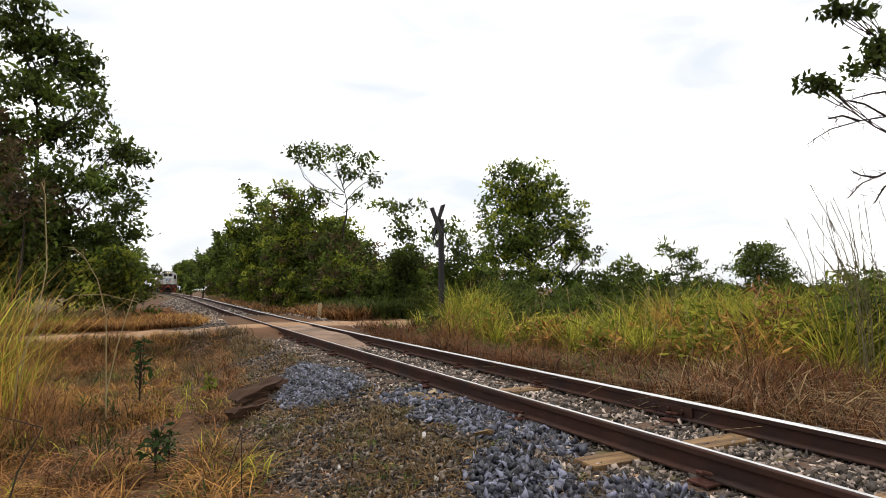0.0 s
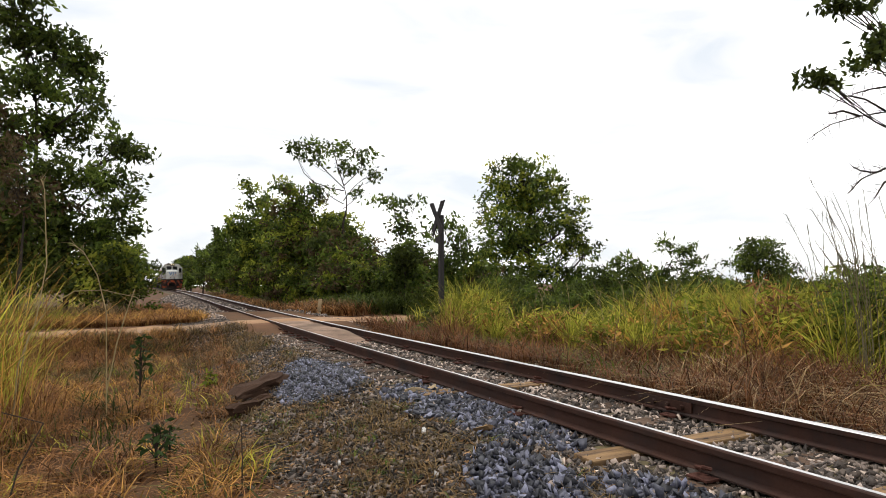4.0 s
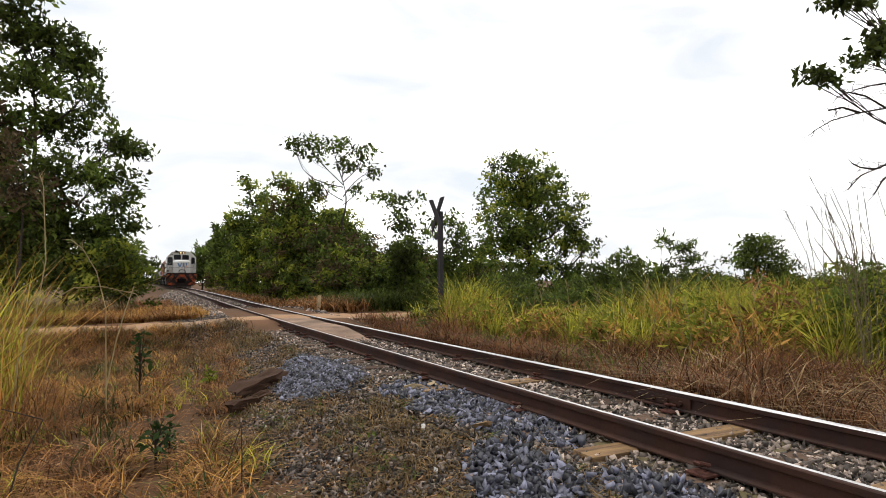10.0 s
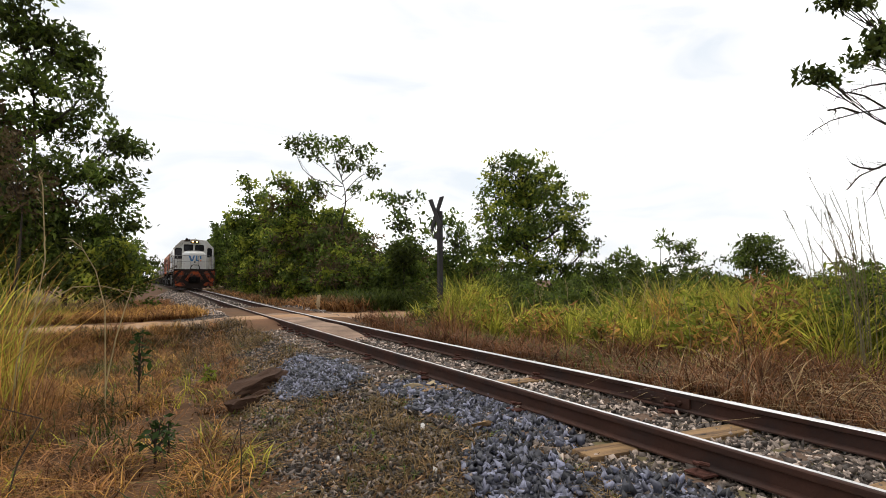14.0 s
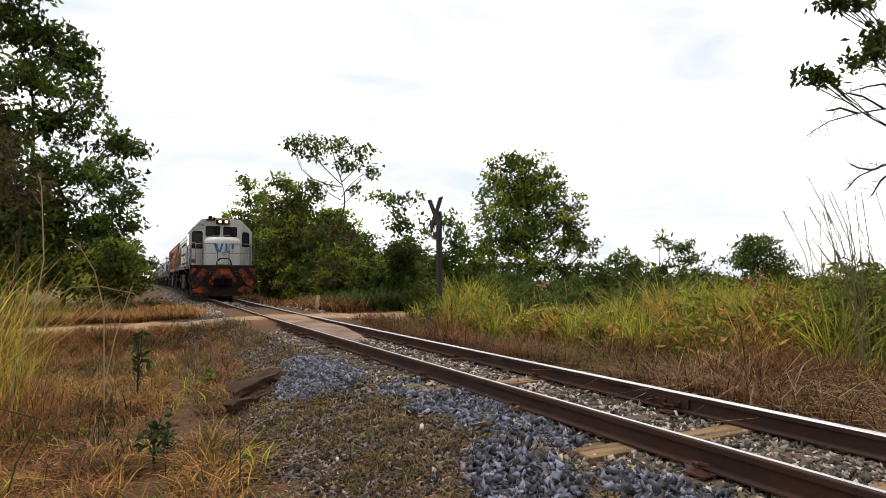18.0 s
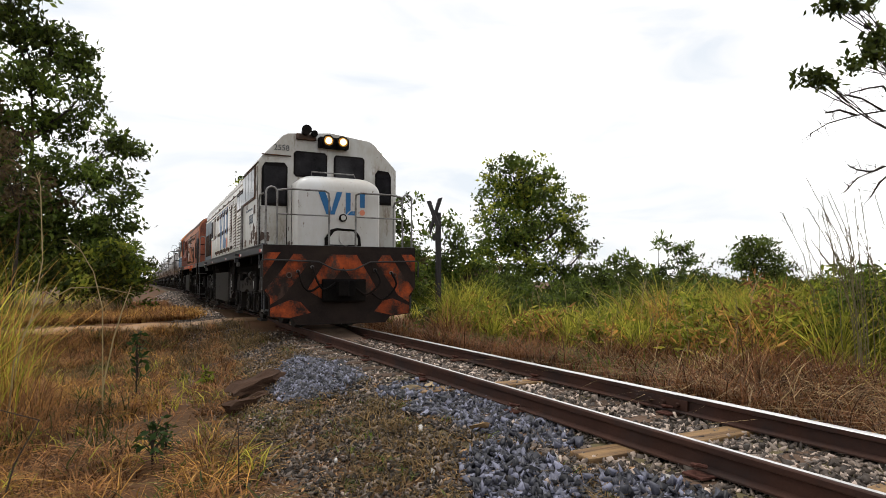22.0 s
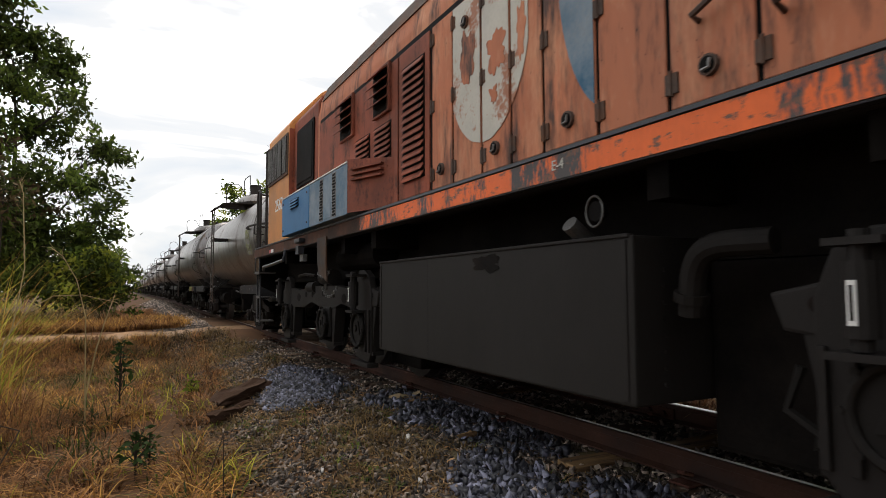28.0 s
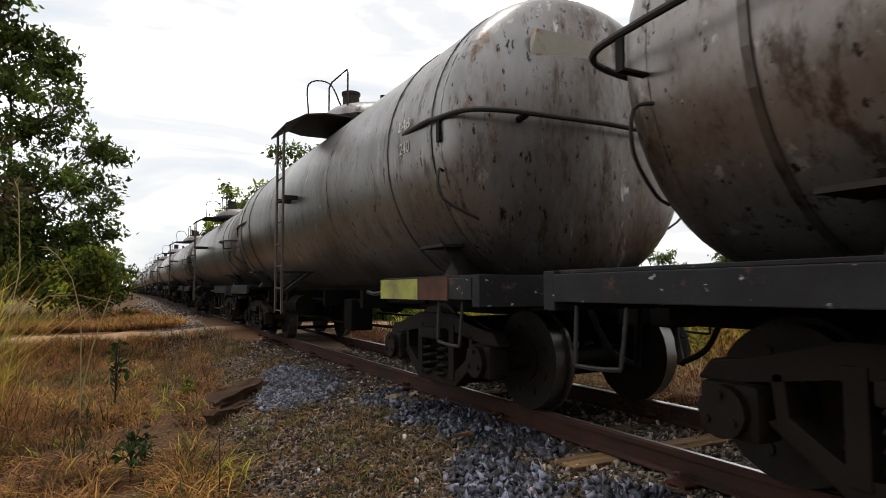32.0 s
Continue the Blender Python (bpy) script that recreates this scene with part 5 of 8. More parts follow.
    # old round emblem across the doors, one piece a door
    def disc(l0, l1, lc, zc, ry, rz, mat, lab, top=2.92):
        ls = [l0 + (l1 - l0) * i / 10 for i in range(11)]
        low = [(q(l), zc - rz * max(0.0, 1 - ((l - lc) / ry) ** 2) ** 0.5 + 0.015 * noise.noise((l * 9, 0.3, 2))) for l in ls]
        b = bmesh.new()
        prism(b, [(q(l0), top)] + low + [(q(l1), top)], "x", X - 0.0195, X - 0.0165)
        return part("emblem", b, P[mat], hood, lab)
    for l0, l1 in ((21.15, 21.325), (21.355, 21.665), (21.695, 22.065)):
        disc(l0, l1, 21.64, 2.62, 0.52, 0.75, "cream", "faded cream remains of a painted emblem")
    disc(20.60, 20.86, 20.5, 2.75, 0.38, 0.95, "boxpale", "faded pale blue remains of an emblem")
    for l, z, ry, rz, seed in ((21.5, 2.42, 0.13, 0.16, 3), (21.85, 2.5, 0.12, 0.22, 8), (21.22, 2.45, 0.05, 0.2, 15), (21.52, 2.15, 0.05, 0.06, 22)):
        flake(hood, q(l), z, ry, rz, X - 0.0195, "orange", seed, "worn_patch", "patch of orange showing through")
    part("handle", tube(bmesh.new(), [(X - 0.01, q(19.98), 2.0), (X - 0.08, q(19.96), 2.0), (X - 0.08, q(19.72), 2.09), (X - 0.01, q(19.70), 2.1)], 0.014, 6), P["bare"], hood, "bent grab handle")
    # louvred part by the cab
    part("door", quad_panel(q(22.46), q(23.05), 1.67, 2.93, X, 0.014), P["redbrown"], hood)
    louvres("louvre", hood, q(22.54), q(22.96), 1.80, 2.78, X - 0.014, 16, P["redbrown"], P["black"])
    part("door", quad_panel(q(23.08), q(25.5), 1.67, 2.93, X, 0.014), P["redbrown"], hood)
    for a, c in ((23.22, 23.62), (23.75, 24.15)):
        louvres("louvre", hood, q(a), q(c), 1.95, 2.42, X - 0.014, 9, P["redbrown"], P["black"])
    for a, c in ((23.22, 23.62), (24.2, 24.62)):
        hb = part("hatch", quad_panel(q(a), q(c), 2.5, 2.95, X - 0.014, 0.03), P["redbrown"], hood, "open hatch with a propped flap")
        part("opening", quad_panel(q(a + 0.04), q(c - 0.04), 2.52, 2.92, X - 0.044, 0.005, 0), P["black"], hb)
        for i in range(4):
            b = bmesh.new()
            z = 2.60 + 0.09 * i
            prism(b, [(X - 0.05, z + 0.05), (X - 0.13, z - 0.02), (X - 0.13, z - 0.03), (X - 0.05, z + 0.03)], "y", q(a + 0.02), q(c - 0.02))
            part("flap", b, P["redbrown"], hb)
    # cab: set in above the boxes, full width at the end
    cabin = part("cab", shell([(x * 0.95, z - 0.05) for x, z in CAB], q(25.6), q(26.83)), P["redbrown"], root, "brown red cab with a dark side window")
    endc = part("cab_end", shell([(x, z - 0.04) for x, z in CAB], q(26.83), q(28.2)), P["cabor"], root, "orange cab end with grilled windows")
    fr = part("window_frame", quad_panel(q(25.75), q(26.6), 2.30, 3.10, -1.35, 0.02, 0.015), P["black"], cabin)
    # plain black instead of glass: the unlit cab behind is put into the colour
    part("pane", quad_panel(q(25.80), q(26.55), 2.35, 3.05, -1.37, 0.006), P["black"], fr, "pane painted black for the dark cab inside")
    xe = -1.421
    fr = part("window_frame", quad_panel(q(26.86), q(28.17), 2.55, 3.15, xe, 0.02), P["bare"], endc)
    for a, c in ((26.90, 27.13), (27.19, 27.44), (27.48, 27.79), (27.83, 28.14)):
        pn = part("pane", quad_panel(q(a), q(c), 2.59, 3.11, xe - 0.02, 0.006, 0), P["glass"], fr)
        for k in range(7):
            part("bar", quad_panel(q(a + 0.02 + k * (c - a - 0.04) / 6), q(a + 0.032 + k * (c - a - 0.04) / 6), 2.59, 3.11, xe - 0.028, 0.006, 0), P["rail"], pn)
    lettering("2562", 0.26, P["film"], "number", endc, pose(xe - 0.004, q(27.42), 2.18, 90, 0, -90), label="fleet number 2562")
    part("corner_panel", bx(-1.42, -1.352, q(26.81), q(26.828), 2.15, 3.2), P["redbrown"], endc)
    # battery boxes overhanging the walkway
    for a, c, mat, lab in ((26.52, 25.17, "boxblue", "blue battery box"), (25.15, 23.80, "boxpale", "faded blue grey battery box")):
        bb = part("battery_box", bx(-1.575, -1.36, *sorted((q(a), q(c))), 1.63, 2.12, bevel=0.008), P[mat], root, lab)
        part("lid_edge", bx(-1.582, -1.36, *sorted((q(a), q(c))), 2.122, 2.134), P["film"], bb)
        if mat == "boxblue":
            louvres("vent", bb, q(26.05), q(25.64), 1.94, 2.05, -1.575, 3, P["boxblue"], P["black"])
            for l in (26.44, 25.25):
                for z in (1.7, 2.05):
                    part("bolt", rod(bmesh.new(), (-1.574, q(l), z), (-1.583, q(l), z), 0.012, 6), P["bare"], bb)
        else:
            for l in (24.59, 24.14):
                v = part("vent", quad_panel(q(l), q(l + 0.12), 1.65, 2.10, -1.575, 0.005, 0), P["rail"], bb, "pale punched vent strip")
                b = bmesh.new()
                for r in range(14):
                    for k in range(4 - r % 2):
                        y, z = q(l + 0.015 + 0.03 * k + 0.015 * (r % 2)), 1.67 + 0.031 * r
                        prism(b, [(y + 0.0125 * math.cos(g), z + 0.0135 * math.sin(g)) for g in [math.pi / 6 + m * math.pi / 3 for m in range(6)]], "x", -1.5825, -1.5795)
                part("perforation", b, P["black"], v)
            part("flap", quad_panel(q(24.3), q(24.52), 1.66, 1.82, -1.575, 0.006, 0.002), P["boxpale"], bb)
    b = bmesh.new()
    prism(b, [(-1.575, q(23.79)), (-1.36, q(23.14)), (-1.36, q(23.18)), (-1.56, q(23.80))], "z", 1.64, 2.15)
    for v in b.verts:
        if v.co.z > 2 and v.co.x > -1.45:
            v.co.z = 2.07
    ep = part("end_panel", b, P["redbrown"], root, "red-brown slanting end panel of the battery box")
    for k in range(3):
        b = bmesh.new()
        z = 2.03 - 0.05 * k
        prism(b, [(-1.585, q(23.69)), (-1.445, q(23.27)), (-1.40, q(23.29)), (-1.54, q(23.71))], "z", z, z + 0.018)
        part("slat", b, P["redbrown"], ep)
    # trailing end rails
    for s in (-1, 1):
        end_rail(root, hoop(s * 1.44, q(28.86), 1.6, 2.6, 0.2, "y"), mat="darkrail", r=0.024)
        end_rail(root, [(s * 1.40, q(28.45), 1.6), (s * 1.40, q(28.45), 3.2), (s * 1.34, q(28.4), 3.25)], mat="darkrail", r=0.022)
        end_rail(root, [(s * 1.44, q(28.9), 2.55), (s * 0.6, q(28.9), 2.5), (s * 0.3, q(28.9), 2.4)], mat="darkrail", r=0.017)
        end_rail(root, [(s * 1.44, q(28.9), 2.0), (s * 0.3, q(28.9), 1.97)], mat="darkrail", r=0.014)
        end_rail(root, hoop(s * 1.44, q(15.0), 1.6, 2.6, 0.2, "y"), mat="darkrail", r=0.024)
    # bent shield, step rail and chains under the sill
    b = bmesh.new()
    prism(b, [(q(25.07), 1.50), (q(24.73), 1.50), (q(24.73), 1.22), (q(24.68), 1.0), (q(24.86), 1.07), (q(25.0), 1.1), (q(25.06), 1.24)], "x", -1.50, -1.485)
    part("shield", b, P["shield"], root, "bent rusty shield plate")
    part("step_rail", tube(bmesh.new(), [(-1.46, q(26.75), 1.50), (-1.50, q(26.75), 1.33), (-1.50, q(27.4), 1.30), (-1.50, q(28.1), 1.28), (-1.46, q(28.3), 1.24)], 0.025, 6), P["sill"], root)
    for l0, l1, z0, sag in ((25.51, 25.06, 1.12, 0.05), (25.32, 24.79, 0.94, 0.10)):
        ch = None
        for k in range(15):
            f = k / 14
            y, z = q(l0 + (l1 - l0) * f), z0 - 4 * sag * f * (1 - f)
            b = bmesh.new()
            tube(b, [(-1.36 + 0.012 * math.sin(a) * (k % 2), y + 0.024 * math.cos(a), z + 0.013 * math.sin(a) * (1 - 0.7 * (k % 2))) for a in [i * math.pi / 4 for i in range(9)]], 0.006, 5)
            if ch is None:
                ch = part("chain", b, P["tread"], root, "hanging steel chain")
            else:
                part("link", b, P["tread"], ch)
    for l in (15.3, 27.6):
        reflector(root, q(l), -1.483)
    return root


TRAIN.append((second_loco(), 21.9))


# ---- tank wagons ----
def tank_shell(r, front, rear, head, zc=2.11, n=48):
    """A barrel with shallow dished ends and a tight knuckle, along y."""
    b = bmesh.new()
    end = [(0.0, 1.0), (0.22, 0.988), (0.42, 0.955), (0.58, 0.90), (0.70, 0.82), (0.80, 0.68), (0.89, 0.5), (0.96, 0.28), (1.0, 0.06)]
    prof = [(-front - head * d, r * k) for d, k in end[::-1]]
    prof += [(-front + (front + rear) * k / 8, r) for k in range(1, 8)]
    prof += [(rear + head * d, r * k) for d, k in end]
    rings = [[b.verts.new((rad * math.cos(t), y, zc + rad * math.sin(t))) for t in [2 * math.pi * k / n for k in range(n)]] for y, rad in prof]
    for p, q in zip(rings, rings[1:]):
        for k in range(n):
            b.faces.new((p[k], p[(k + 1) % n], q[(k + 1) % n], q[k]))
    b.faces.new(rings[0]), b.faces.new(rings[-1][::-1])
    return b


def hoop_band(y, r, w, t=0.012, zc=2.11, n=40):
    b = bmesh.new()
    rs = [[b.verts.new((rad * math.cos(a), y + d, zc + rad * math.sin(a))) for a in [2 * math.pi * k / n for k in range(n)]] for rad, d in ((r, -w / 2), (r + t, -w / 2), (r + t, w / 2), (r, w / 2))]
    for p, q in zip(rs, rs[1:]):
        for k in range(n):
            b.faces.new((p[k], p[(k + 1) % n], q[(k + 1) % n], q[k]))
    return b


def bar(b, y0, z0, y1, z1, w, xa, xb, bevel=0.008):
    """A flat member between two points of a side view."""
    d = math.hypot(y1 - y0, z1 - z0)
    ny, nz = -(z1 - z0) / d * w / 2, (y1 - y0) / d * w / 2
    prism(b, [(y0 + ny, z0 + nz), (y1 + ny, z1 + nz), (y1 - ny, z1 - nz), (y0 - ny, z0 - nz)], "x", xa, xb, bevel=bevel)


def wagon_bogie(root, yc):
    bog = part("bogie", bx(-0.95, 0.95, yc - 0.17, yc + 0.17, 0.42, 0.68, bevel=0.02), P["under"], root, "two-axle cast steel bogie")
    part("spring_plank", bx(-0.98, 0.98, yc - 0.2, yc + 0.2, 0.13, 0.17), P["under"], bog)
    for s in (-1, 1):
        xa, xb = sorted((s * 0.88, s * 0.99))
        b = bmesh.new()
        top = [(-1.0, 0.50), (-0.92, 0.60), (-0.62, 0.62), (-0.34, 0.72), (0.34, 0.72), (0.62, 0.62), (0.92, 0.60), (1.0, 0.50), (0.86, 0.50), (0.62, 0.53), (0.30, 0.60), (-0.30, 0.60), (-0.62, 0.53), (-0.86, 0.50)]
        prism(b, [(yc + y, z) for y, z in top], "x", xa, xb, bevel=0.02)
        low = [(-0.66, 0.36), (-0.34, 0.13), (0.34, 0.13), (0.66, 0.36), (0.56, 0.40), (0.29, 0.21), (-0.29, 0.21), (-0.56, 0.40)]
        prism(b, [(yc + y, z) for y, z in low], "x", xa, xb, bevel=0.015)
        for e in (-1, 1):
            bar(b, yc + e * 0.29, 0.18, yc + e * 0.29, 0.63, 0.09, xa - 0.01, xb + 0.01)
            bar(b, yc + e * 0.58, 0.37, yc + e * 0.60, 0.57, 0.06, xa, xb)
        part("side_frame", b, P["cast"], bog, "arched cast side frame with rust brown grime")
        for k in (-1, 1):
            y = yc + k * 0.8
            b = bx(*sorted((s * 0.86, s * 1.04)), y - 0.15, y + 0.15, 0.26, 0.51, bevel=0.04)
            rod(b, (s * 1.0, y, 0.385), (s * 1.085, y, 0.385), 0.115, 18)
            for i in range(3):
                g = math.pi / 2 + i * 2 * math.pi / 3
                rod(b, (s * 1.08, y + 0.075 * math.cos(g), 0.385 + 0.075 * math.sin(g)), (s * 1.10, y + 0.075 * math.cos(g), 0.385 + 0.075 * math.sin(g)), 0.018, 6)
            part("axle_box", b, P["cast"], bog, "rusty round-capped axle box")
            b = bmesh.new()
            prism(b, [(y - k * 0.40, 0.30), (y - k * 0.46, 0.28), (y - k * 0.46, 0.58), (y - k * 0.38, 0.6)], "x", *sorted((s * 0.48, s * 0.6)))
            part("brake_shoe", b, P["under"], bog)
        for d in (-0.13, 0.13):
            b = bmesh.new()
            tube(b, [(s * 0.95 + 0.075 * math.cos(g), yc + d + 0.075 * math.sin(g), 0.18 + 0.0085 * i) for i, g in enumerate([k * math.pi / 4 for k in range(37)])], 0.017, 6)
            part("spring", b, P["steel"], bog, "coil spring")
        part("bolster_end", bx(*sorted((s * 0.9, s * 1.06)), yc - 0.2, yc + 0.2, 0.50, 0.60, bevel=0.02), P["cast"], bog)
    for k in (-1, 1):
        w = new("wheelset", WAGON_WHEELS)
        w.parent = root
        w.matrix_local = pose(0, yc + k * 0.8, 0.38)


def wagon(mat, label, R=1.115, straps=(-4.4, -3.5, 3.5, 4.4), more=(0.0, 0.0), lift=0.0, zc=2.11):
    """more: by how much the front and the rear end reach beyond the usual length; lift: of the safety rail; zc: the barrel's axis."""
    up = R - 1.115 + zc - 2.11
    root = empty("tank_wagon", label, "wagon", "train of tank wagons")
    barrel = part("tank", tank_shell(R, 4.80 + more[0], 4.80 + more[1], 0.36, zc), mat, root, "steel barrel with streaked grime and shallow ends", smooth=True)
    for y in straps:
        part("strap", hoop_band(y, R - 0.004, 0.045, 0.016, zc), P["tank_dark"], barrel)
    for y in (-4.78 - more[0], -1.6, 1.6, 4.78 + more[1]):
        part("seam", hoop_band(y, R - 0.004, 0.02, 0.008, zc), mat, barrel)
    # neck, flared canopy plate and cap of the filling dome
    b = bmesh.new()
    n = 28
    rings = [[b.verts.new((rad * math.cos(a), rad * math.sin(a), z)) for a in [2 * math.pi * k / n for k in range(n)]] for rad, z in ((0.60, 2.95), (0.60, 3.12), (0.86, 3.145), (0.90, 3.20), (0.86, 3.29), (0.72, 3.40), (0.5, 3.45), (0.2, 3.47))]
    for p, q in zip(rings, rings[1:]):
        for k in range(n):
            b.faces.new((p[k], p[(k + 1) % n], q[(k + 1) % n], q[k]))
    b.faces.new(rings[-1])
    dome = part("dome", b, mat, root, "low rounded filling dome", smooth=True)
    dome.location.z = up
    for s in (-1, 1):
        b = bmesh.new()
        prism(b, [(s * 0.55, -0.66), (s * 1.0, -0.66), (s * 1.24, -0.5), (s * 1.24, 0.5), (s * 1.0, 0.66), (s * 0.55, 0.66)], "z", 3.12, 3.14)
        prism(b, [(s * 1.235, 3.14), (s * 1.50, 2.985), (s * 1.49, 2.965), (s * 1.235, 3.12)], "y", -0.48, 0.48)
        part("platform", b, P["soot"], root, "thin sooty platform plate with a drooping edge").location.z = up
        part("guard_rail", tube(bmesh.new(), [(s * 0.62, -0.45, 3.36), (s * 0.62, -0.45, 3.84), (s * 0.61, -0.38, 3.91), (s * 0.60, 0.38, 3.95), (s * 0.62, 0.45, 3.88), (s * 0.62, 0.45, 3.36)], 0.013, 6), P["darkrail"], dome)
        part("guard_rail", tube(bmesh.new(), eased([(s * 1.2, -0.5, 3.14), (s * 1.2, -0.5, 3.56), (s * 0.9, -0.48, 3.62), (s * 0.72, -0.45, 3.34)]), 0.011, 6), P["darkrail"], dome)
        # ladder
        lad = part("ladder", bx(*sorted((s * 1.445, s * 1.47)), -0.225, -0.165, 0.60, 2.98 + up), P["ladder"], root, "narrow flat-bar ladder up the barrel")
        part("rail", bx(*sorted((s * 1.445, s * 1.47)), 0.165, 0.225, 0.60, 2.98 + up), P["ladder"], lad)
        for k in range(8):
            part("rung", rod(bmesh.new(), (s * 1.458, -0.165, 0.635 + 0.31 * k), (s * 1.458, 0.165, 0.635 + 0.31 * k), 0.011, 6), P["ladder"], lad)
        for e in (-0.2, 0.2):
            part("bracket", prism(bmesh.new(), [(s * 1.45, 0.90), (s * 1.10, 1.16), (s * 1.04, 1.16), (s * 1.42, 0.86)], "y", e - 0.03, e + 0.03), P["steel"], lad)
            part("bracket", bx(*sorted((s * 1.0, s * 1.445)), e - 0.03, e + 0.03, 1.162, 1.18), P["steel"], lad)
            part("bracket", bx(*sorted((s * 1.05, s * 1.445)), e - 0.025, e + 0.025, 2.18, 2.24), P["steel"], lad)
    for x, y, r, z in ((-0.38, 0.1, 0.13, 3.72), (0.1, 0.3, 0.09, 3.6), (0.4, -0.1, 0.12, 3.66), (0.0, -0.3, 0.05, 3.62)):
        b = rod(bmesh.new(), (x, y, 3.38), (x, y, z), r, 14)
        rod(b, (x, y, z - 0.03), (x, y, z + 0.01), r * 1.12, 14)
        part("valve", b, P["soot"], dome, "dark valve cap")
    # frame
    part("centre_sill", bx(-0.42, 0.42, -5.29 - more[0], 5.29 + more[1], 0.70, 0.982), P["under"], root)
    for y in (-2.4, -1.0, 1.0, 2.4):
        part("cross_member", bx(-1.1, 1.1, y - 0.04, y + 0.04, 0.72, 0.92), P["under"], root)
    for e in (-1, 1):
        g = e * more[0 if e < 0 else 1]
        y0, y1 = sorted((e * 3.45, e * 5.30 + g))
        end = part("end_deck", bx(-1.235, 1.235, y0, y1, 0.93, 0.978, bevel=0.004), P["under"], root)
        for s in (-1, 1):
            part("side_beam", bx(*sorted((s * 1.24, s * 1.295)), y0, y1, 0.848, 1.0, bevel=0.006), P["deckbeam"], end, "dark beam with chipped paint")
            part("flange", bx(*sorted((s * 1.12, s * 1.27)), y0 + 0.02, y1 - 0.02, 1.002, 1.022, bevel=0.004), P["deckbeam"], end)
            part("beam_hook", tube(bmesh.new(), eased([(s * 1.26, e * 3.46, 0.9), (s * 1.3, e * 3.3, 0.88), (s * 1.33, e * 3.2, 0.9)]), 0.02, 6), P["darkrail"], end)
            part("step", tube(bmesh.new(), eased([(s * 1.27, e * 5.14 + g, 0.83), (s * 1.29, e * 5.13 + g, 0.56), (s * 1.29, e * 5.1 + g, 0.52), (s * 1.29, e * 4.84 + g, 0.53), (s * 1.29, e * 4.80 + g, 0.57), (s * 1.27, e * 4.78 + g, 0.83)], 3), 0.012, 6), P["darkrail"], end)
            part("grab_rail", tube(bmesh.new(), eased([(s * 1.10, e * 3.44, 2.15 + lift), (s * 1.20, e * 3.54, 2.15 + lift), (s * 1.285, e * 4.3, 2.12 + lift), (s * 1.28, e * 4.78 + g, 2.10 + lift), (s * 1.20, e * 5.06 + g, 2.10 + lift), (s * 0.98, e * 5.18 + g, 2.10 + lift), (s * 0.66, e * 5.22 + g, 2.10 + lift), (0, e * 5.26 + g, 2.10 + lift)], 4), 0.021, 8), P["darkrail"], barrel, "bent safety rail round the barrel's end")
            b = bmesh.new()
            box(b, *sorted((s * 1.27, s * 1.285)), e * 4.78 + g - 0.025, e * 4.78 + g + 0.025, 1.93 + lift, 2.10 + lift)
            box(b, *sorted((s * (R - 0.05), s * 1.285)), e * 4.78 + g - 0.025, e * 4.78 + g + 0.025, 1.915 + lift, 1.93 + lift)
            part("rail_stay", b, P["steel"], barrel)
            part("rail_stay", rod(bmesh.new(), (s * 0.75, e * 5.0 + g, 2.06 + lift), (s * 0.75, e * 5.2 + g, 2.09 + lift), 0.028, 8), P["steel"], barrel)
            f0 = (R * R - 0.09) ** 0.5
            part("end_grab", tube(bmesh.new(), eased([(s * (f0 - 0.02), e * 4.74 + g, 1.84), (s * (f0 + 0.07), e * 4.83 + g, 1.82), (s * (f0 + 0.045), e * 4.86 + g, 1.6), (s * 0.9, e * 4.93 + g, 1.42), (s * 0.8, e * 4.93 + g, 1.37)], 4), 0.011, 6), P["darkrail"], barrel)
        part("end_beam", bx(-1.29, 1.29, *sorted((e * 5.305 + g, e * 5.40 + g)), 0.80, 1.02, bevel=0.006), P["deckbeam"], end)
        b = bmesh.new()
        prism(b, [(-0.95, 0.965), (-0.8, 1.2), (-0.92, 1.36), (-0.6, 1.12), (0, 1.0), (0.6, 1.12), (0.92, 1.36), (0.8, 1.2), (0.95, 0.965)], "y", e * 4.05 - 0.12, e * 4.05 + 0.12)
        for s in (-1, 1):
            box(b, *sorted((s * 0.75, s * 1.10)), e * 4.08 - 0.22, e * 4.08 + 0.22, 1.27, 1.295)
            prism(b, [(s * 0.7, 0.965), (s * 0.85, 0.965), (s * 1.06, 1.28), (s * 0.92, 1.28)], "y", e * 4.05 - 0.2, e * 4.05 - 0.17)
        part("saddle", b, P["soot"], root)
        coupler(root, e * 5.40 + g, e)
        for x in (-0.45, 0.4):
            part("brake_hose", tube(bmesh.new(), eased([(x, e * 5.38 + g, 0.84), (x, e * 5.5 + g, 0.8), (x * 0.8, e * 5.62 + g, 0.5), (x * 0.5, e * 5.76 + g, 0.38)]), 0.022, 6), P["black"], end)
        wagon_bogie(root, e * 3.95)
    part("brake_reservoir", rod(bmesh.new(), (-0.95, 0.45, 0.69), (-0.95, 1.25, 0.69), 0.15, 18), P["under"], root)
    part("brake_cylinder", rod(bmesh.new(), (0.7, 0.8, 0.68), (0.7, 1.3, 0.68), 0.15, 14), P["under"], root)
    part("brake_valve", bx(-0.9, -0.62, -1.5, -1.2, 0.42, 0.80, bevel=0.02), P["under"], root)
    part("brake_rod", tube(bmesh.new(), [(-0.6, -3.2, 0.5), (-0.6, 0, 0.46), (-0.6, 3.2, 0.5)], 0.018, 6), P["under"], root)
    part("brake_rod", tube(bmesh.new(), [(0.5, -3.2, 0.54), (0.5, 1.2, 0.52)], 0.016, 6), P["under"], root)
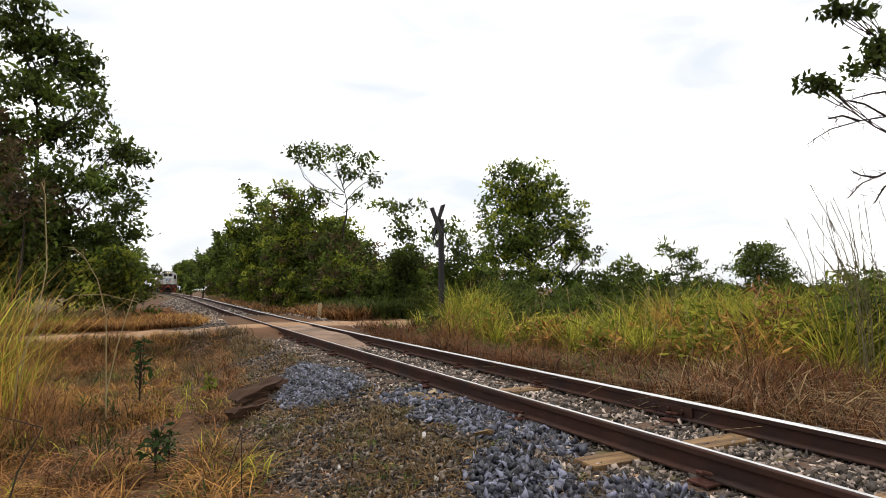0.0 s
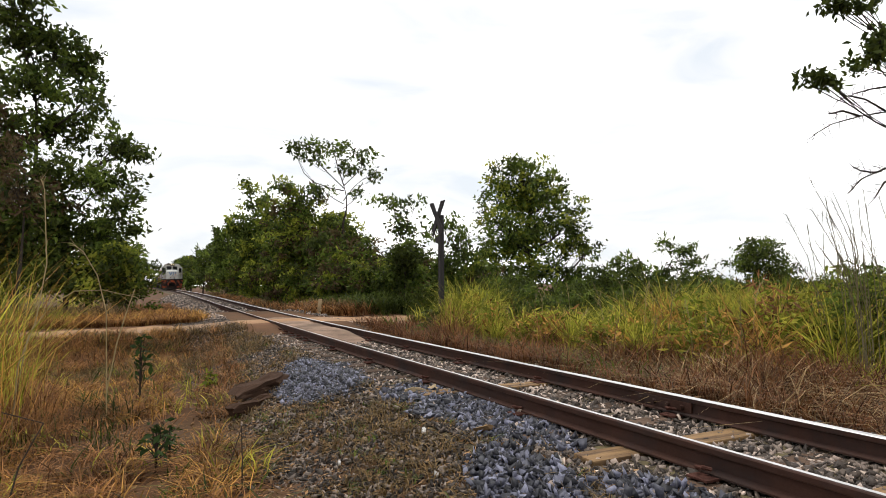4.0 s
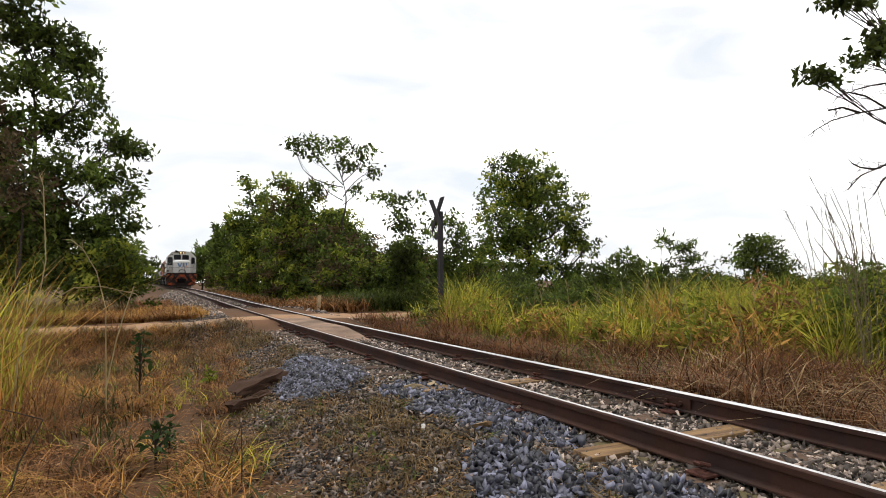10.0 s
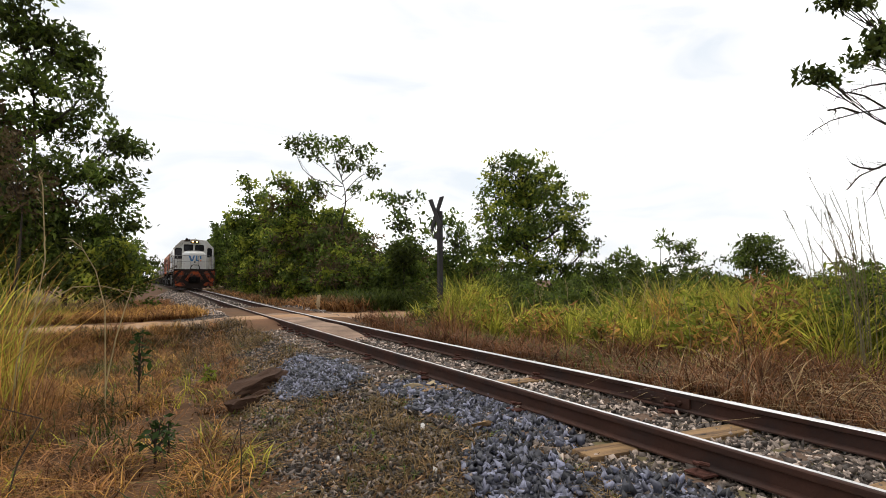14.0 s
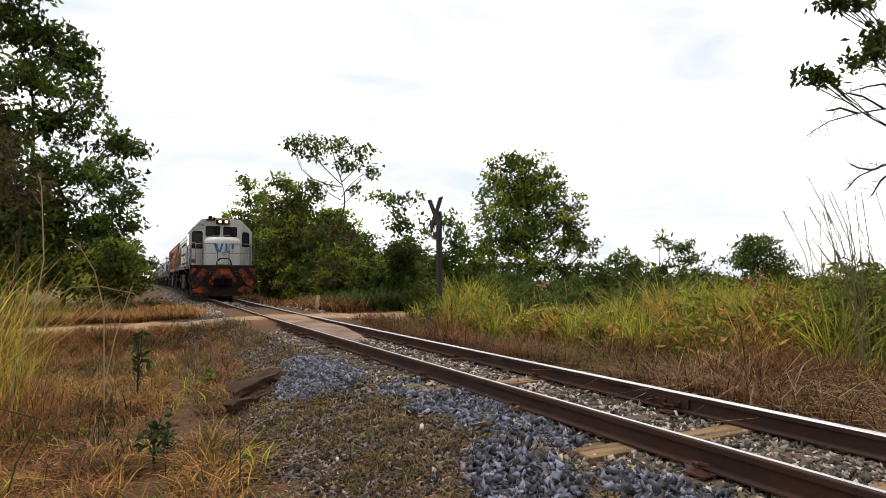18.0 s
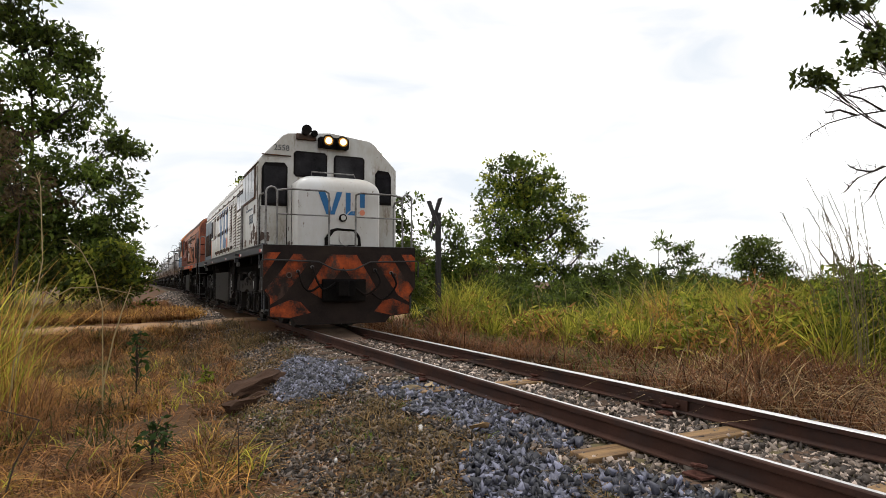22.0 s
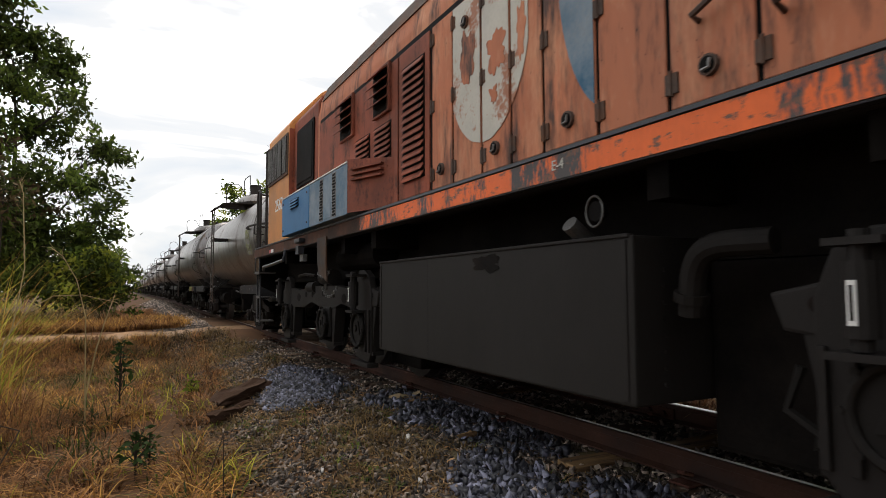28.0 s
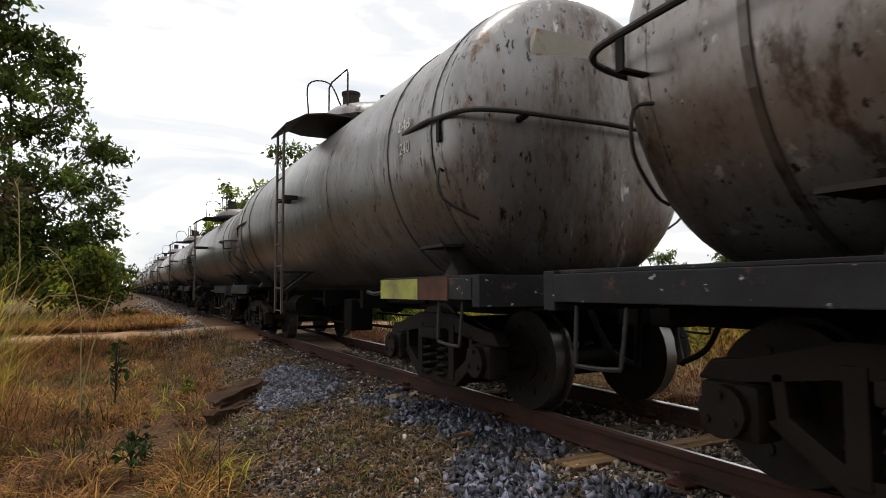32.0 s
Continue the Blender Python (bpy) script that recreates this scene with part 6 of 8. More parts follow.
    part("pipe", tube(bmesh.new(), [(-0.8, -3.4, 0.80), (-0.8, 0, 0.78), (-0.8, 3.4, 0.80)], 0.022, 6), P["under"], root)
    return root


base = [wagon(P["tank_worn"], "grey tank wagon with flaking paint behind the locomotives", 1.115, (-3.88, 4.55), (0.12, 0.32), 0.06), wagon(P["tank"], "grimy grey tank wagon with a rusty lime end beam", 1.265, more=(-0.22, 0.0), lift=0.14, zc=2.165), wagon(P["tank_dark"], "dark grimy tank wagon coupled in the train")]
# what sets the first two apart
b = bmesh.new()
for s0, s1 in ((2.62, 2.99),):
    ring = [[b.verts.new((1.121 * math.cos(a), y, 2.11 + 1.119 * math.sin(a))) for a in (math.pi * (1.125 - 0.0317 * k) for k in range(6))] for y in (-3.45, -2.86)]
    for k in range(5):
        b.faces.new((ring[0][k], ring[0][k + 1], ring[1][k + 1], ring[1][k]))
patch = part("painted_patch", b, P["moss"], base[0], "mossy green painted patch")
lettering("LAB", 0.2, P["faint"], "stencil", base[0], pose(-1.127, -3.16, 2.08, 90, 0, -90), label="chalky stencil LAB")
lettering("240", 0.2, P["faint"], "stencil", base[0], pose(-1.098, -3.16, 1.83, 90, 0, -90) @ pose(0, 0, 0, 14, 0, 0), label="chalky stencil 240")
lettering("LAB", 0.14, P["chalk"], "stencil", base[1], pose(-1.272, -3.9, 2.34, 90, 0, -90) @ pose(0, 0, 0, -8, 0, 0), label="white stencil LAB")
lettering("240", 0.14, P["chalk"], "stencil", base[1], pose(-1.27, -3.9, 2.14, 90, 0, -90), label="white stencil 240")
pp = part("painted_patch", bx(-0.62, 0.12, -0.03, 0.03, -0.14, 0.14), P["cream"], base[1], "pale primed patch on the tank's end")
pp.matrix_local = pose(0, -4.87, 2.82, 24)
part("corner_plate", bx(-1.285, -1.20, -5.38, -5.02, 0.56, 0.828, bevel=0.01), P["cast"], base[0], "dark brown plate under the beam")
# box, shelf and hoop on the first wagon's front end
part("shelf", bx(-0.68, 0.25, -5.42, -5.10, 1.47, 1.50, bevel=0.006), P["soot"], base[0], "sooty shelf on the tank's end")
part("end_box", bx(0.0, 0.42, -5.48, -5.22, 1.76, 2.06, bevel=0.02), P["soot"], base[0], "dark box on the tank's end")
part("end_hoop", tube(bmesh.new(), [(0.14 + 0.3 * math.cos(a), -5.50, 1.95 + 0.33 * math.sin(a)) for a in [i * math.pi / 12 for i in range(25)]], 0.014, 6), P["darkrail"], base[0], "thin steel hoop")
for k in range(3):
    part("script_bar", bx(-1.13, -1.121, -4.42 + 0.02 * k, -4.2, 1.98 - 0.06 * k, 2.0 - 0.06 * k), P["bare"], base[0], "faded line of script")
for y0, y1, z in ((4.08, 4.3, 2.54), (3.82, 4.02, 2.52), (3.84, 3.98, 2.475), (3.86, 3.97, 2.43), (4.1, 4.27, 2.47), (4.13, 4.22, 2.40)):
    x = -(1.115 ** 2 - (z + 0.012 - 2.11) ** 2) ** 0.5
    part("script_bar", bx(x - 0.006, x + 0.012, y0, y1, z, z + 0.024), P["bare"], base[0], "faded line of script")
part("beam_plate", bx(-1.302, -1.296, -4.75, -3.46, 0.84, 1.01), P["rusty"], base[1], "rusty orange plate on the beam")
part("beam_plate", bx(-1.309, -1.303, -4.25, -3.47, 0.84, 1.005), P["lime"], base[1], "lime painted plate on the beam")
wagons = base + [copy_thing(base[(k * 2 + 1) % 3 if k % 4 else 2], Matrix()) for k in range(21)]
for k, ob in enumerate(wagons):
    TRAIN.append((ob, 35.07 + 11.6 * k))
    if k < 4:
        for c in ob.children:
            if c.name.startswith("wheelset"):
                WHEELS.append((c, c.location.y, 0.38, 0.38))

# ---- plants ----
def blades(name, places, height, width, lean, mat, label, spread_h=0.5, heads=0.0):
    """Grass: each blade is a bent tapering strip."""
    n = len(places)
    h = height * rng.uniform(1 - spread_h, 1 + spread_h, n)
    a = rng.uniform(0, 2 * math.pi, n)
    out = np.stack([np.cos(a), np.sin(a), np.zeros(n)], 1)
    b = a + rng.uniform(-0.9, 0.9, n) + math.pi / 2
    side = np.stack([np.cos(b), np.sin(b), np.zeros(n)], 1)
    k = lean * rng.uniform(0.3, 1.6, n)
    up = np.array([0, 0, 1.0])
    rows = []
    for f, wid in ((0, 0.8), (0.4, 1.0), (0.75, 0.7), (1.0, 0.0)):
        c = places + out * (k * h * f * f)[:, None] + up * (h * (f - 0.38 * np.minimum(k, 1.6) * f * f))[:, None]
        if wid:
            rows += [c - side * width * wid / 2, c + side * width * wid / 2]
        else:
            rows += [c]
    v = np.stack(rows, 1)
    t = np.array([(0, 1, 3), (0, 3, 2), (2, 3, 5), (2, 5, 4), (4, 5, 6)])
    f = t[None] + (np.arange(n) * 7)[:, None, None]
    return tagged(new(name, arrays(name, v.reshape(-1, 3), f.reshape(-1, 3), mat)), label, "grass", kind="stuff")


def tufts(n, per, radius, **where):
    """Places in bunches."""
    c = strew(n, **where)
    p = np.repeat(c, per, 0)
    p[:, :2] += rng.normal(0, radius, (len(p), 2))
    return p


def leaf_mesh(name, centres, size, mat, flat=0.0, slim=0.45):
    """Pointed leaves folded along the rib."""
    n = len(centres)
    d = rng.normal(size=(n, 3))
    d[:, 2] = d[:, 2] * (1 - flat) - 0.25
    d /= np.linalg.norm(d, axis=1)[:, None]
    e = np.cross(d, rng.normal(size=(n, 3)))
    e /= np.linalg.norm(e, axis=1)[:, None] + 1e-9
    up = np.cross(d, e)
    s = (size * rng.uniform(0.6, 1.4, n))[:, None]
    v = np.stack([centres, centres + d * s * 0.45 + e * s * slim / 2 + up * s * 0.06, centres + d * s, centres + d * s * 0.45 - e * s * slim / 2 + up * s * 0.06], 1)
    f = np.array([(0, 1, 2), (0, 2, 3)])[None] + (np.arange(n) * 4)[:, None, None]
    return arrays(name, v.reshape(-1, 3), f.reshape(-1, 3), mat)


def limb(bm, p, q, r, r2, bend=0.15, n=6, steps=4):
    p, q = Vector(p), Vector(q)
    off = Vector(rng.normal(0, bend, 3)) * (q - p).length
    pts = [p.lerp(q, k / steps) + off * math.sin(math.pi * k / steps) * 0.5 for k in range(steps + 1)]
    for k in range(steps):
        rod(bm, pts[k], pts[k + 1], r + (r2 - r) * k / steps, n, r + (r2 - r) * (k + 1) / steps)
    return pts


def tree(name, base, trunk_r, blobs, mats, leaf, label, per=26, twig=0.5, fork=0.35, bare=0.0, slim=0.45, flat=0.0, category="tree", reach=0.75, sway=0.16):
    """blobs: leafy masses (x, y, z, rx, ry, rz, clusters) in the world; limbs reach from the trunk into each."""
    x, y = base
    per, leaf = int(per * 1.5), leaf * 1.05
    z = bed_z(x, y) - 0.1
    root = empty(name, label, category)
    root.location = (x, y, z)
    wood = bmesh.new()
    top = max(b[2] for b in blobs) - z
    crotch = Vector((0.02 * top, 0, top * fork))
    limb(wood, (0, 0, 0), crotch, trunk_r * 0.85, trunk_r * 0.55, 0.05, 9)
    crest = Vector((0.03 * top, 0.02 * top, top * max(0.78, fork + 0.1)))
    limb(wood, crotch, crest, trunk_r * 0.5, trunk_r * 0.16, 0.07, 7, 5)
    leaves, tints = [], []
    for bx_, by_, bz_, rx, ry, rz, n in blobs:
        c = Vector((bx_ - x, by_ - y, bz_ - z))
        rise = c.z - reach * math.hypot(c.x, c.y)
        if rise < crotch.z:
            start = crotch * max(0.12, rise / crotch.z)
        else:
            start = crotch.lerp(crest, min(1.0, (rise - crotch.z) / (crest.z - crotch.z)))
        pts = limb(wood, start, c, trunk_r * 0.26, trunk_r * 0.08, sway, 6, 5)
        u = rng.normal(size=(n, 3))
        u /= np.linalg.norm(u, axis=1)[:, None]
        u *= (rng.uniform(0.25, 1, n) ** 0.5)[:, None]
        cl = np.array(c) + u * np.array((rx, ry, rz)) * (1 + 0.25 * rng.normal(size=(n, 1)))
        for k in range(0, n, max(1, n // 14)):
            s = pts[2 + k % 4]
            limb(wood, s, cl[k], trunk_r * 0.09, 0.006, min(0.14, sway), 4, 3)
        keep = cl[rng.uniform(size=n) >= bare]
        m = max(1, len(keep))
        p = np.repeat(keep, per, 0) + rng.normal(0, twig * 0.42, (len(keep) * per, 3)) * np.array((1, 1, 0.6))
        leaves.append(p)
        tints.append(np.repeat(rng.integers(0, len(mats), len(keep)), per))
    part("trunk", wood, M["bark"], root, "grey brown trunk and limbs")
    leaves = np.concatenate(leaves)
    clear = np.abs(leaves[:, 0] + x - CX) > 1.72     # nothing grows into the passing train
    leaves, pick = leaves[clear], np.concatenate(tints)[clear]
    for k, m in enumerate(mats):
        mine = leaves[pick == k]
        if len(mine):
            ob = new("crown", leaf_mesh("crown", mine, leaf, m, flat, slim))
            ob.parent = root
    return root


LD, LM, LB, LBR = M["leaf_dark"], M["leaf_mid"], M["leaf_bright"], M["leaf_brown"]

# unseen trees, added behind the stand to cut the light of the southern sky
for x, y, h in ((-9, -9, 8.5), (-4.5, -13, 9), (0.5, -15, 8.5), (8.5, -14, 9.5), (12, -8, 9), (-13, -3, 8)):
    tree("tree", (x, y), 0.16, [(x, y, h * 0.8, 2.0, 1.8, h * 0.18, 80), (x, y, h * 0.5, 2.5, 2.2, h * 0.25, 130), (x + 0.8, y + 0.5, h * 0.22, 2.4, 2.0, h * 0.22, 110)], [LD, LM, LD], 0.3, "unseen tree added behind the stand to block southern sky light", per=18, twig=0.6)

# west of the track, past the road
tree("tree", (-4.2, 26), 0.2, [(-4.4, 25.3, 11.1, 0.99, 0.89, 0.79, 32), (-4.3, 26.0, 10.0, 1.22, 1.07, 0.92, 46), (-3.2, 26.7, 9.8, 1.07, 0.94, 0.81, 35), (-3.7, 25.6, 8.2, 1.62, 1.23, 0.85, 56), (-2.4, 26.4, 9.3, 0.75, 0.78, 0.81, 25), (-2.1, 25.3, 7.9, 0.58, 0.58, 0.58, 8), (-4.4, 26.0, 6.5, 1.21, 1.06, 0.91, 45), (-3.0, 26.7, 7.0, 1.39, 1.03, 0.68, 35), (-1.3, 25.6, 6.0, 0.80, 0.63, 0.46, 13), (-0.5, 26.4, 6.1, 0.57, 0.48, 0.40, 9)],
     [LD, LD, LM], 0.22, "tall broad tree with loose dark green leaves", per=20, twig=0.42, fork=0.3)
tree("tree", (-2.6, 25), 0.13, [(-1.6, 23.8, 4.6, 1.16, 0.85, 0.54, 27), (-3.0, 24.5, 4.8, 1.16, 0.92, 0.68, 34), (-0.7, 25.2, 4.2, 0.58, 0.48, 0.38, 8), (-1.1, 24.1, 3.1, 0.89, 0.82, 0.75, 32), (-2.3, 24.9, 2.4, 1.29, 1.09, 0.89, 68), (-3.4, 23.8, 2.9, 1.02, 0.97, 0.93, 56)],
     [LD, LM, LD], 0.2, "bushy dark green tree beside the rails", per=20, twig=0.4)
tree("tree", (-4.7, 24.4), 0.1, [(-4.7, 24.2, 5.3, 1.0, 0.9, 0.8, 42), (-4.8, 24.0, 3.9, 1.1, 1.0, 0.9, 70), (-4.4, 24.0, 2.3, 1.3, 1.0, 0.9, 80), (-3.2, 24.2, 3.8, 0.9, 0.9, 0.7, 50), (-4.9, 24.4, 6.8, 0.8, 0.8, 0.6, 26)],
     [LD, LBR, LD], 0.18, "dense dark tree with brown undergrowth", per=20, twig=0.4)
tree("shrub", (-2.4, 23.6), 0.06, [(-0.9, 22.8, 1.7, 0.71, 0.75, 0.79, 52), (-2.5, 23.5, 1.3, 1.49, 1.04, 0.60, 96), (-3.9, 24.2, 1.5, 0.93, 0.84, 0.74, 64), (-1.6, 23.1, 1.0, 1.31, 0.88, 0.45, 59)],
     [LM, LD, LB], 0.17, "dense green shrubs under the tall tree", per=20, twig=0.36, category="shrub")
tree("tree", (-3.6, 22.4), 0.09, [(-3.6, 21.8, 3.9, 0.64, 0.74, 0.84, 20), (-3.1, 22.5, 3.6, 0.53, 0.62, 0.71, 12), (-4.0, 23.2, 5.2, 0.45, 0.49, 0.54, 8)],
     [LBR, LD, LBR], 0.16, "half-bare brown tree in dry leaf", per=14, twig=0.4)
for x, y, h in ((-0.9, 31, 2.2), (-1.2, 37, 2.8), (-2.4, 34, 4.5), (-1.6, 46, 4.2), (-2.2, 58, 5.0), (-2.0, 72, 5.0), (-2.6, 90, 5.5), (-5.5, 30, 5), (-6.5, 22, 3.5)):
    tree("shrub", (x, y), 0.06, [(x, y, h * 0.5, 1.1 + 0.1 * h, 1.3, h * 0.5, int(60 + 16 * h))], [LM, LD, LD], 0.18, "dense green shrub at the edge of the track bed", per=24, twig=0.4, category="shrub")

# east of the track: a row of small trees running away beside the rails
tree("tree", (7.9, 27), 0.1, [(6.3, 26.3, 6.7, 0.74, 0.64, 0.55, 10), (7.6, 27.0, 7.2, 0.88, 0.61, 0.34, 7), (9.2, 27.7, 6.9, 0.65, 0.57, 0.49, 8), (9.6, 26.6, 6.1, 0.40, 0.38, 0.37, 3), (8.3, 27.4, 6.4, 0.74, 0.61, 0.48, 6), (5.7, 26.3, 7.0, 0.29, 0.31, 0.32, 3), (6.9, 27.0, 5.4, 0.64, 0.57, 0.51, 6), (9.0, 27.7, 5.4, 0.32, 0.30, 0.27, 3)],
     [LD, LM], 0.2, "slender open tree with sparse green leaves", per=20, twig=0.42, fork=0.55)
tree("tree", (6.9, 32), 0.12, [(6.4, 31.3, 5.8, 0.58, 0.58, 0.58, 15), (7.5, 32.0, 5.2, 1.20, 0.96, 0.72, 44), (6.5, 32.7, 4.5, 1.35, 1.20, 1.05, 81), (6.9, 31.6, 2.8, 1.76, 1.58, 1.41, 167)],
     [LM, LD, LB, LBR], 0.2, "bushy green tree in the row beside the rails", per=20, twig=0.42)
tree("tree", (7.0, 46), 0.14, [(6.5, 45.3, 7.8, 0.53, 0.65, 0.77, 9), (7.3, 46.0, 7.0, 1.04, 0.90, 0.75, 20), (6.0, 46.7, 5.5, 1.25, 1.12, 1.00, 33), (7.9, 45.6, 5.3, 1.45, 1.25, 1.04, 39), (7.2, 46.4, 3.3, 2.09, 1.98, 1.88, 135)],
     [LM, LB, LD], 0.28, "bushy yellow green tree in the row beside the rails", per=18, twig=0.55)
tree("tree", (6.2, 56), 0.14, [(5.6, 55.3, 5.1, 1.17, 1.17, 1.17, 27), (6.2, 56.0, 3.2, 2.22, 2.05, 1.88, 110)],
     [LM, LD], 0.32, "bushy green tree in the row beside the rails", per=18, twig=0.6)
tree("tree", (8.2, 27.4), 0.1, [(7.6, 26.8, 2.5, 1.23, 1.15, 1.07, 90), (9.2, 27.5, 1.9, 1.02, 1.02, 1.02, 71)],
     [LD, LM, LBR, LD], 0.19, "dense dark green tree in the row beside the rails", per=20, twig=0.4)
tree("tree", (5.8, 75), 0.14, [(5.3, 74.3, 4.2, 1.29, 1.41, 1.54, 25), (5.5, 75.0, 2.3, 1.43, 1.36, 1.30, 28)],
     [LM, LD], 0.4, "bushy green tree far down the line", per=18, twig=0.7)
tree("tree", (6.0, 100), 0.14, [(5.4, 99.3, 3.4, 1.62, 1.66, 1.70, 22), (5.6, 100.0, 1.8, 1.37, 1.29, 1.20, 16)],
     [LM, LD], 0.5, "bushy green tree far down the line", per=18, twig=0.8)
for x, y, h, w in ((8.2, 38, 5.0, 1.9), (8.5, 62, 6.6, 2.4), (8.3, 86, 6.6, 2.6), (7.2, 125, 6.6, 3), (6.8, 150, 7, 3.4), (9.4, 33, 4.8, 1.8), (10, 45, 6.2, 2.2), (11, 36, 4, 2)):
    tree("tree", (x, y), 0.12, [(x, y, h * 0.72, w * 0.8, w * 0.8, h * 0.24, 70), (x, y, h * 0.4, w, w, h * 0.3, 110), (x + 0.2, y, h * 0.9, w * 0.45, w * 0.45, h * 0.12, 26)], [LM, LD, LB, LD], 0.24 if y < 60 else 0.36, "bushy green tree in the row beside the rails", per=24, twig=0.5)
for x, y, h in ((6.9, 24, 1.7), (8.0, 23.0, 1.9), (9.0, 22.5, 2.2), (6.5, 28.5, 1.6), (9.9, 23.5, 2.4), (7.4, 25, 2.4), (6.3, 33, 1.9), (6.2, 39, 2.1), (6.1, 46, 2.4), (11, 24, 2.2), (6.2, 54, 2.6), (6.2, 64, 2.8), (12.4, 23, 2.0), (13.6, 24, 1.8)):
    tree("shrub", (x, y), 0.05, [(x, y, h * 0.5, 0.8 + 0.12 * h, 0.8, h * 0.48, int(56 + 18 * h))], [LD, LM, LB, LBR], 0.16, "dark green shrub under the trees", per=24, twig=0.36, category="shrub")
tree("tree", (8.2, 20), 0.05, [(7.4, 19.3, 3.6, 0.66, 0.51, 0.37, 10), (8.6, 20.0, 3.9, 0.37, 0.30, 0.22, 3), (8.3, 20.7, 2.9, 0.58, 0.54, 0.50, 14)],
     [LM, LD], 0.16, "young tree with thin foliage", per=18, twig=0.34, fork=0.5)
tree("shrub", (8.3, 20.3), 0.05, [(8.1, 19.8, 2.0, 0.68, 0.62, 0.56, 39), (8.3, 20.5, 1.2, 0.82, 0.72, 0.62, 62)],
     [LD, LD, LM], 0.16, "dense dark green shrub by the crossing", per=20, twig=0.34, category="shrub")
tree("tree", (10.6, 21.5), 0.06, [(9.7, 20.8, 3.0, 0.43, 0.47, 0.51, 6), (10.9, 21.5, 3.4, 0.54, 0.47, 0.41, 7), (11.6, 22.2, 2.4, 0.65, 0.68, 0.70, 24), (10.5, 21.1, 1.5, 0.83, 0.72, 0.61, 36)],
     [LD, LM], 0.17, "young tree with thin dark foliage", per=20, twig=0.36, fork=0.4)
tree("tree", (17.6, 26), 0.24, [(16.5, 25.3, 6.4, 1.46, 1.12, 0.79, 62), (16.4, 26.0, 5.4, 1.37, 1.17, 0.97, 72), (19.3, 26.7, 5.9, 1.34, 1.19, 1.03, 74), (15.6, 25.6, 3.9, 1.23, 1.09, 0.95, 63), (18.4, 26.4, 4.0, 1.42, 1.22, 1.01, 69), (19.4, 25.3, 4.2, 0.99, 0.99, 0.99, 53), (15.1, 26.0, 2.5, 1.06, 0.92, 0.78, 49), (17.9, 26.7, 2.7, 1.54, 1.10, 0.65, 43), (20.0, 25.6, 2.9, 1.01, 0.92, 0.83, 45), (21.6, 26.4, 2.6, 0.43, 0.56, 0.68, 12), (14.6, 25.3, 1.3, 1.19, 0.92, 0.65, 60), (19.9, 26.0, 1.3, 1.13, 0.87, 0.60, 56), (16.8, 25.6, 3.2, 1.1, 1.0, 0.8, 52), (17.2, 25.2, 1.6, 1.4, 0.9, 0.7, 60), (17.6, 25.8, 5.2, 1.2, 1.1, 0.9, 50)],
     [LM, LM, LD, LB], 0.2, "tall rounded tree with dense green leaves", bare=0.32, per=22, twig=0.42, fork=0.28)
tree("tree", (22.6, 22), 0.07, [(19.7, 21.3, 1.9, 1.03, 0.70, 0.36, 6), (22.7, 22.0, 2.8, 0.67, 0.53, 0.39, 4), (25.2, 22.7, 2.8, 0.82, 0.59, 0.35, 5), (21.6, 21.6, 1.5, 1.56, 1.00, 0.43, 15), (25.2, 22.4, 1.8, 0.81, 0.67, 0.52, 7), (18.8, 21.3, 1.3, 0.61, 0.47, 0.33, 3)],
     [LD, LM], 0.26, "low spreading tree with pointed leaves", per=24, twig=0.42, slim=0.32)
tree("tree", (26.8, 20), 0.09, [(26.1, 19.3, 2.4, 1.18, 0.91, 0.64, 50), (26.2, 20.0, 1.8, 0.93, 0.77, 0.60, 37), (29.5, 20.7, 1.7, 1.00, 0.85, 0.70, 37)],
     [LD, LM], 0.17, "small round dark green tree", per=18, twig=0.36)
for k in range(22):
    x, y = 13.5 + 1.1 * k, 21 + 2.2 * math.sin(k * 1.9)
    h = 1.2 + 0.4 * math.sin(k * 2.7)
    tree("shrub", (x, y), 0.04, [(x, y, h * 0.45, 1.0, 0.9, h * 0.5, 60)], [LD, LD, LM], 0.17, "dark green shrub behind the tall grass", per=22, twig=0.38, category="shrub")

# the tree that overhangs from the east, with a dead lower bough
over = tree("tree", (13.4, 6.0), 0.09, [(8.2, 5.07, 3.64, 0.24, 0.14, 0.13, 6), (8.98, 4.75, 4.12, 0.13, 0.16, 0.24, 9), (8.6, 4.95, 4.76, 0.42, 0.2, 0.03, 6), (10.1, 5.6, 5.3, 0.27, 0.17, 0.05, 2), (10.75, 6.0, 4.6, 0.18, 0.14, 0.16, 3), (10.9, 5.7, 5.0, 0.16, 0.16, 0.16, 3), (9.6, 4.9, 4.3, 0.10, 0.1, 0.08, 1)],
            [LD], 0.105, "overhanging tree with dark leathery leaves", per=22, twig=0.17, slim=0.5, fork=0.75, reach=0.05, sway=0.035)
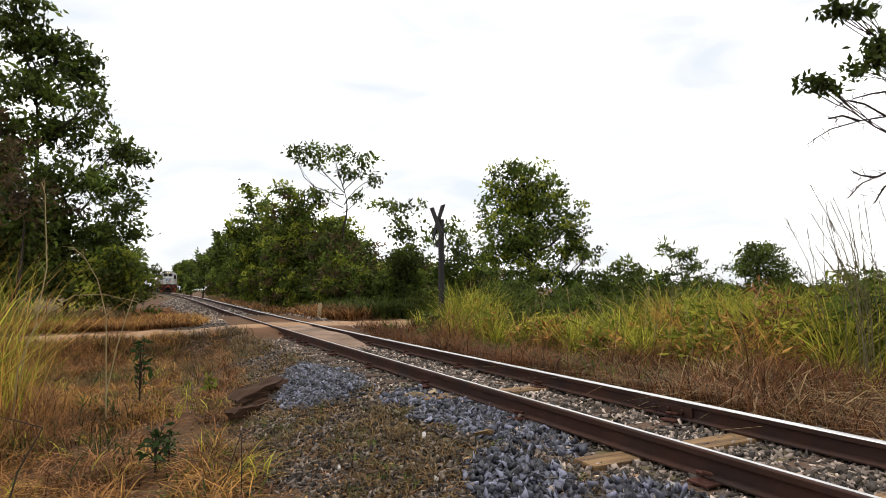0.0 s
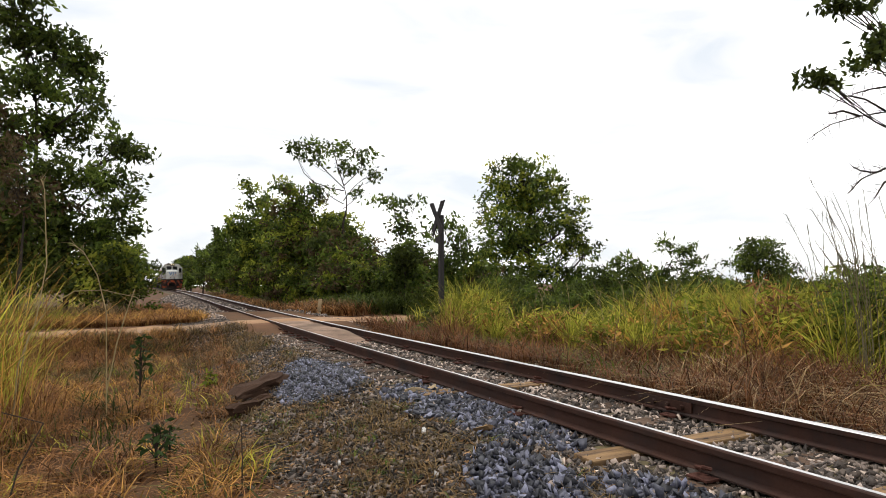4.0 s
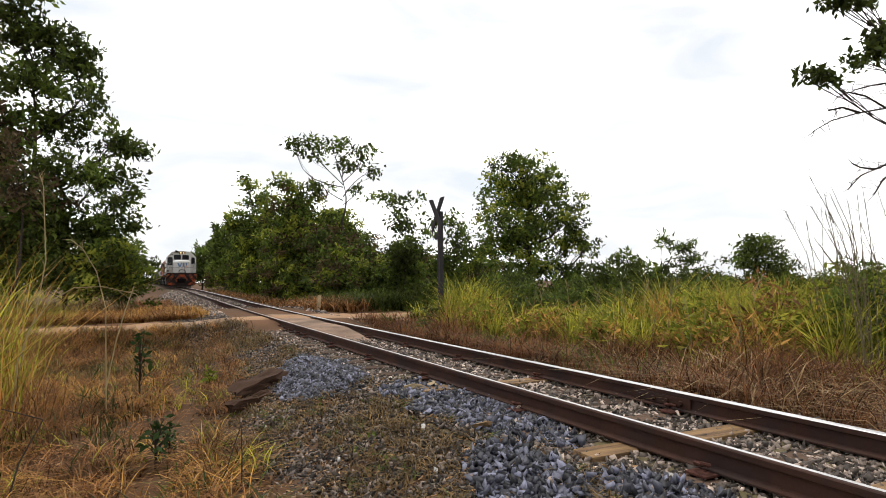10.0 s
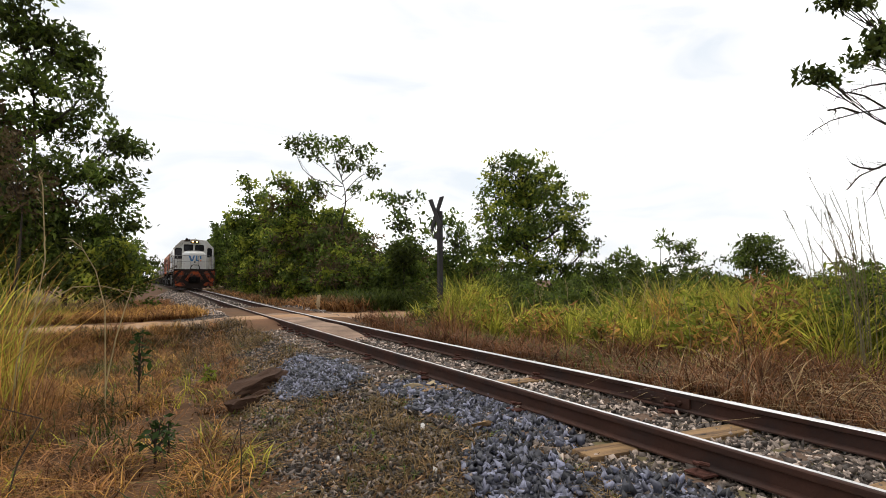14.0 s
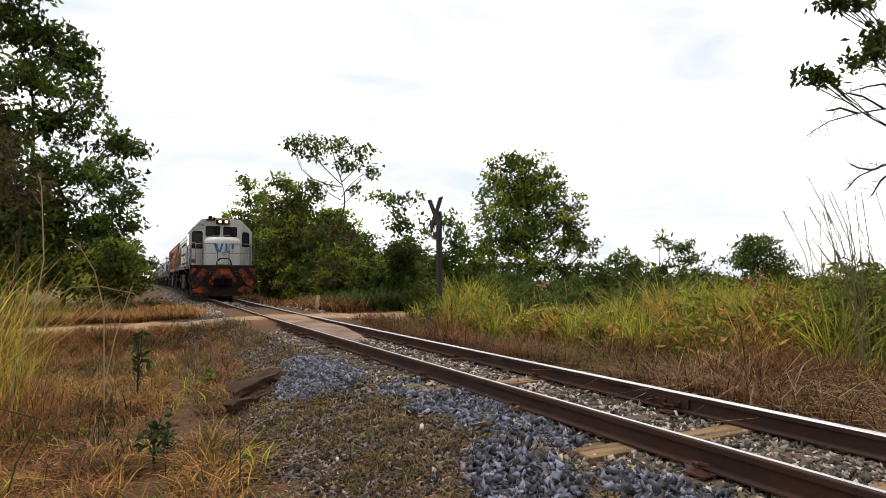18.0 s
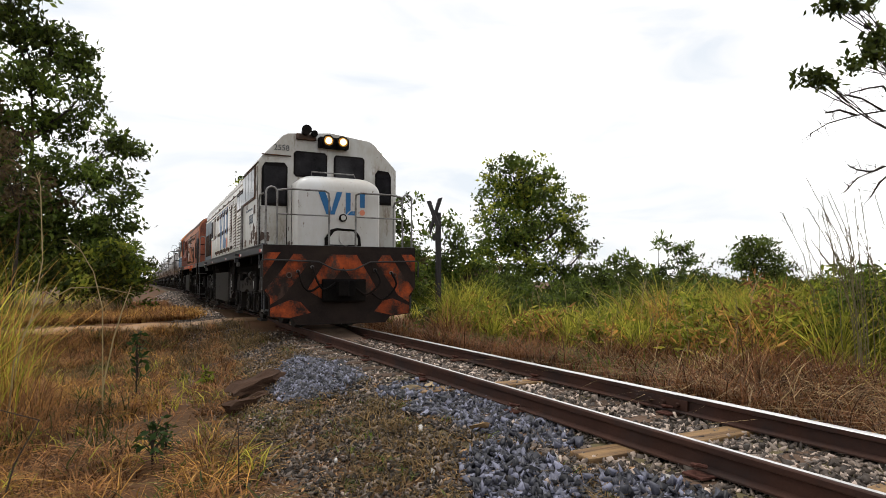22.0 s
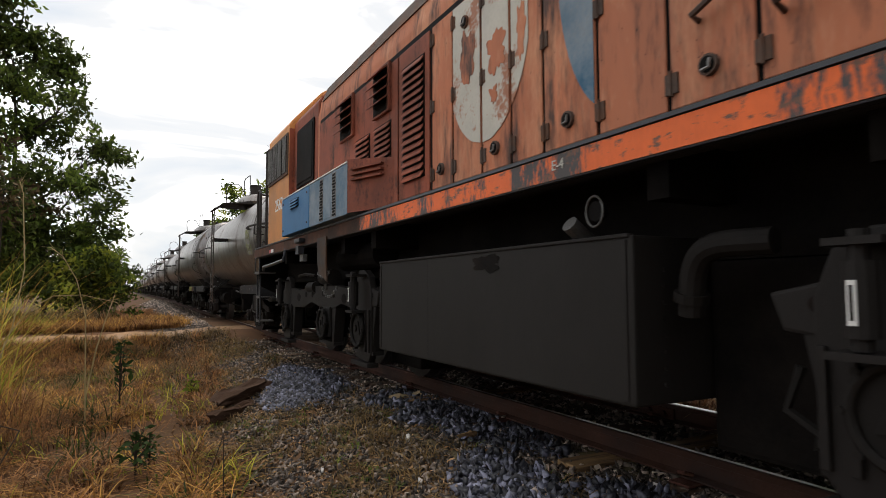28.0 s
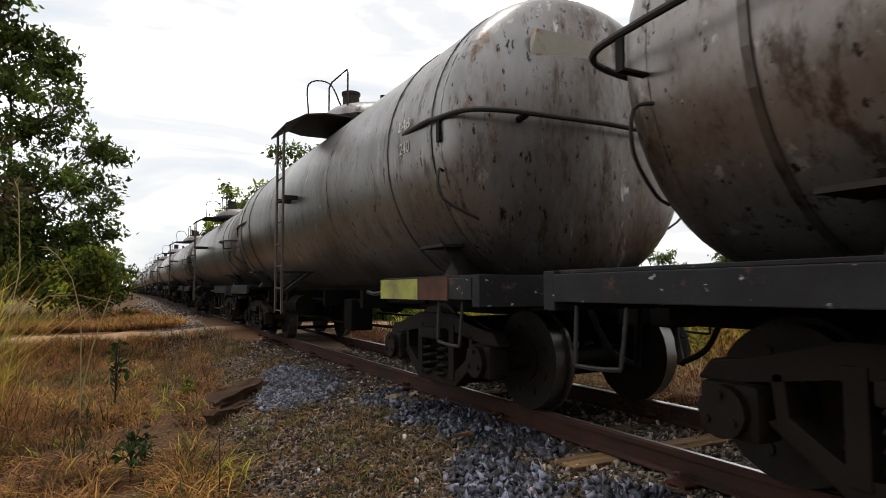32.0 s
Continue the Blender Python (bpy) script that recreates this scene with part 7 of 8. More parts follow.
for pts in ([(13.2, 5.9, 4.0), (11.33, 5.6, 3.76), (10.8, 5.6, 3.68), (10.05, 5.6, 3.52), (9.32, 5.6, 3.31), (8.87, 5.6, 3.1)], [(10.8, 5.6, 3.68), (10.22, 5.6, 3.81), (9.78, 5.6, 3.81), (9.45, 5.6, 3.67)],
            [(13.3, 5.9, 3.4), (11.26, 5.6, 2.85), (10.73, 5.6, 2.75), (10.01, 5.6, 2.52), (9.66, 5.6, 2.27)], [(11.2, 5.6, 3.75), (10.83, 5.6, 4.1), (10.39, 5.6, 4.0), (9.92, 5.6, 3.86)],
            [(10.73, 5.6, 2.75), (10.37, 5.6, 2.64), (9.99, 5.6, 2.65), (9.78, 5.6, 2.7)], [(10.05, 5.6, 3.52), (9.61, 5.6, 3.55), (9.26, 5.6, 3.46)], [(11.23, 5.6, 2.83), (10.59, 5.6, 2.48), (10.34, 5.6, 2.23)]):
    b = bmesh.new()
    shift = over.location
    way = [Vector(p) - shift for p in pts]
    for k in range(len(way) - 1):
        f = 0.02 * (1 - 0.8 * k / len(way)) * (1.6 if pts[0][0] > 13 and k == 0 else 1)
        rod(b, way[k], way[k + 1], f, 6, f * 0.8)
    for k in range(1, len(way)):
        for j in range(7):
            c = way[k - 1].lerp(way[k], (j + 0.5) / 7)
            d = Vector((-rng.uniform(0.05, 0.38), rng.uniform(-0.25, 0.25), rng.uniform(-0.3, 0.22)))
            limb(b, c, c + d, 0.0055, 0.0015, 0.2, 4, 3)
    part("bare_bough", b, M["bark"], over, "dead leafless bough with fine twigs")

tree("shrub", (9.0, 5.0), 0.05, [(8.9, 5.0, 0.5, 0.6, 0.6, 0.5, 44), (9.6, 5.3, 0.75, 0.6, 0.6, 0.45, 40), (9.2, 5.0, 0.0, 0.8, 0.6, 0.4, 50), (10.2, 5.6, 0.6, 0.6, 0.6, 0.6, 44)], [LD, LM, LB], 0.1, "leafy green shrub among the reeds", per=18, twig=0.24, slim=0.3, category="shrub")
for x, y, h in ((9.2, 14.2, 1.0), (10.2, 13.2, 0.9), (11.3, 13.8, 1.1), (10.8, 11.6, 0.9), (12.6, 12.8, 1.2), (12.2, 10.6, 0.9), (8.4, 12.2, 0.7), (14, 12, 1.2), (9.4, 16.5, 1.3), (11, 17, 1.4), (13, 16.5, 1.4), (8.6, 18.4, 1.2)):
    tree("shrub", (x, y), 0.03, [(x, y, h * 0.3, 0.55 + 0.2 * h, 0.5, h * 0.5, 46), (x + 0.5, y + 0.2, h * 0.1, 0.5, 0.4, h * 0.4, 26)], [LD, LD, LM], 0.13, "low dark green shrub in the rough grass", per=18, twig=0.26, category="shrub")
# leafy yellow green bushes of the verge
GG, GO, GB = M["grass_green"], M["grass_gold"], M["grass_brown"]
for k, (x, y, h) in enumerate(((8.2, 6.9, 0.9), (9.3, 6.5, 1.2), (9.9, 7.0, 1.2), (7.4, 6.4, 0.55), (7.9, 5.6, 0.75), (8.6, 5.9, 1.0), (8.8, 7.6, 0.9), (8.1, 8.4, 0.55), (6.9, 9.6, 0.4), (7.6, 10.4, 0.5), (8.8, 9.8, 0.6), (7.1, 12.0, 0.5), (8.0, 14.4, 0.9), (7.6, 13.4, 0.6), (10.4, 9.4, 0.8), (11.6, 9, 1.0), (7.0, 7.6, 0.4))):
    tree("shrub", (x, y), 0.02, [(x, y, h * 0.2, 0.36 + 0.12 * h, 0.4, h * 0.55, 36), (x - 0.25, y + 0.2, h * 0.05, 0.35, 0.35, h * 0.45, 24)], [LB, GG, (GO, GB, LM, GO)[k % 4]], 0.15, "leafy yellow green bush in the rough grass", per=9, twig=0.26, slim=0.24, category="shrub")

# ---- small things by the line ----
def crossing_sign():
    root = empty("crossing_sign", "weathered dark wooden crossing post with crossed boards", "sign")
    x, y = 7.06, 14.6
    z = bed_z(x, y)
    root.location = (x, y, z)
    b = bx(-0.06, 0.06, -0.065, 0.065, -0.2, 2.95, bevel=0.012)
    for v in b.verts:
        v.co.x += 0.02 * noise.noise((0, 0, v.co.z))
    part("post", b, M["post_wood"], root, "square dark timber post")
    for turn in (38, -38):
        b = bx(-0.015, 0.015, -0.085, 0.085, -0.52, 0.52)
        for v in b.verts:
            if abs(v.co.z) > 0.5:
                v.co.z += -0.07 * (1 if v.co.y > 0 else -1) * (1 if turn > 0 else -1) * (1 if v.co.z > 0 else -1)
        ob = part("board", b, M["post_wood"], root, "weathered sign board")
        ob.matrix_local = pose(-0.095 if turn > 0 else -0.13, 0, 2.88, turn)
    part("board", bx(-0.1, -0.075, -0.14, 0.14, 2.2, 2.36), M["post_wood"], root)
    return root


crossing_sign()


def stump():
    root = empty("marker_post", "short pale weathered wooden marker post", "post")
    x, y = 4.95, 19.2
    root.location = (x, y, bed_z(x, y))
    b = bx(-0.05, 0.05, -0.05, 0.05, -0.1, 0.5, bevel=0.012)
    for v in b.verts:
        v.co.x += 0.06 * v.co.z + 0.015 * noise.noise(v.co * 4)
    part("post", b, M["pale_wood"], root)


stump()


def log(name, x, y, length, w, turn, tilt, mat, label, lift=0.05):
    b = bx(-length / 2, length / 2, -w / 2, w / 2, -w * 0.35, w * 0.35)
    bmesh.ops.subdivide_edges(b, edges=b.edges[:], cuts=4, use_grid_fill=True)
    for v in b.verts:
        v.co += Vector((0.22 * noise.noise((v.co.y * 9, v.co.z * 9, x)), 0.06 * noise.noise(v.co * 6), 0.06 * noise.noise(v.co * 8 + Vector((4, 0, 0)))))
    ob = new(name, finish(name, b, mat))
    ob.matrix_world = pose(x, y, bed_z(x, y) + lift, 0, tilt, turn)
    return tagged(ob, label, "timber")


log("old_sleeper", 1.33, 7.95, 0.85, 0.2, 38, -9, M["rotten"], "rotten broken sleeper lying on the shoulder", 0.12)
log("timber_scrap", 1.18, 7.55, 0.6, 0.14, 30, -5, M["rotten"], "splintered dark timber beside the rotten sleeper", 0.04)
log("plank", 2.5, 5.75, 0.32, 0.07, -12, 0, M["pale_wood"], "short pale plank among the stones", 0.03)
log("plank", 2.28, 4.0, 0.2, 0.06, 20, 0, M["new_wood"], "small yellow wood chip on the ballast", 0.03)

# pale stones that stand out
for x, y, s in ((1.95, 4.36, 0.036), (1.35, 4.6, 0.035), (2.3, 3.1, 0.045), (2.62, 2.5, 0.04), (1.7, 3.6, 0.03), (2.75, 3.6, 0.035)):
    ob = new("pale_stone", arrays("pale_stone", np.array(SHAPES[int(x * 10) % 12]) * s * 0.75, STONE_FACES, M["pale_stone"]))
    ob.matrix_world = pose(x, y, bed_z(x, y) + s * 0.5, 20 * x, 30 * y, 50)
    tagged(ob, "pale white stone lying on the shoulder", "stone", "pale stones")


def sapling(x, y, h, leaf, mats, label, n=9, spread_r=0.12):
    root = empty("sapling", label, "plant")
    root.location = (x, y, bed_z(x, y))
    b = bmesh.new()
    leaves = []
    for k in range(n):
        a = k * 2.4
        f = 0.35 + 0.65 * (k + 1) / n
        c = Vector((spread_r * math.cos(a) * (1.2 - 0.6 * f), spread_r * math.sin(a) * (1.2 - 0.6 * f), h * f))
        limb(b, (0, 0, h * f * 0.6), c, 0.006, 0.003, 0.1, 5, 3)
        leaves += [np.array(c) + rng.normal(0, leaf * 0.25, 3) for _ in range(5)]
    limb(b, (0, 0, 0), (0, 0, h), 0.012, 0.004, 0.03, 6, 4)
    part("stem", b, M["bark"], root)
    part_leaves = new("leaves", leaf_mesh("leaves", np.array(leaves), leaf, mats, 0.3, 0.42))
    part_leaves.parent = root
    tagged(part_leaves, "broad green leaves")


sapling(-0.04, 8.7, 0.9, 0.11, M["leaf_dull"], "green sapling standing in the dry grass", 11, 0.1)
sapling(0.1, 5.6, 0.40, 0.075, M["leaf_dull"], "low broad-leaved dark green plant in the grass", 14, 0.09)
sapling(0.2, 5.75, 0.30, 0.06, M["leaf_dull"], "low broad-leaved green plant in the grass", 10, 0.07)
sapling(0.85, 9.4, 0.3, 0.1, LB, "small green weed on the path", 8, 0.1)
sapling(6.3, 13.6, 0.7, 0.14, LD, "leafy weed beside the crossing post", 12, 0.25)
sapling(5.9, 13.0, 0.5, 0.12, LM, "leafy weed beside the crossing post", 10, 0.2)


def stalk(pts, r, mat, label, plume=0, root_down=True):
    """One dry stem through the points, with a feathery head."""
    b = bmesh.new()
    pts = [Vector(p) for p in pts]
    for k in range(len(pts) - 1):
        f = 1 - 0.6 * k / len(pts)
        rod(b, pts[k], pts[k + 1], r * f, 5, r * (f - 0.6 / len(pts)))
    for k in range(plume):
        t = 1 - 0.45 * k / plume
        i = min(int(t * (len(pts) - 1)), len(pts) - 2)
        c = pts[i].lerp(pts[i + 1], t * (len(pts) - 1) - i)
        d = (pts[-1] - pts[-2]).normalized() * 0.09 + Vector(rng.normal(0, 0.035, 3))
        rod(b, c, c + d, 0.003, 3, 0.001)
    ob = new("dry_stalk", finish("dry_stalk", b, mat))
    return tagged(ob, label, "grass stem", "dry stalks")


GS, GB = M["straw_stem"], M["dark_stem"]
stalk([(-0.45, 9.0, -0.66), (-0.42, 9.0, -0.33), (-0.33, 9.0, 0.18), (-0.24, 9.0, 0.54), (-0.14, 9.0, 0.87)], 0.012, GS, "long pale dry stalk rising from the grass")
stalk([(-1.2, 7.5, -0.65), (-1.16, 7.5, 0.11), (-1.02, 7.5, 0.56), (-0.94, 7.5, 1.15), (-0.98, 7.5, 1.92), (-1.01, 7.5, 2.03)], 0.009, GS, "tall pale seeding grass stem", 14)
stalk([(-0.38, 8.0, -0.65), (-0.41, 8.0, 0.62), (-0.51, 8.0, 1.04), (-0.65, 8.0, 1.3), (-0.77, 8.0, 1.4)], 0.008, GS, "arching pale grass stem", 8)
stalk([(-1.3, 8.0, -0.6), (-1.15, 8.0, 0.4), (-0.94, 8.0, 0.72), (-0.73, 8.0, 0.86), (-0.45, 8.0, 0.87), (-0.1, 8.0, 0.78)], 0.008, GS, "arching pale grass stem", 8)
stalk([(-0.85, 5.2, -0.66), (-0.78, 5.2, -0.35), (-0.7, 5.2, -0.18), (-0.64, 5.2, -0.06), (-0.89, 5.2, 0.04)], 0.007, GB, "broken dark dry stem")
stalk([(0.66, 4.75, -0.66), (0.66, 4.75, -0.38), (0.65, 4.75, -0.12)], 0.006, GB, "thin dark dry stem")
stalk([(0.46, 4.75, -0.64), (0.54, 4.75, -0.49), (0.6, 4.75, -0.3), (0.65, 4.75, -0.14)], 0.005, GB, "thin dark dry stem leaning on another")
for k in range(30):
    y = 4.2 + 0.06 * k * (0.6 + 0.4 * math.sin(k))
    x = 7.5 + 0.06 * k + 0.2 * math.sin(k * 3.1)
    z = bed_z(x, y)
    h = 2.15 + 0.4 * math.sin(k * 1.7)
    lean = -0.62 - 0.42 * math.sin(k * 2.3) + 0.013 * k
    stalk([(x, y, z), (x + 0.1 * lean, y, z + 0.4 * h), (x + 0.4 * lean, y, z + 0.75 * h), (x + lean, y, z + h)], 0.0058, M["reed_stem"], "tall pale reed with a feathery head", 24)
for k in range(26):
    y = 5.4 + 0.33 * k * (0.75 + 0.25 * math.sin(k * 2.2))
    x = 6.9 + 0.5 * math.sin(k * 1.3) + 0.14 * k * (0.5 + 0.5 * math.sin(k * 0.7))
    z = bed_z(x, y)
    h = 1.15 + 0.3 * math.sin(k * 2.1)
    lean = 0.25 * math.sin(k * 1.9)
    stalk([(x, y, z), (x + 0.15 * lean, y, z + 0.5 * h), (x + 0.5 * lean, y, z + 0.85 * h), (x + lean, y, z + h)], 0.004, M["straw_stem"] if k % 2 else M["reed_stem"], "thin dry seeding stem standing over the verge", 12)

# ---- grass ----
def path(x, y):
    """The trodden strip of bare red soil."""
    return y > 4.4 and abs(x - 0.23 - 0.095 * (y - 6.2) - 0.05 * math.sin(y)) < 0.2 + 0.12 * noise.noise((x * 3, y * 3, 70))


def west(x, y):
    u = noise.noise((x * 0.5, y * 0.5, 3))
    return 0.03 if path(x, y) else (0.6 + 0.9 * u) * (1 - sm(-0.15, 0.3, x - 0.5 - 0.15 * (y - 5)))


def shoulder(x, y):
    return (0.1 if path(x, y) else 1) * (0.35 + 0.9 * noise.noise((x * 1.4, y * 1.4, 9))) * (1 - min(1, 2.5 * heap(x, y))) * sm(0.4, 1.0, x) * (1 - sm(1.9, 2.5, x))


def no_road(x, y):
    return 0.0 if abs(y - 16.9 - 0.04 * x) < 1.6 else 1.0


def litter(name, places, size, mat, label):
    """Dry leaves and bits of stem lying about."""
    ob = new(name, leaf_mesh(name, places, size, mat, 0.75, 0.3))
    return tagged(ob, label, "litter", kind="stuff")


litter("leaf_litter", strew(52000, -5, 2.6, 2.2, 15, keep=lambda x, y: 0.25 if path(x, y) else 1 - 0.8 * heap(x, y), lift=0.012, power=1.6), 0.05, M["litter"], "brown dry leaves and bits of stem on the soil")
litter("leaf_litter", strew(9000, 4.6, 9, 1.2, 15, keep=no_road, lift=0.012, power=1.4), 0.06, M["litter"], "brown dry leaves and bits of stem along the verge")
blades("dry_grass", tufts(7000, 18, 0.085, x0=-6.5, x1=1.5, y0=3.0, y1=15.0, keep=west, power=1.4), 0.17, 0.0105, 1.5, M["grass_brown"], "reddish brown dry grass on the verge", spread_h=0.65)
blades("golden_grass", tufts(3400, 16, 0.08, x0=-6.5, x1=0.7, y0=3.0, y1=15.0, keep=lambda x, y: west(x, y) * sm(-0.1, 0.4, noise.noise((x * 0.8, y * 0.8, 20)) + 0.2 - 0.22 * x), power=1.4), 0.22, 0.0105, 1.5, M["grass_gold"], "golden dry grass bending over", spread_h=0.65)
blades("dark_weeds", tufts(900, 12, 0.09, x0=-5, x1=0.7, y0=3.4, y1=15, keep=lambda x, y: max(0.0, 0.25 + 1.6 * noise.noise((x * 0.9, y * 0.9, 61))), power=1.2), 0.22, 0.014, 1.1, M["leaf_dark"], "dark green weeds among the dry grass", spread_h=0.6)
blades("weeds", tufts(420, 12, 0.08, x0=-5, x1=0.9, y0=5, y1=15, keep=lambda x, y: max(0.0, 0.2 + 1.6 * noise.noise((x * 0.9, y * 0.9, 91))), power=1.2), 0.2, 0.012, 1.1, M["grass_green"], "yellow green weeds among the dry grass", spread_h=0.6)
blades("dull_grass", tufts(8200, 12, 0.06, x0=0.3, x1=2.6, y0=2.2, y1=14.8, keep=shoulder, power=1.5), 0.06, 0.0085, 1.3, M["grass_dull"], "short dull grass on the stony shoulder", spread_h=0.6)
blades("weeds", tufts(800, 12, 0.05, x0=0.5, x1=2.6, y0=2.2, y1=14, keep=lambda x, y: 0.8 * shoulder(x, y), power=1.4), 0.06, 0.008, 1.3, M["leaf_mid"], "small green weeds between the stones", spread_h=0.5)
blades("brown_grass", tufts(620, 16, 0.1, x0=-7, x1=-0.4, y0=12.4, y1=14.9), 0.30, 0.013, 1.1, M["grass_brown"], "dry brown grass at the edge of the road", spread_h=0.6)
blades("dull_grass", tufts(420, 16, 0.1, x0=-1.5, x1=2.1, y0=11.6, y1=15.2), 0.17, 0.012, 1.2, M["grass_dull"], "dull tufts at the edge of the road", spread_h=0.6)
blades("verge_grass", tufts(3200, 16, 0.09, x0=-8, x1=1.3, y0=18.0, y1=42, power=1.6), 0.28, 0.014, 1.2, M["grass_brown"], "dry brown grass past the dirt road")
blades("golden_grass", tufts(1500, 14, 0.1, x0=-7, x1=1.5, y0=18.1, y1=30, power=1.4), 0.3, 0.014, 1.2, M["grass_gold"], "golden dry grass past the dirt road")
blades("green_grass", tufts(330, 20, 0.12, x0=-6.5, x1=-1.6, y0=12, y1=23, keep=no_road, power=1.2), 0.42, 0.012, 1.1, M["grass_green"], "fresh green grass at the foot of the trees")
# the tall clump beside the camera's stand
blades("tall_grass", tufts(28, 20, 0.13, x0=-2.8, x1=-1.2, y0=6.8, y1=9.2), 1.65, 0.012, 0.5, M["grass_green"], "tall yellow green grass clump", spread_h=0.55)
blades("tall_grass", tufts(34, 14, 0.13, x0=-2.9, x1=-1.3, y0=6.6, y1=9.2), 1.75, 0.009, 0.5, M["grass_gold"], "tall golden grass stems", spread_h=0.5)
blades("brown_grass", tufts(60, 20, 0.15, x0=-3.0, x1=-0.8, y0=6.2, y1=9.2), 0.6, 0.009, 0.9, M["grass_brown"], "brown grass at the foot of the tall clump", spread_h=0.5)


# east verge: low dry litter by the rail, then clumps of tall grass with hollows between
def east_low(x, y):
    return no_road(x, y) * (0.5 + 0.8 * noise.noise((x * 0.7, y * 0.7, 6)))


def clump(x, y, seed, sharp=4.0):
    return no_road(x, y) * min(1, max(0.04, 0.5 + sharp * noise.noise((x * 0.55, y * 0.55, seed))))


def gold_side(x, y):
    return sm(0.85, 1.15, x / max(y, 0.1)) * clump(x, y, 31, 3.0)


def stand(name, n, per, r, h, w, lean, mat, label, keep, x0, x1, y0, y1, spread_h=0.5):
    """Clumps whose height varies from place to place."""
    p = tufts(n, per, r, x0=x0, x1=x1, y0=y0, y1=y1, keep=keep)
    tall = np.array([0.75 + 0.8 * noise.noise((a * 0.8, b * 0.8, 50)) for a, b in p[:, :2]])
    for k, (lo, hi) in enumerate(((-9, 0.65), (0.65, 0.9), (0.9, 9))):
        mine = p[(tall >= lo) & (tall < hi)]
        if len(mine):
            blades(name, mine, h * (0.6, 0.85, 1.15)[k], w, lean, mat, label, spread_h)


blades("dry_grass", tufts(1500, 16, 0.09, x0=4.85, x1=6.5, y0=1.0, y1=15, keep=east_low, power=1.3), 0.34, 0.011, 1.3, M["grass_red"], "matted brown grass along the far rail", spread_h=0.65)
blades("brown_grass", tufts(900, 18, 0.1, x0=6.0, x1=7.6, y0=3.6, y1=13.5, keep=lambda x, y: clump(x, y, 55, 5.0)), 0.5, 0.012, 1.0, M["grass_red"], "reddish brown grass at the foot of the bushes", spread_h=0.6)
blades("straw", tufts(140, 16, 0.12, x0=5.2, x1=7.0, y0=1.2, y1=6.5, keep=east_low), 0.6, 0.009, 1.9, M["grass_straw"], "pale straw lying over the verge", spread_h=0.6)
blades("weeds", tufts(1500, 16, 0.10, x0=5.4, x1=13, y0=5, y1=19, keep=lambda x, y: clump(x, y, 77)), 0.34, 0.026, 1.1, M["leaf_mid"], "leafy green weeds on the verge", spread_h=0.6)
stand("green_grass", 900, 18, 0.12, 0.66, 0.017, 1.1, M["grass_green"], "yellow green grass on the verge", lambda x, y: clump(x, y, 3, 6.0), 6.6, 15, 2.5, 18)
stand("dark_grass", 1100, 18, 0.13, 0.6, 0.018, 1.1, M["leaf_mid"], "green grass on the verge", lambda x, y: clump(x, y, 14, 5.0), 7, 16, 5, 19)
stand("golden_grass", 380, 26, 0.17, 1.2, 0.014, 0.95, M["grass_gold"], "tall golden grass stand", lambda x, y: 0.8 * gold_side(x, y), 7.2, 13, 5.2, 9.5)
stand("tall_grass", 560, 24, 0.18, 1.3, 0.015, 0.85, M["grass_green"], "tall yellow green grass stand", gold_side, 7.8, 16, 4.2, 12)
stand("brown_grass", 360, 22, 0.12, 0.8, 0.013, 0.75, M["grass_brown"], "brown seeding grass on the verge", lambda x, y: clump(x, y, 41, 6.0), 5.7, 10, 5, 14.5)
blades("tall_grass", tufts(34, 26, 0.16, x0=7.5, x1=8.6, y0=13.2, y1=15.2), 1.15, 0.013, 0.7, M["grass_green"], "yellow green grass beside the crossing post", spread_h=0.5)
def tussocks(name, spots, per, r, h, w, lean, mat, label):
    """Fountains of long blades, each from one foot."""
    p = np.repeat(spots, per, 0)
    p[:, :2] += rng.normal(0, r, (len(p), 2))
    blades(name, p, h, w, lean, mat, label, 0.45)


def verge(n, x0, x1, y0, y1, seed, sharp=5.0):
    return strew(n, x0, x1, y0, y1, keep=lambda x, y: clump(x, y, seed, sharp))


tussocks("tussock", verge(70, 6.7, 9.6, 6.5, 14.5, 3), 110, 0.09, 0.85, 0.016, 0.6, M["grass_green"], "upright yellow green tussock on the verge")
tussocks("tussock", verge(60, 7.6, 10.6, 4.6, 9.5, 31, 3.0), 120, 0.10, 1.2, 0.015, 0.6, M["grass_green"], "tall yellow green tussock on the verge")
tussocks("tussock", verge(26, 7.8, 9.8, 5.4, 8.6, 8, 3.0), 110, 0.10, 1.15, 0.014, 0.7, M["grass_gold"], "tall golden tussock on the verge")
tussocks("tussock", verge(60, 5.9, 7.4, 3.0, 13.0, 55), 90, 0.09, 0.55, 0.013, 0.75, M["grass_red"], "reddish brown dead tussock beside the rail")
tussocks("straw", verge(24, 5.4, 7.2, 1.8, 7.0, 12), 46, 0.07, 0.75, 0.008, 1.7, M["grass_straw"], "pale straw arching over the verge")
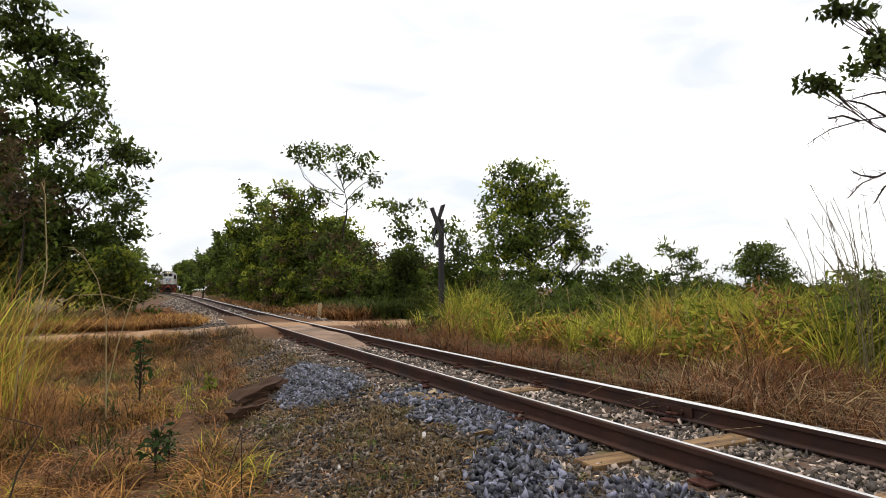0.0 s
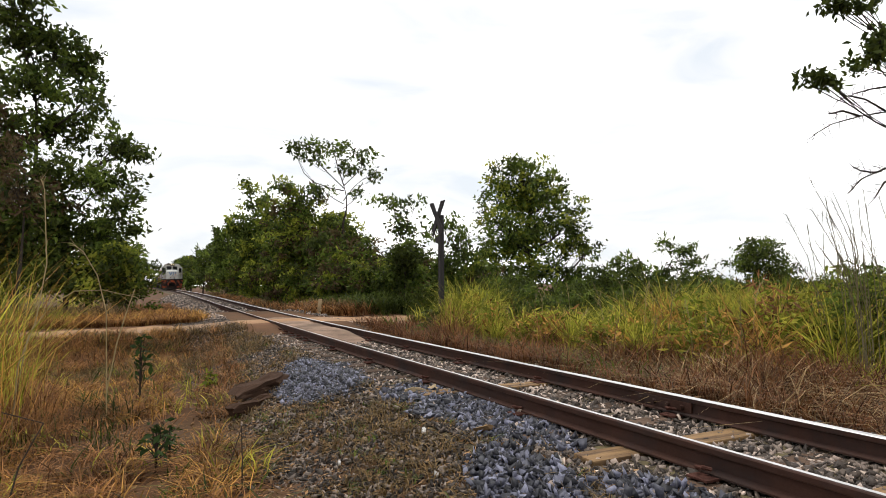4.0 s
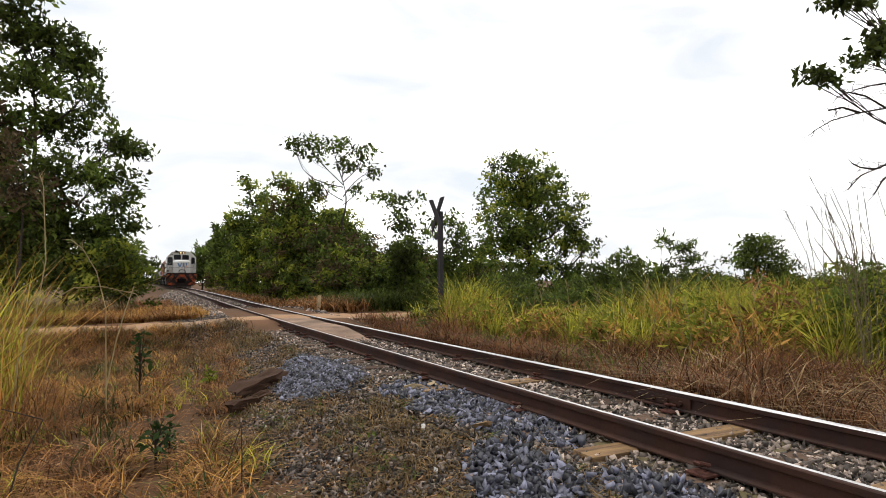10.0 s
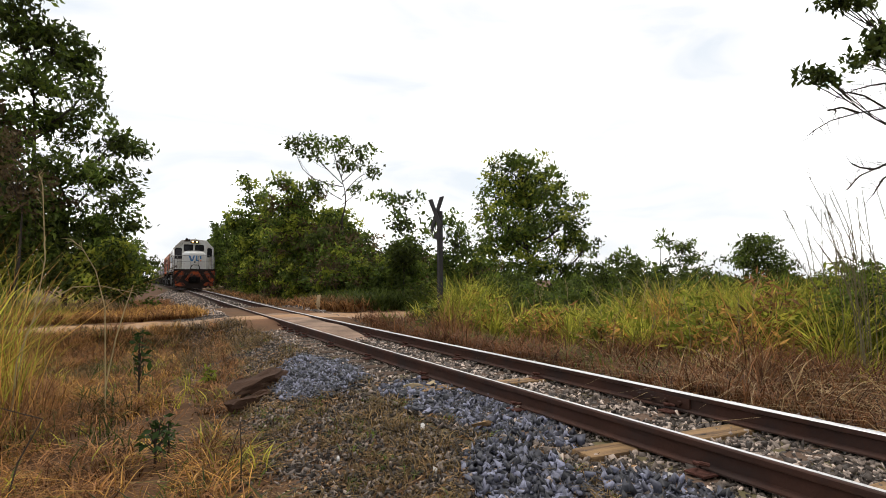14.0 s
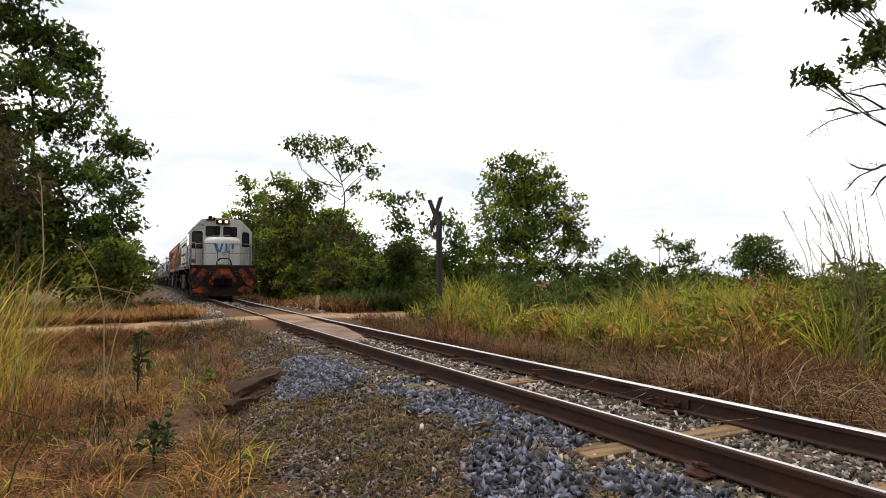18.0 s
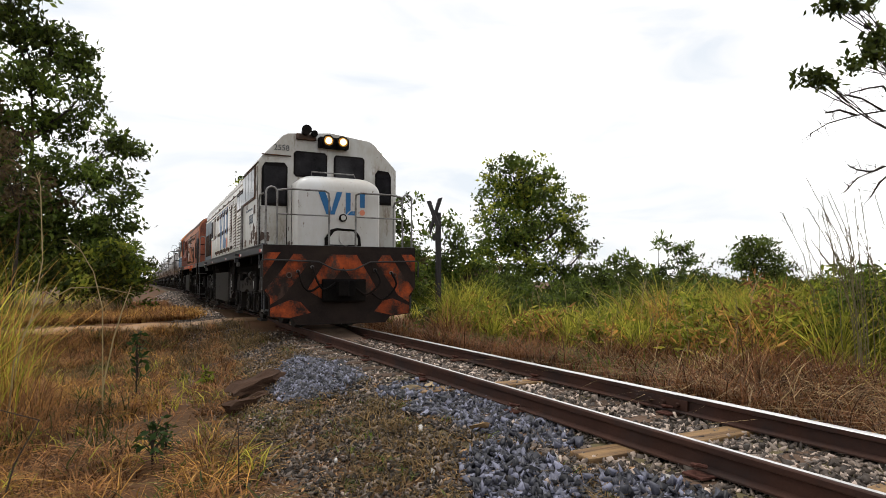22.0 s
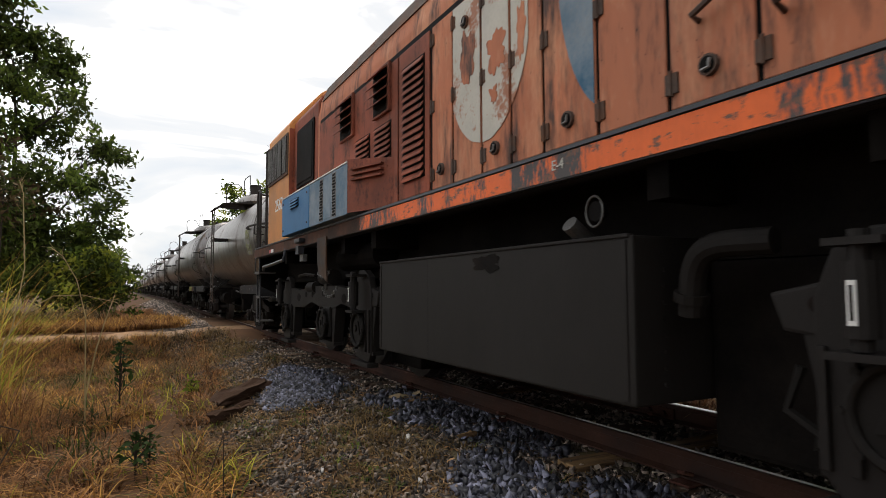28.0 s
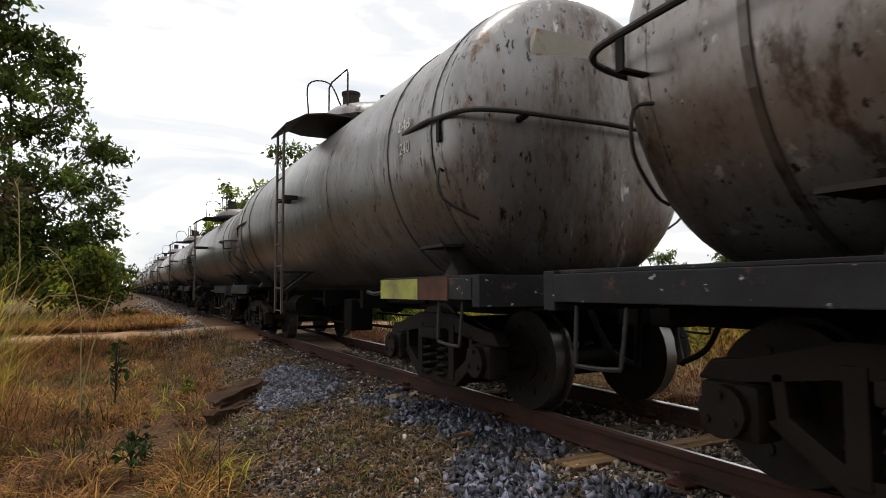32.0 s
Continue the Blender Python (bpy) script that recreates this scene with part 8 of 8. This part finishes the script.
# undergrowth that closes the foot of the hedgerow and of the western trees
for name, n, x0, x1, y0, y1, h, mat, label in (("undergrowth", 700, 5.3, 7.4, 19.6, 62, 0.45, M["grass_dull"], "dull olive undergrowth at the edge of the trees"), ("undergrowth", 320, 5.9, 7.6, 20.6, 62, 0.6, LD, "green undergrowth at the foot of the trees"), ("undergrowth", 420, 6.4, 14, 19.0, 25, 0.7, LD, "dark undergrowth behind the crossing"),
                                               ("undergrowth", 420, 5.0, 6.6, 19.2, 50, 0.4, M["grass_brown"], "brown dry grass below the trees"), ("undergrowth", 420, -6.5, -0.6, 20.5, 40, 0.5, M["grass_dull"], "dull undergrowth under the western trees")):
    blades(name, tufts(n, 18, 0.16, x0=x0, x1=x1, y0=y0, y1=y1, power=1.6), h, 0.035, 0.9, mat, label, 0.5)
blades("far_grass", tufts(1500, 14, 0.3, x0=-40, x1=60, y0=20, y1=70, keep=lambda x, y: 0 if -3 < x < 9 else 1), 0.7, 0.03, 0.9, M["grass_green"], "distant green grass")

# ---- stones ----
stones("fresh_ballast", strew(46000, 1.2, 2.85, 1.6, 9.6, keep=lambda x, y: 1.6 * heap(x, y), lift=0.012, power=1.2), 0.0225, M["stone_blue"], "fresh blue grey crushed stone in heaps")
stones("old_ballast", strew(29000, 2.3, 4.75, 1.4, 18.5, keep=lambda x, y: 0.9 - 0.5 * sm(0.6, 1.2, abs(x - CX)), lift=0.006, power=1.5), 0.021, M["stone_grey"], "brown grey crushed stone between the rails")
stones("far_ballast", strew(26000, 0.9, 5.0, 18.4, 60, keep=lambda x, y: 0.35 + 0.65 * sm(0.8, 1.8, x), lift=0.0, power=1.7), 0.034, M["stone_grey"], "pale grey crushed stone along the rails")
stones("gravel", strew(70000, 0.5, 2.75, 2.2, 19, keep=lambda x, y: 0.9 * sm(0.5, 1.1, x) * (0.75 + 0.8 * noise.noise((x * 2, y * 2, 33))), lift=0.004, power=1.5), 0.0155, M["gravel"], "small loose gravel on the shoulder")
# the same ground goes on behind the stand
litter("leaf_litter", strew(6000, -7, 2.6, -9, 2.4, lift=0.012), 0.05, M["litter"], "brown dry leaves on the soil behind the stand")
blades("dry_grass", tufts(1700, 14, 0.1, x0=-8, x1=1.7, y0=-9, y1=3.0, keep=lambda x, y: 0 if x * x + y * y < 1.4 else 0.5 + 0.8 * noise.noise((x * 0.6, y * 0.6, 3))), 0.2, 0.009, 1.25, M["grass_brown"], "reddish brown dry grass behind the stand", spread_h=0.6)
blades("golden_grass", tufts(700, 14, 0.1, x0=-8, x1=0.8, y0=-9, y1=3.0, keep=lambda x, y: 0 if x * x + y * y < 1.4 else 0.4 + 0.9 * noise.noise((x * 0.6, y * 0.6, 13))), 0.26, 0.009, 1.35, M["grass_gold"], "golden dry grass behind the stand", spread_h=0.6)
blades("dry_grass", tufts(1100, 14, 0.1, x0=4.9, x1=9.5, y0=-10, y1=1.2), 0.4, 0.012, 1.2, M["grass_brown"], "matted brown grass along the far rail", spread_h=0.6)
stones("old_ballast", strew(11000, 1.9, 4.9, -12, 1.4, lift=0.004), 0.024, M["stone_grey"], "brown grey crushed stone along the track")
near = strew(700, 1.7, 2.75, 2.0, 6.5, keep=lambda x, y: 3 * heap(x, y), lift=0.04)[:260]
kinds = [arrays("stone", np.array(s) * 0.028, STONE_FACES, M["stone_one"]) for s in SHAPES]
for k, p in enumerate(near):
    ob = new("stone", kinds[k % 12])
    ob.parent = ballast
    ob.matrix_local = pose(*p, *[float(a) for a in rng.uniform(0, 360, 3)])


def train_front(t):
    """Where the leading end stands along the track at t seconds."""
    return 6.27 - 4.92 * (t - 23)


def motions():
    for ob, back in TRAIN:
        rows = []
        for t in range(0, 33):
            y = train_front(t) + back
            tilt = math.degrees(math.atan2(track_z(y + 3) - track_z(y - 3), 6))
            rows.append((t, pose(CX, y, (track_z(y + 3) + track_z(y - 3)) / 2, tilt)))
        walk(ob, rows)
    for wheel, y, z, r in WHEELS:
        turn = math.degrees(4.92 / r) / 10
        walk(wheel, [(k / 10, pose(0, y, z, turn * k)) for k in range(321)])


motions()
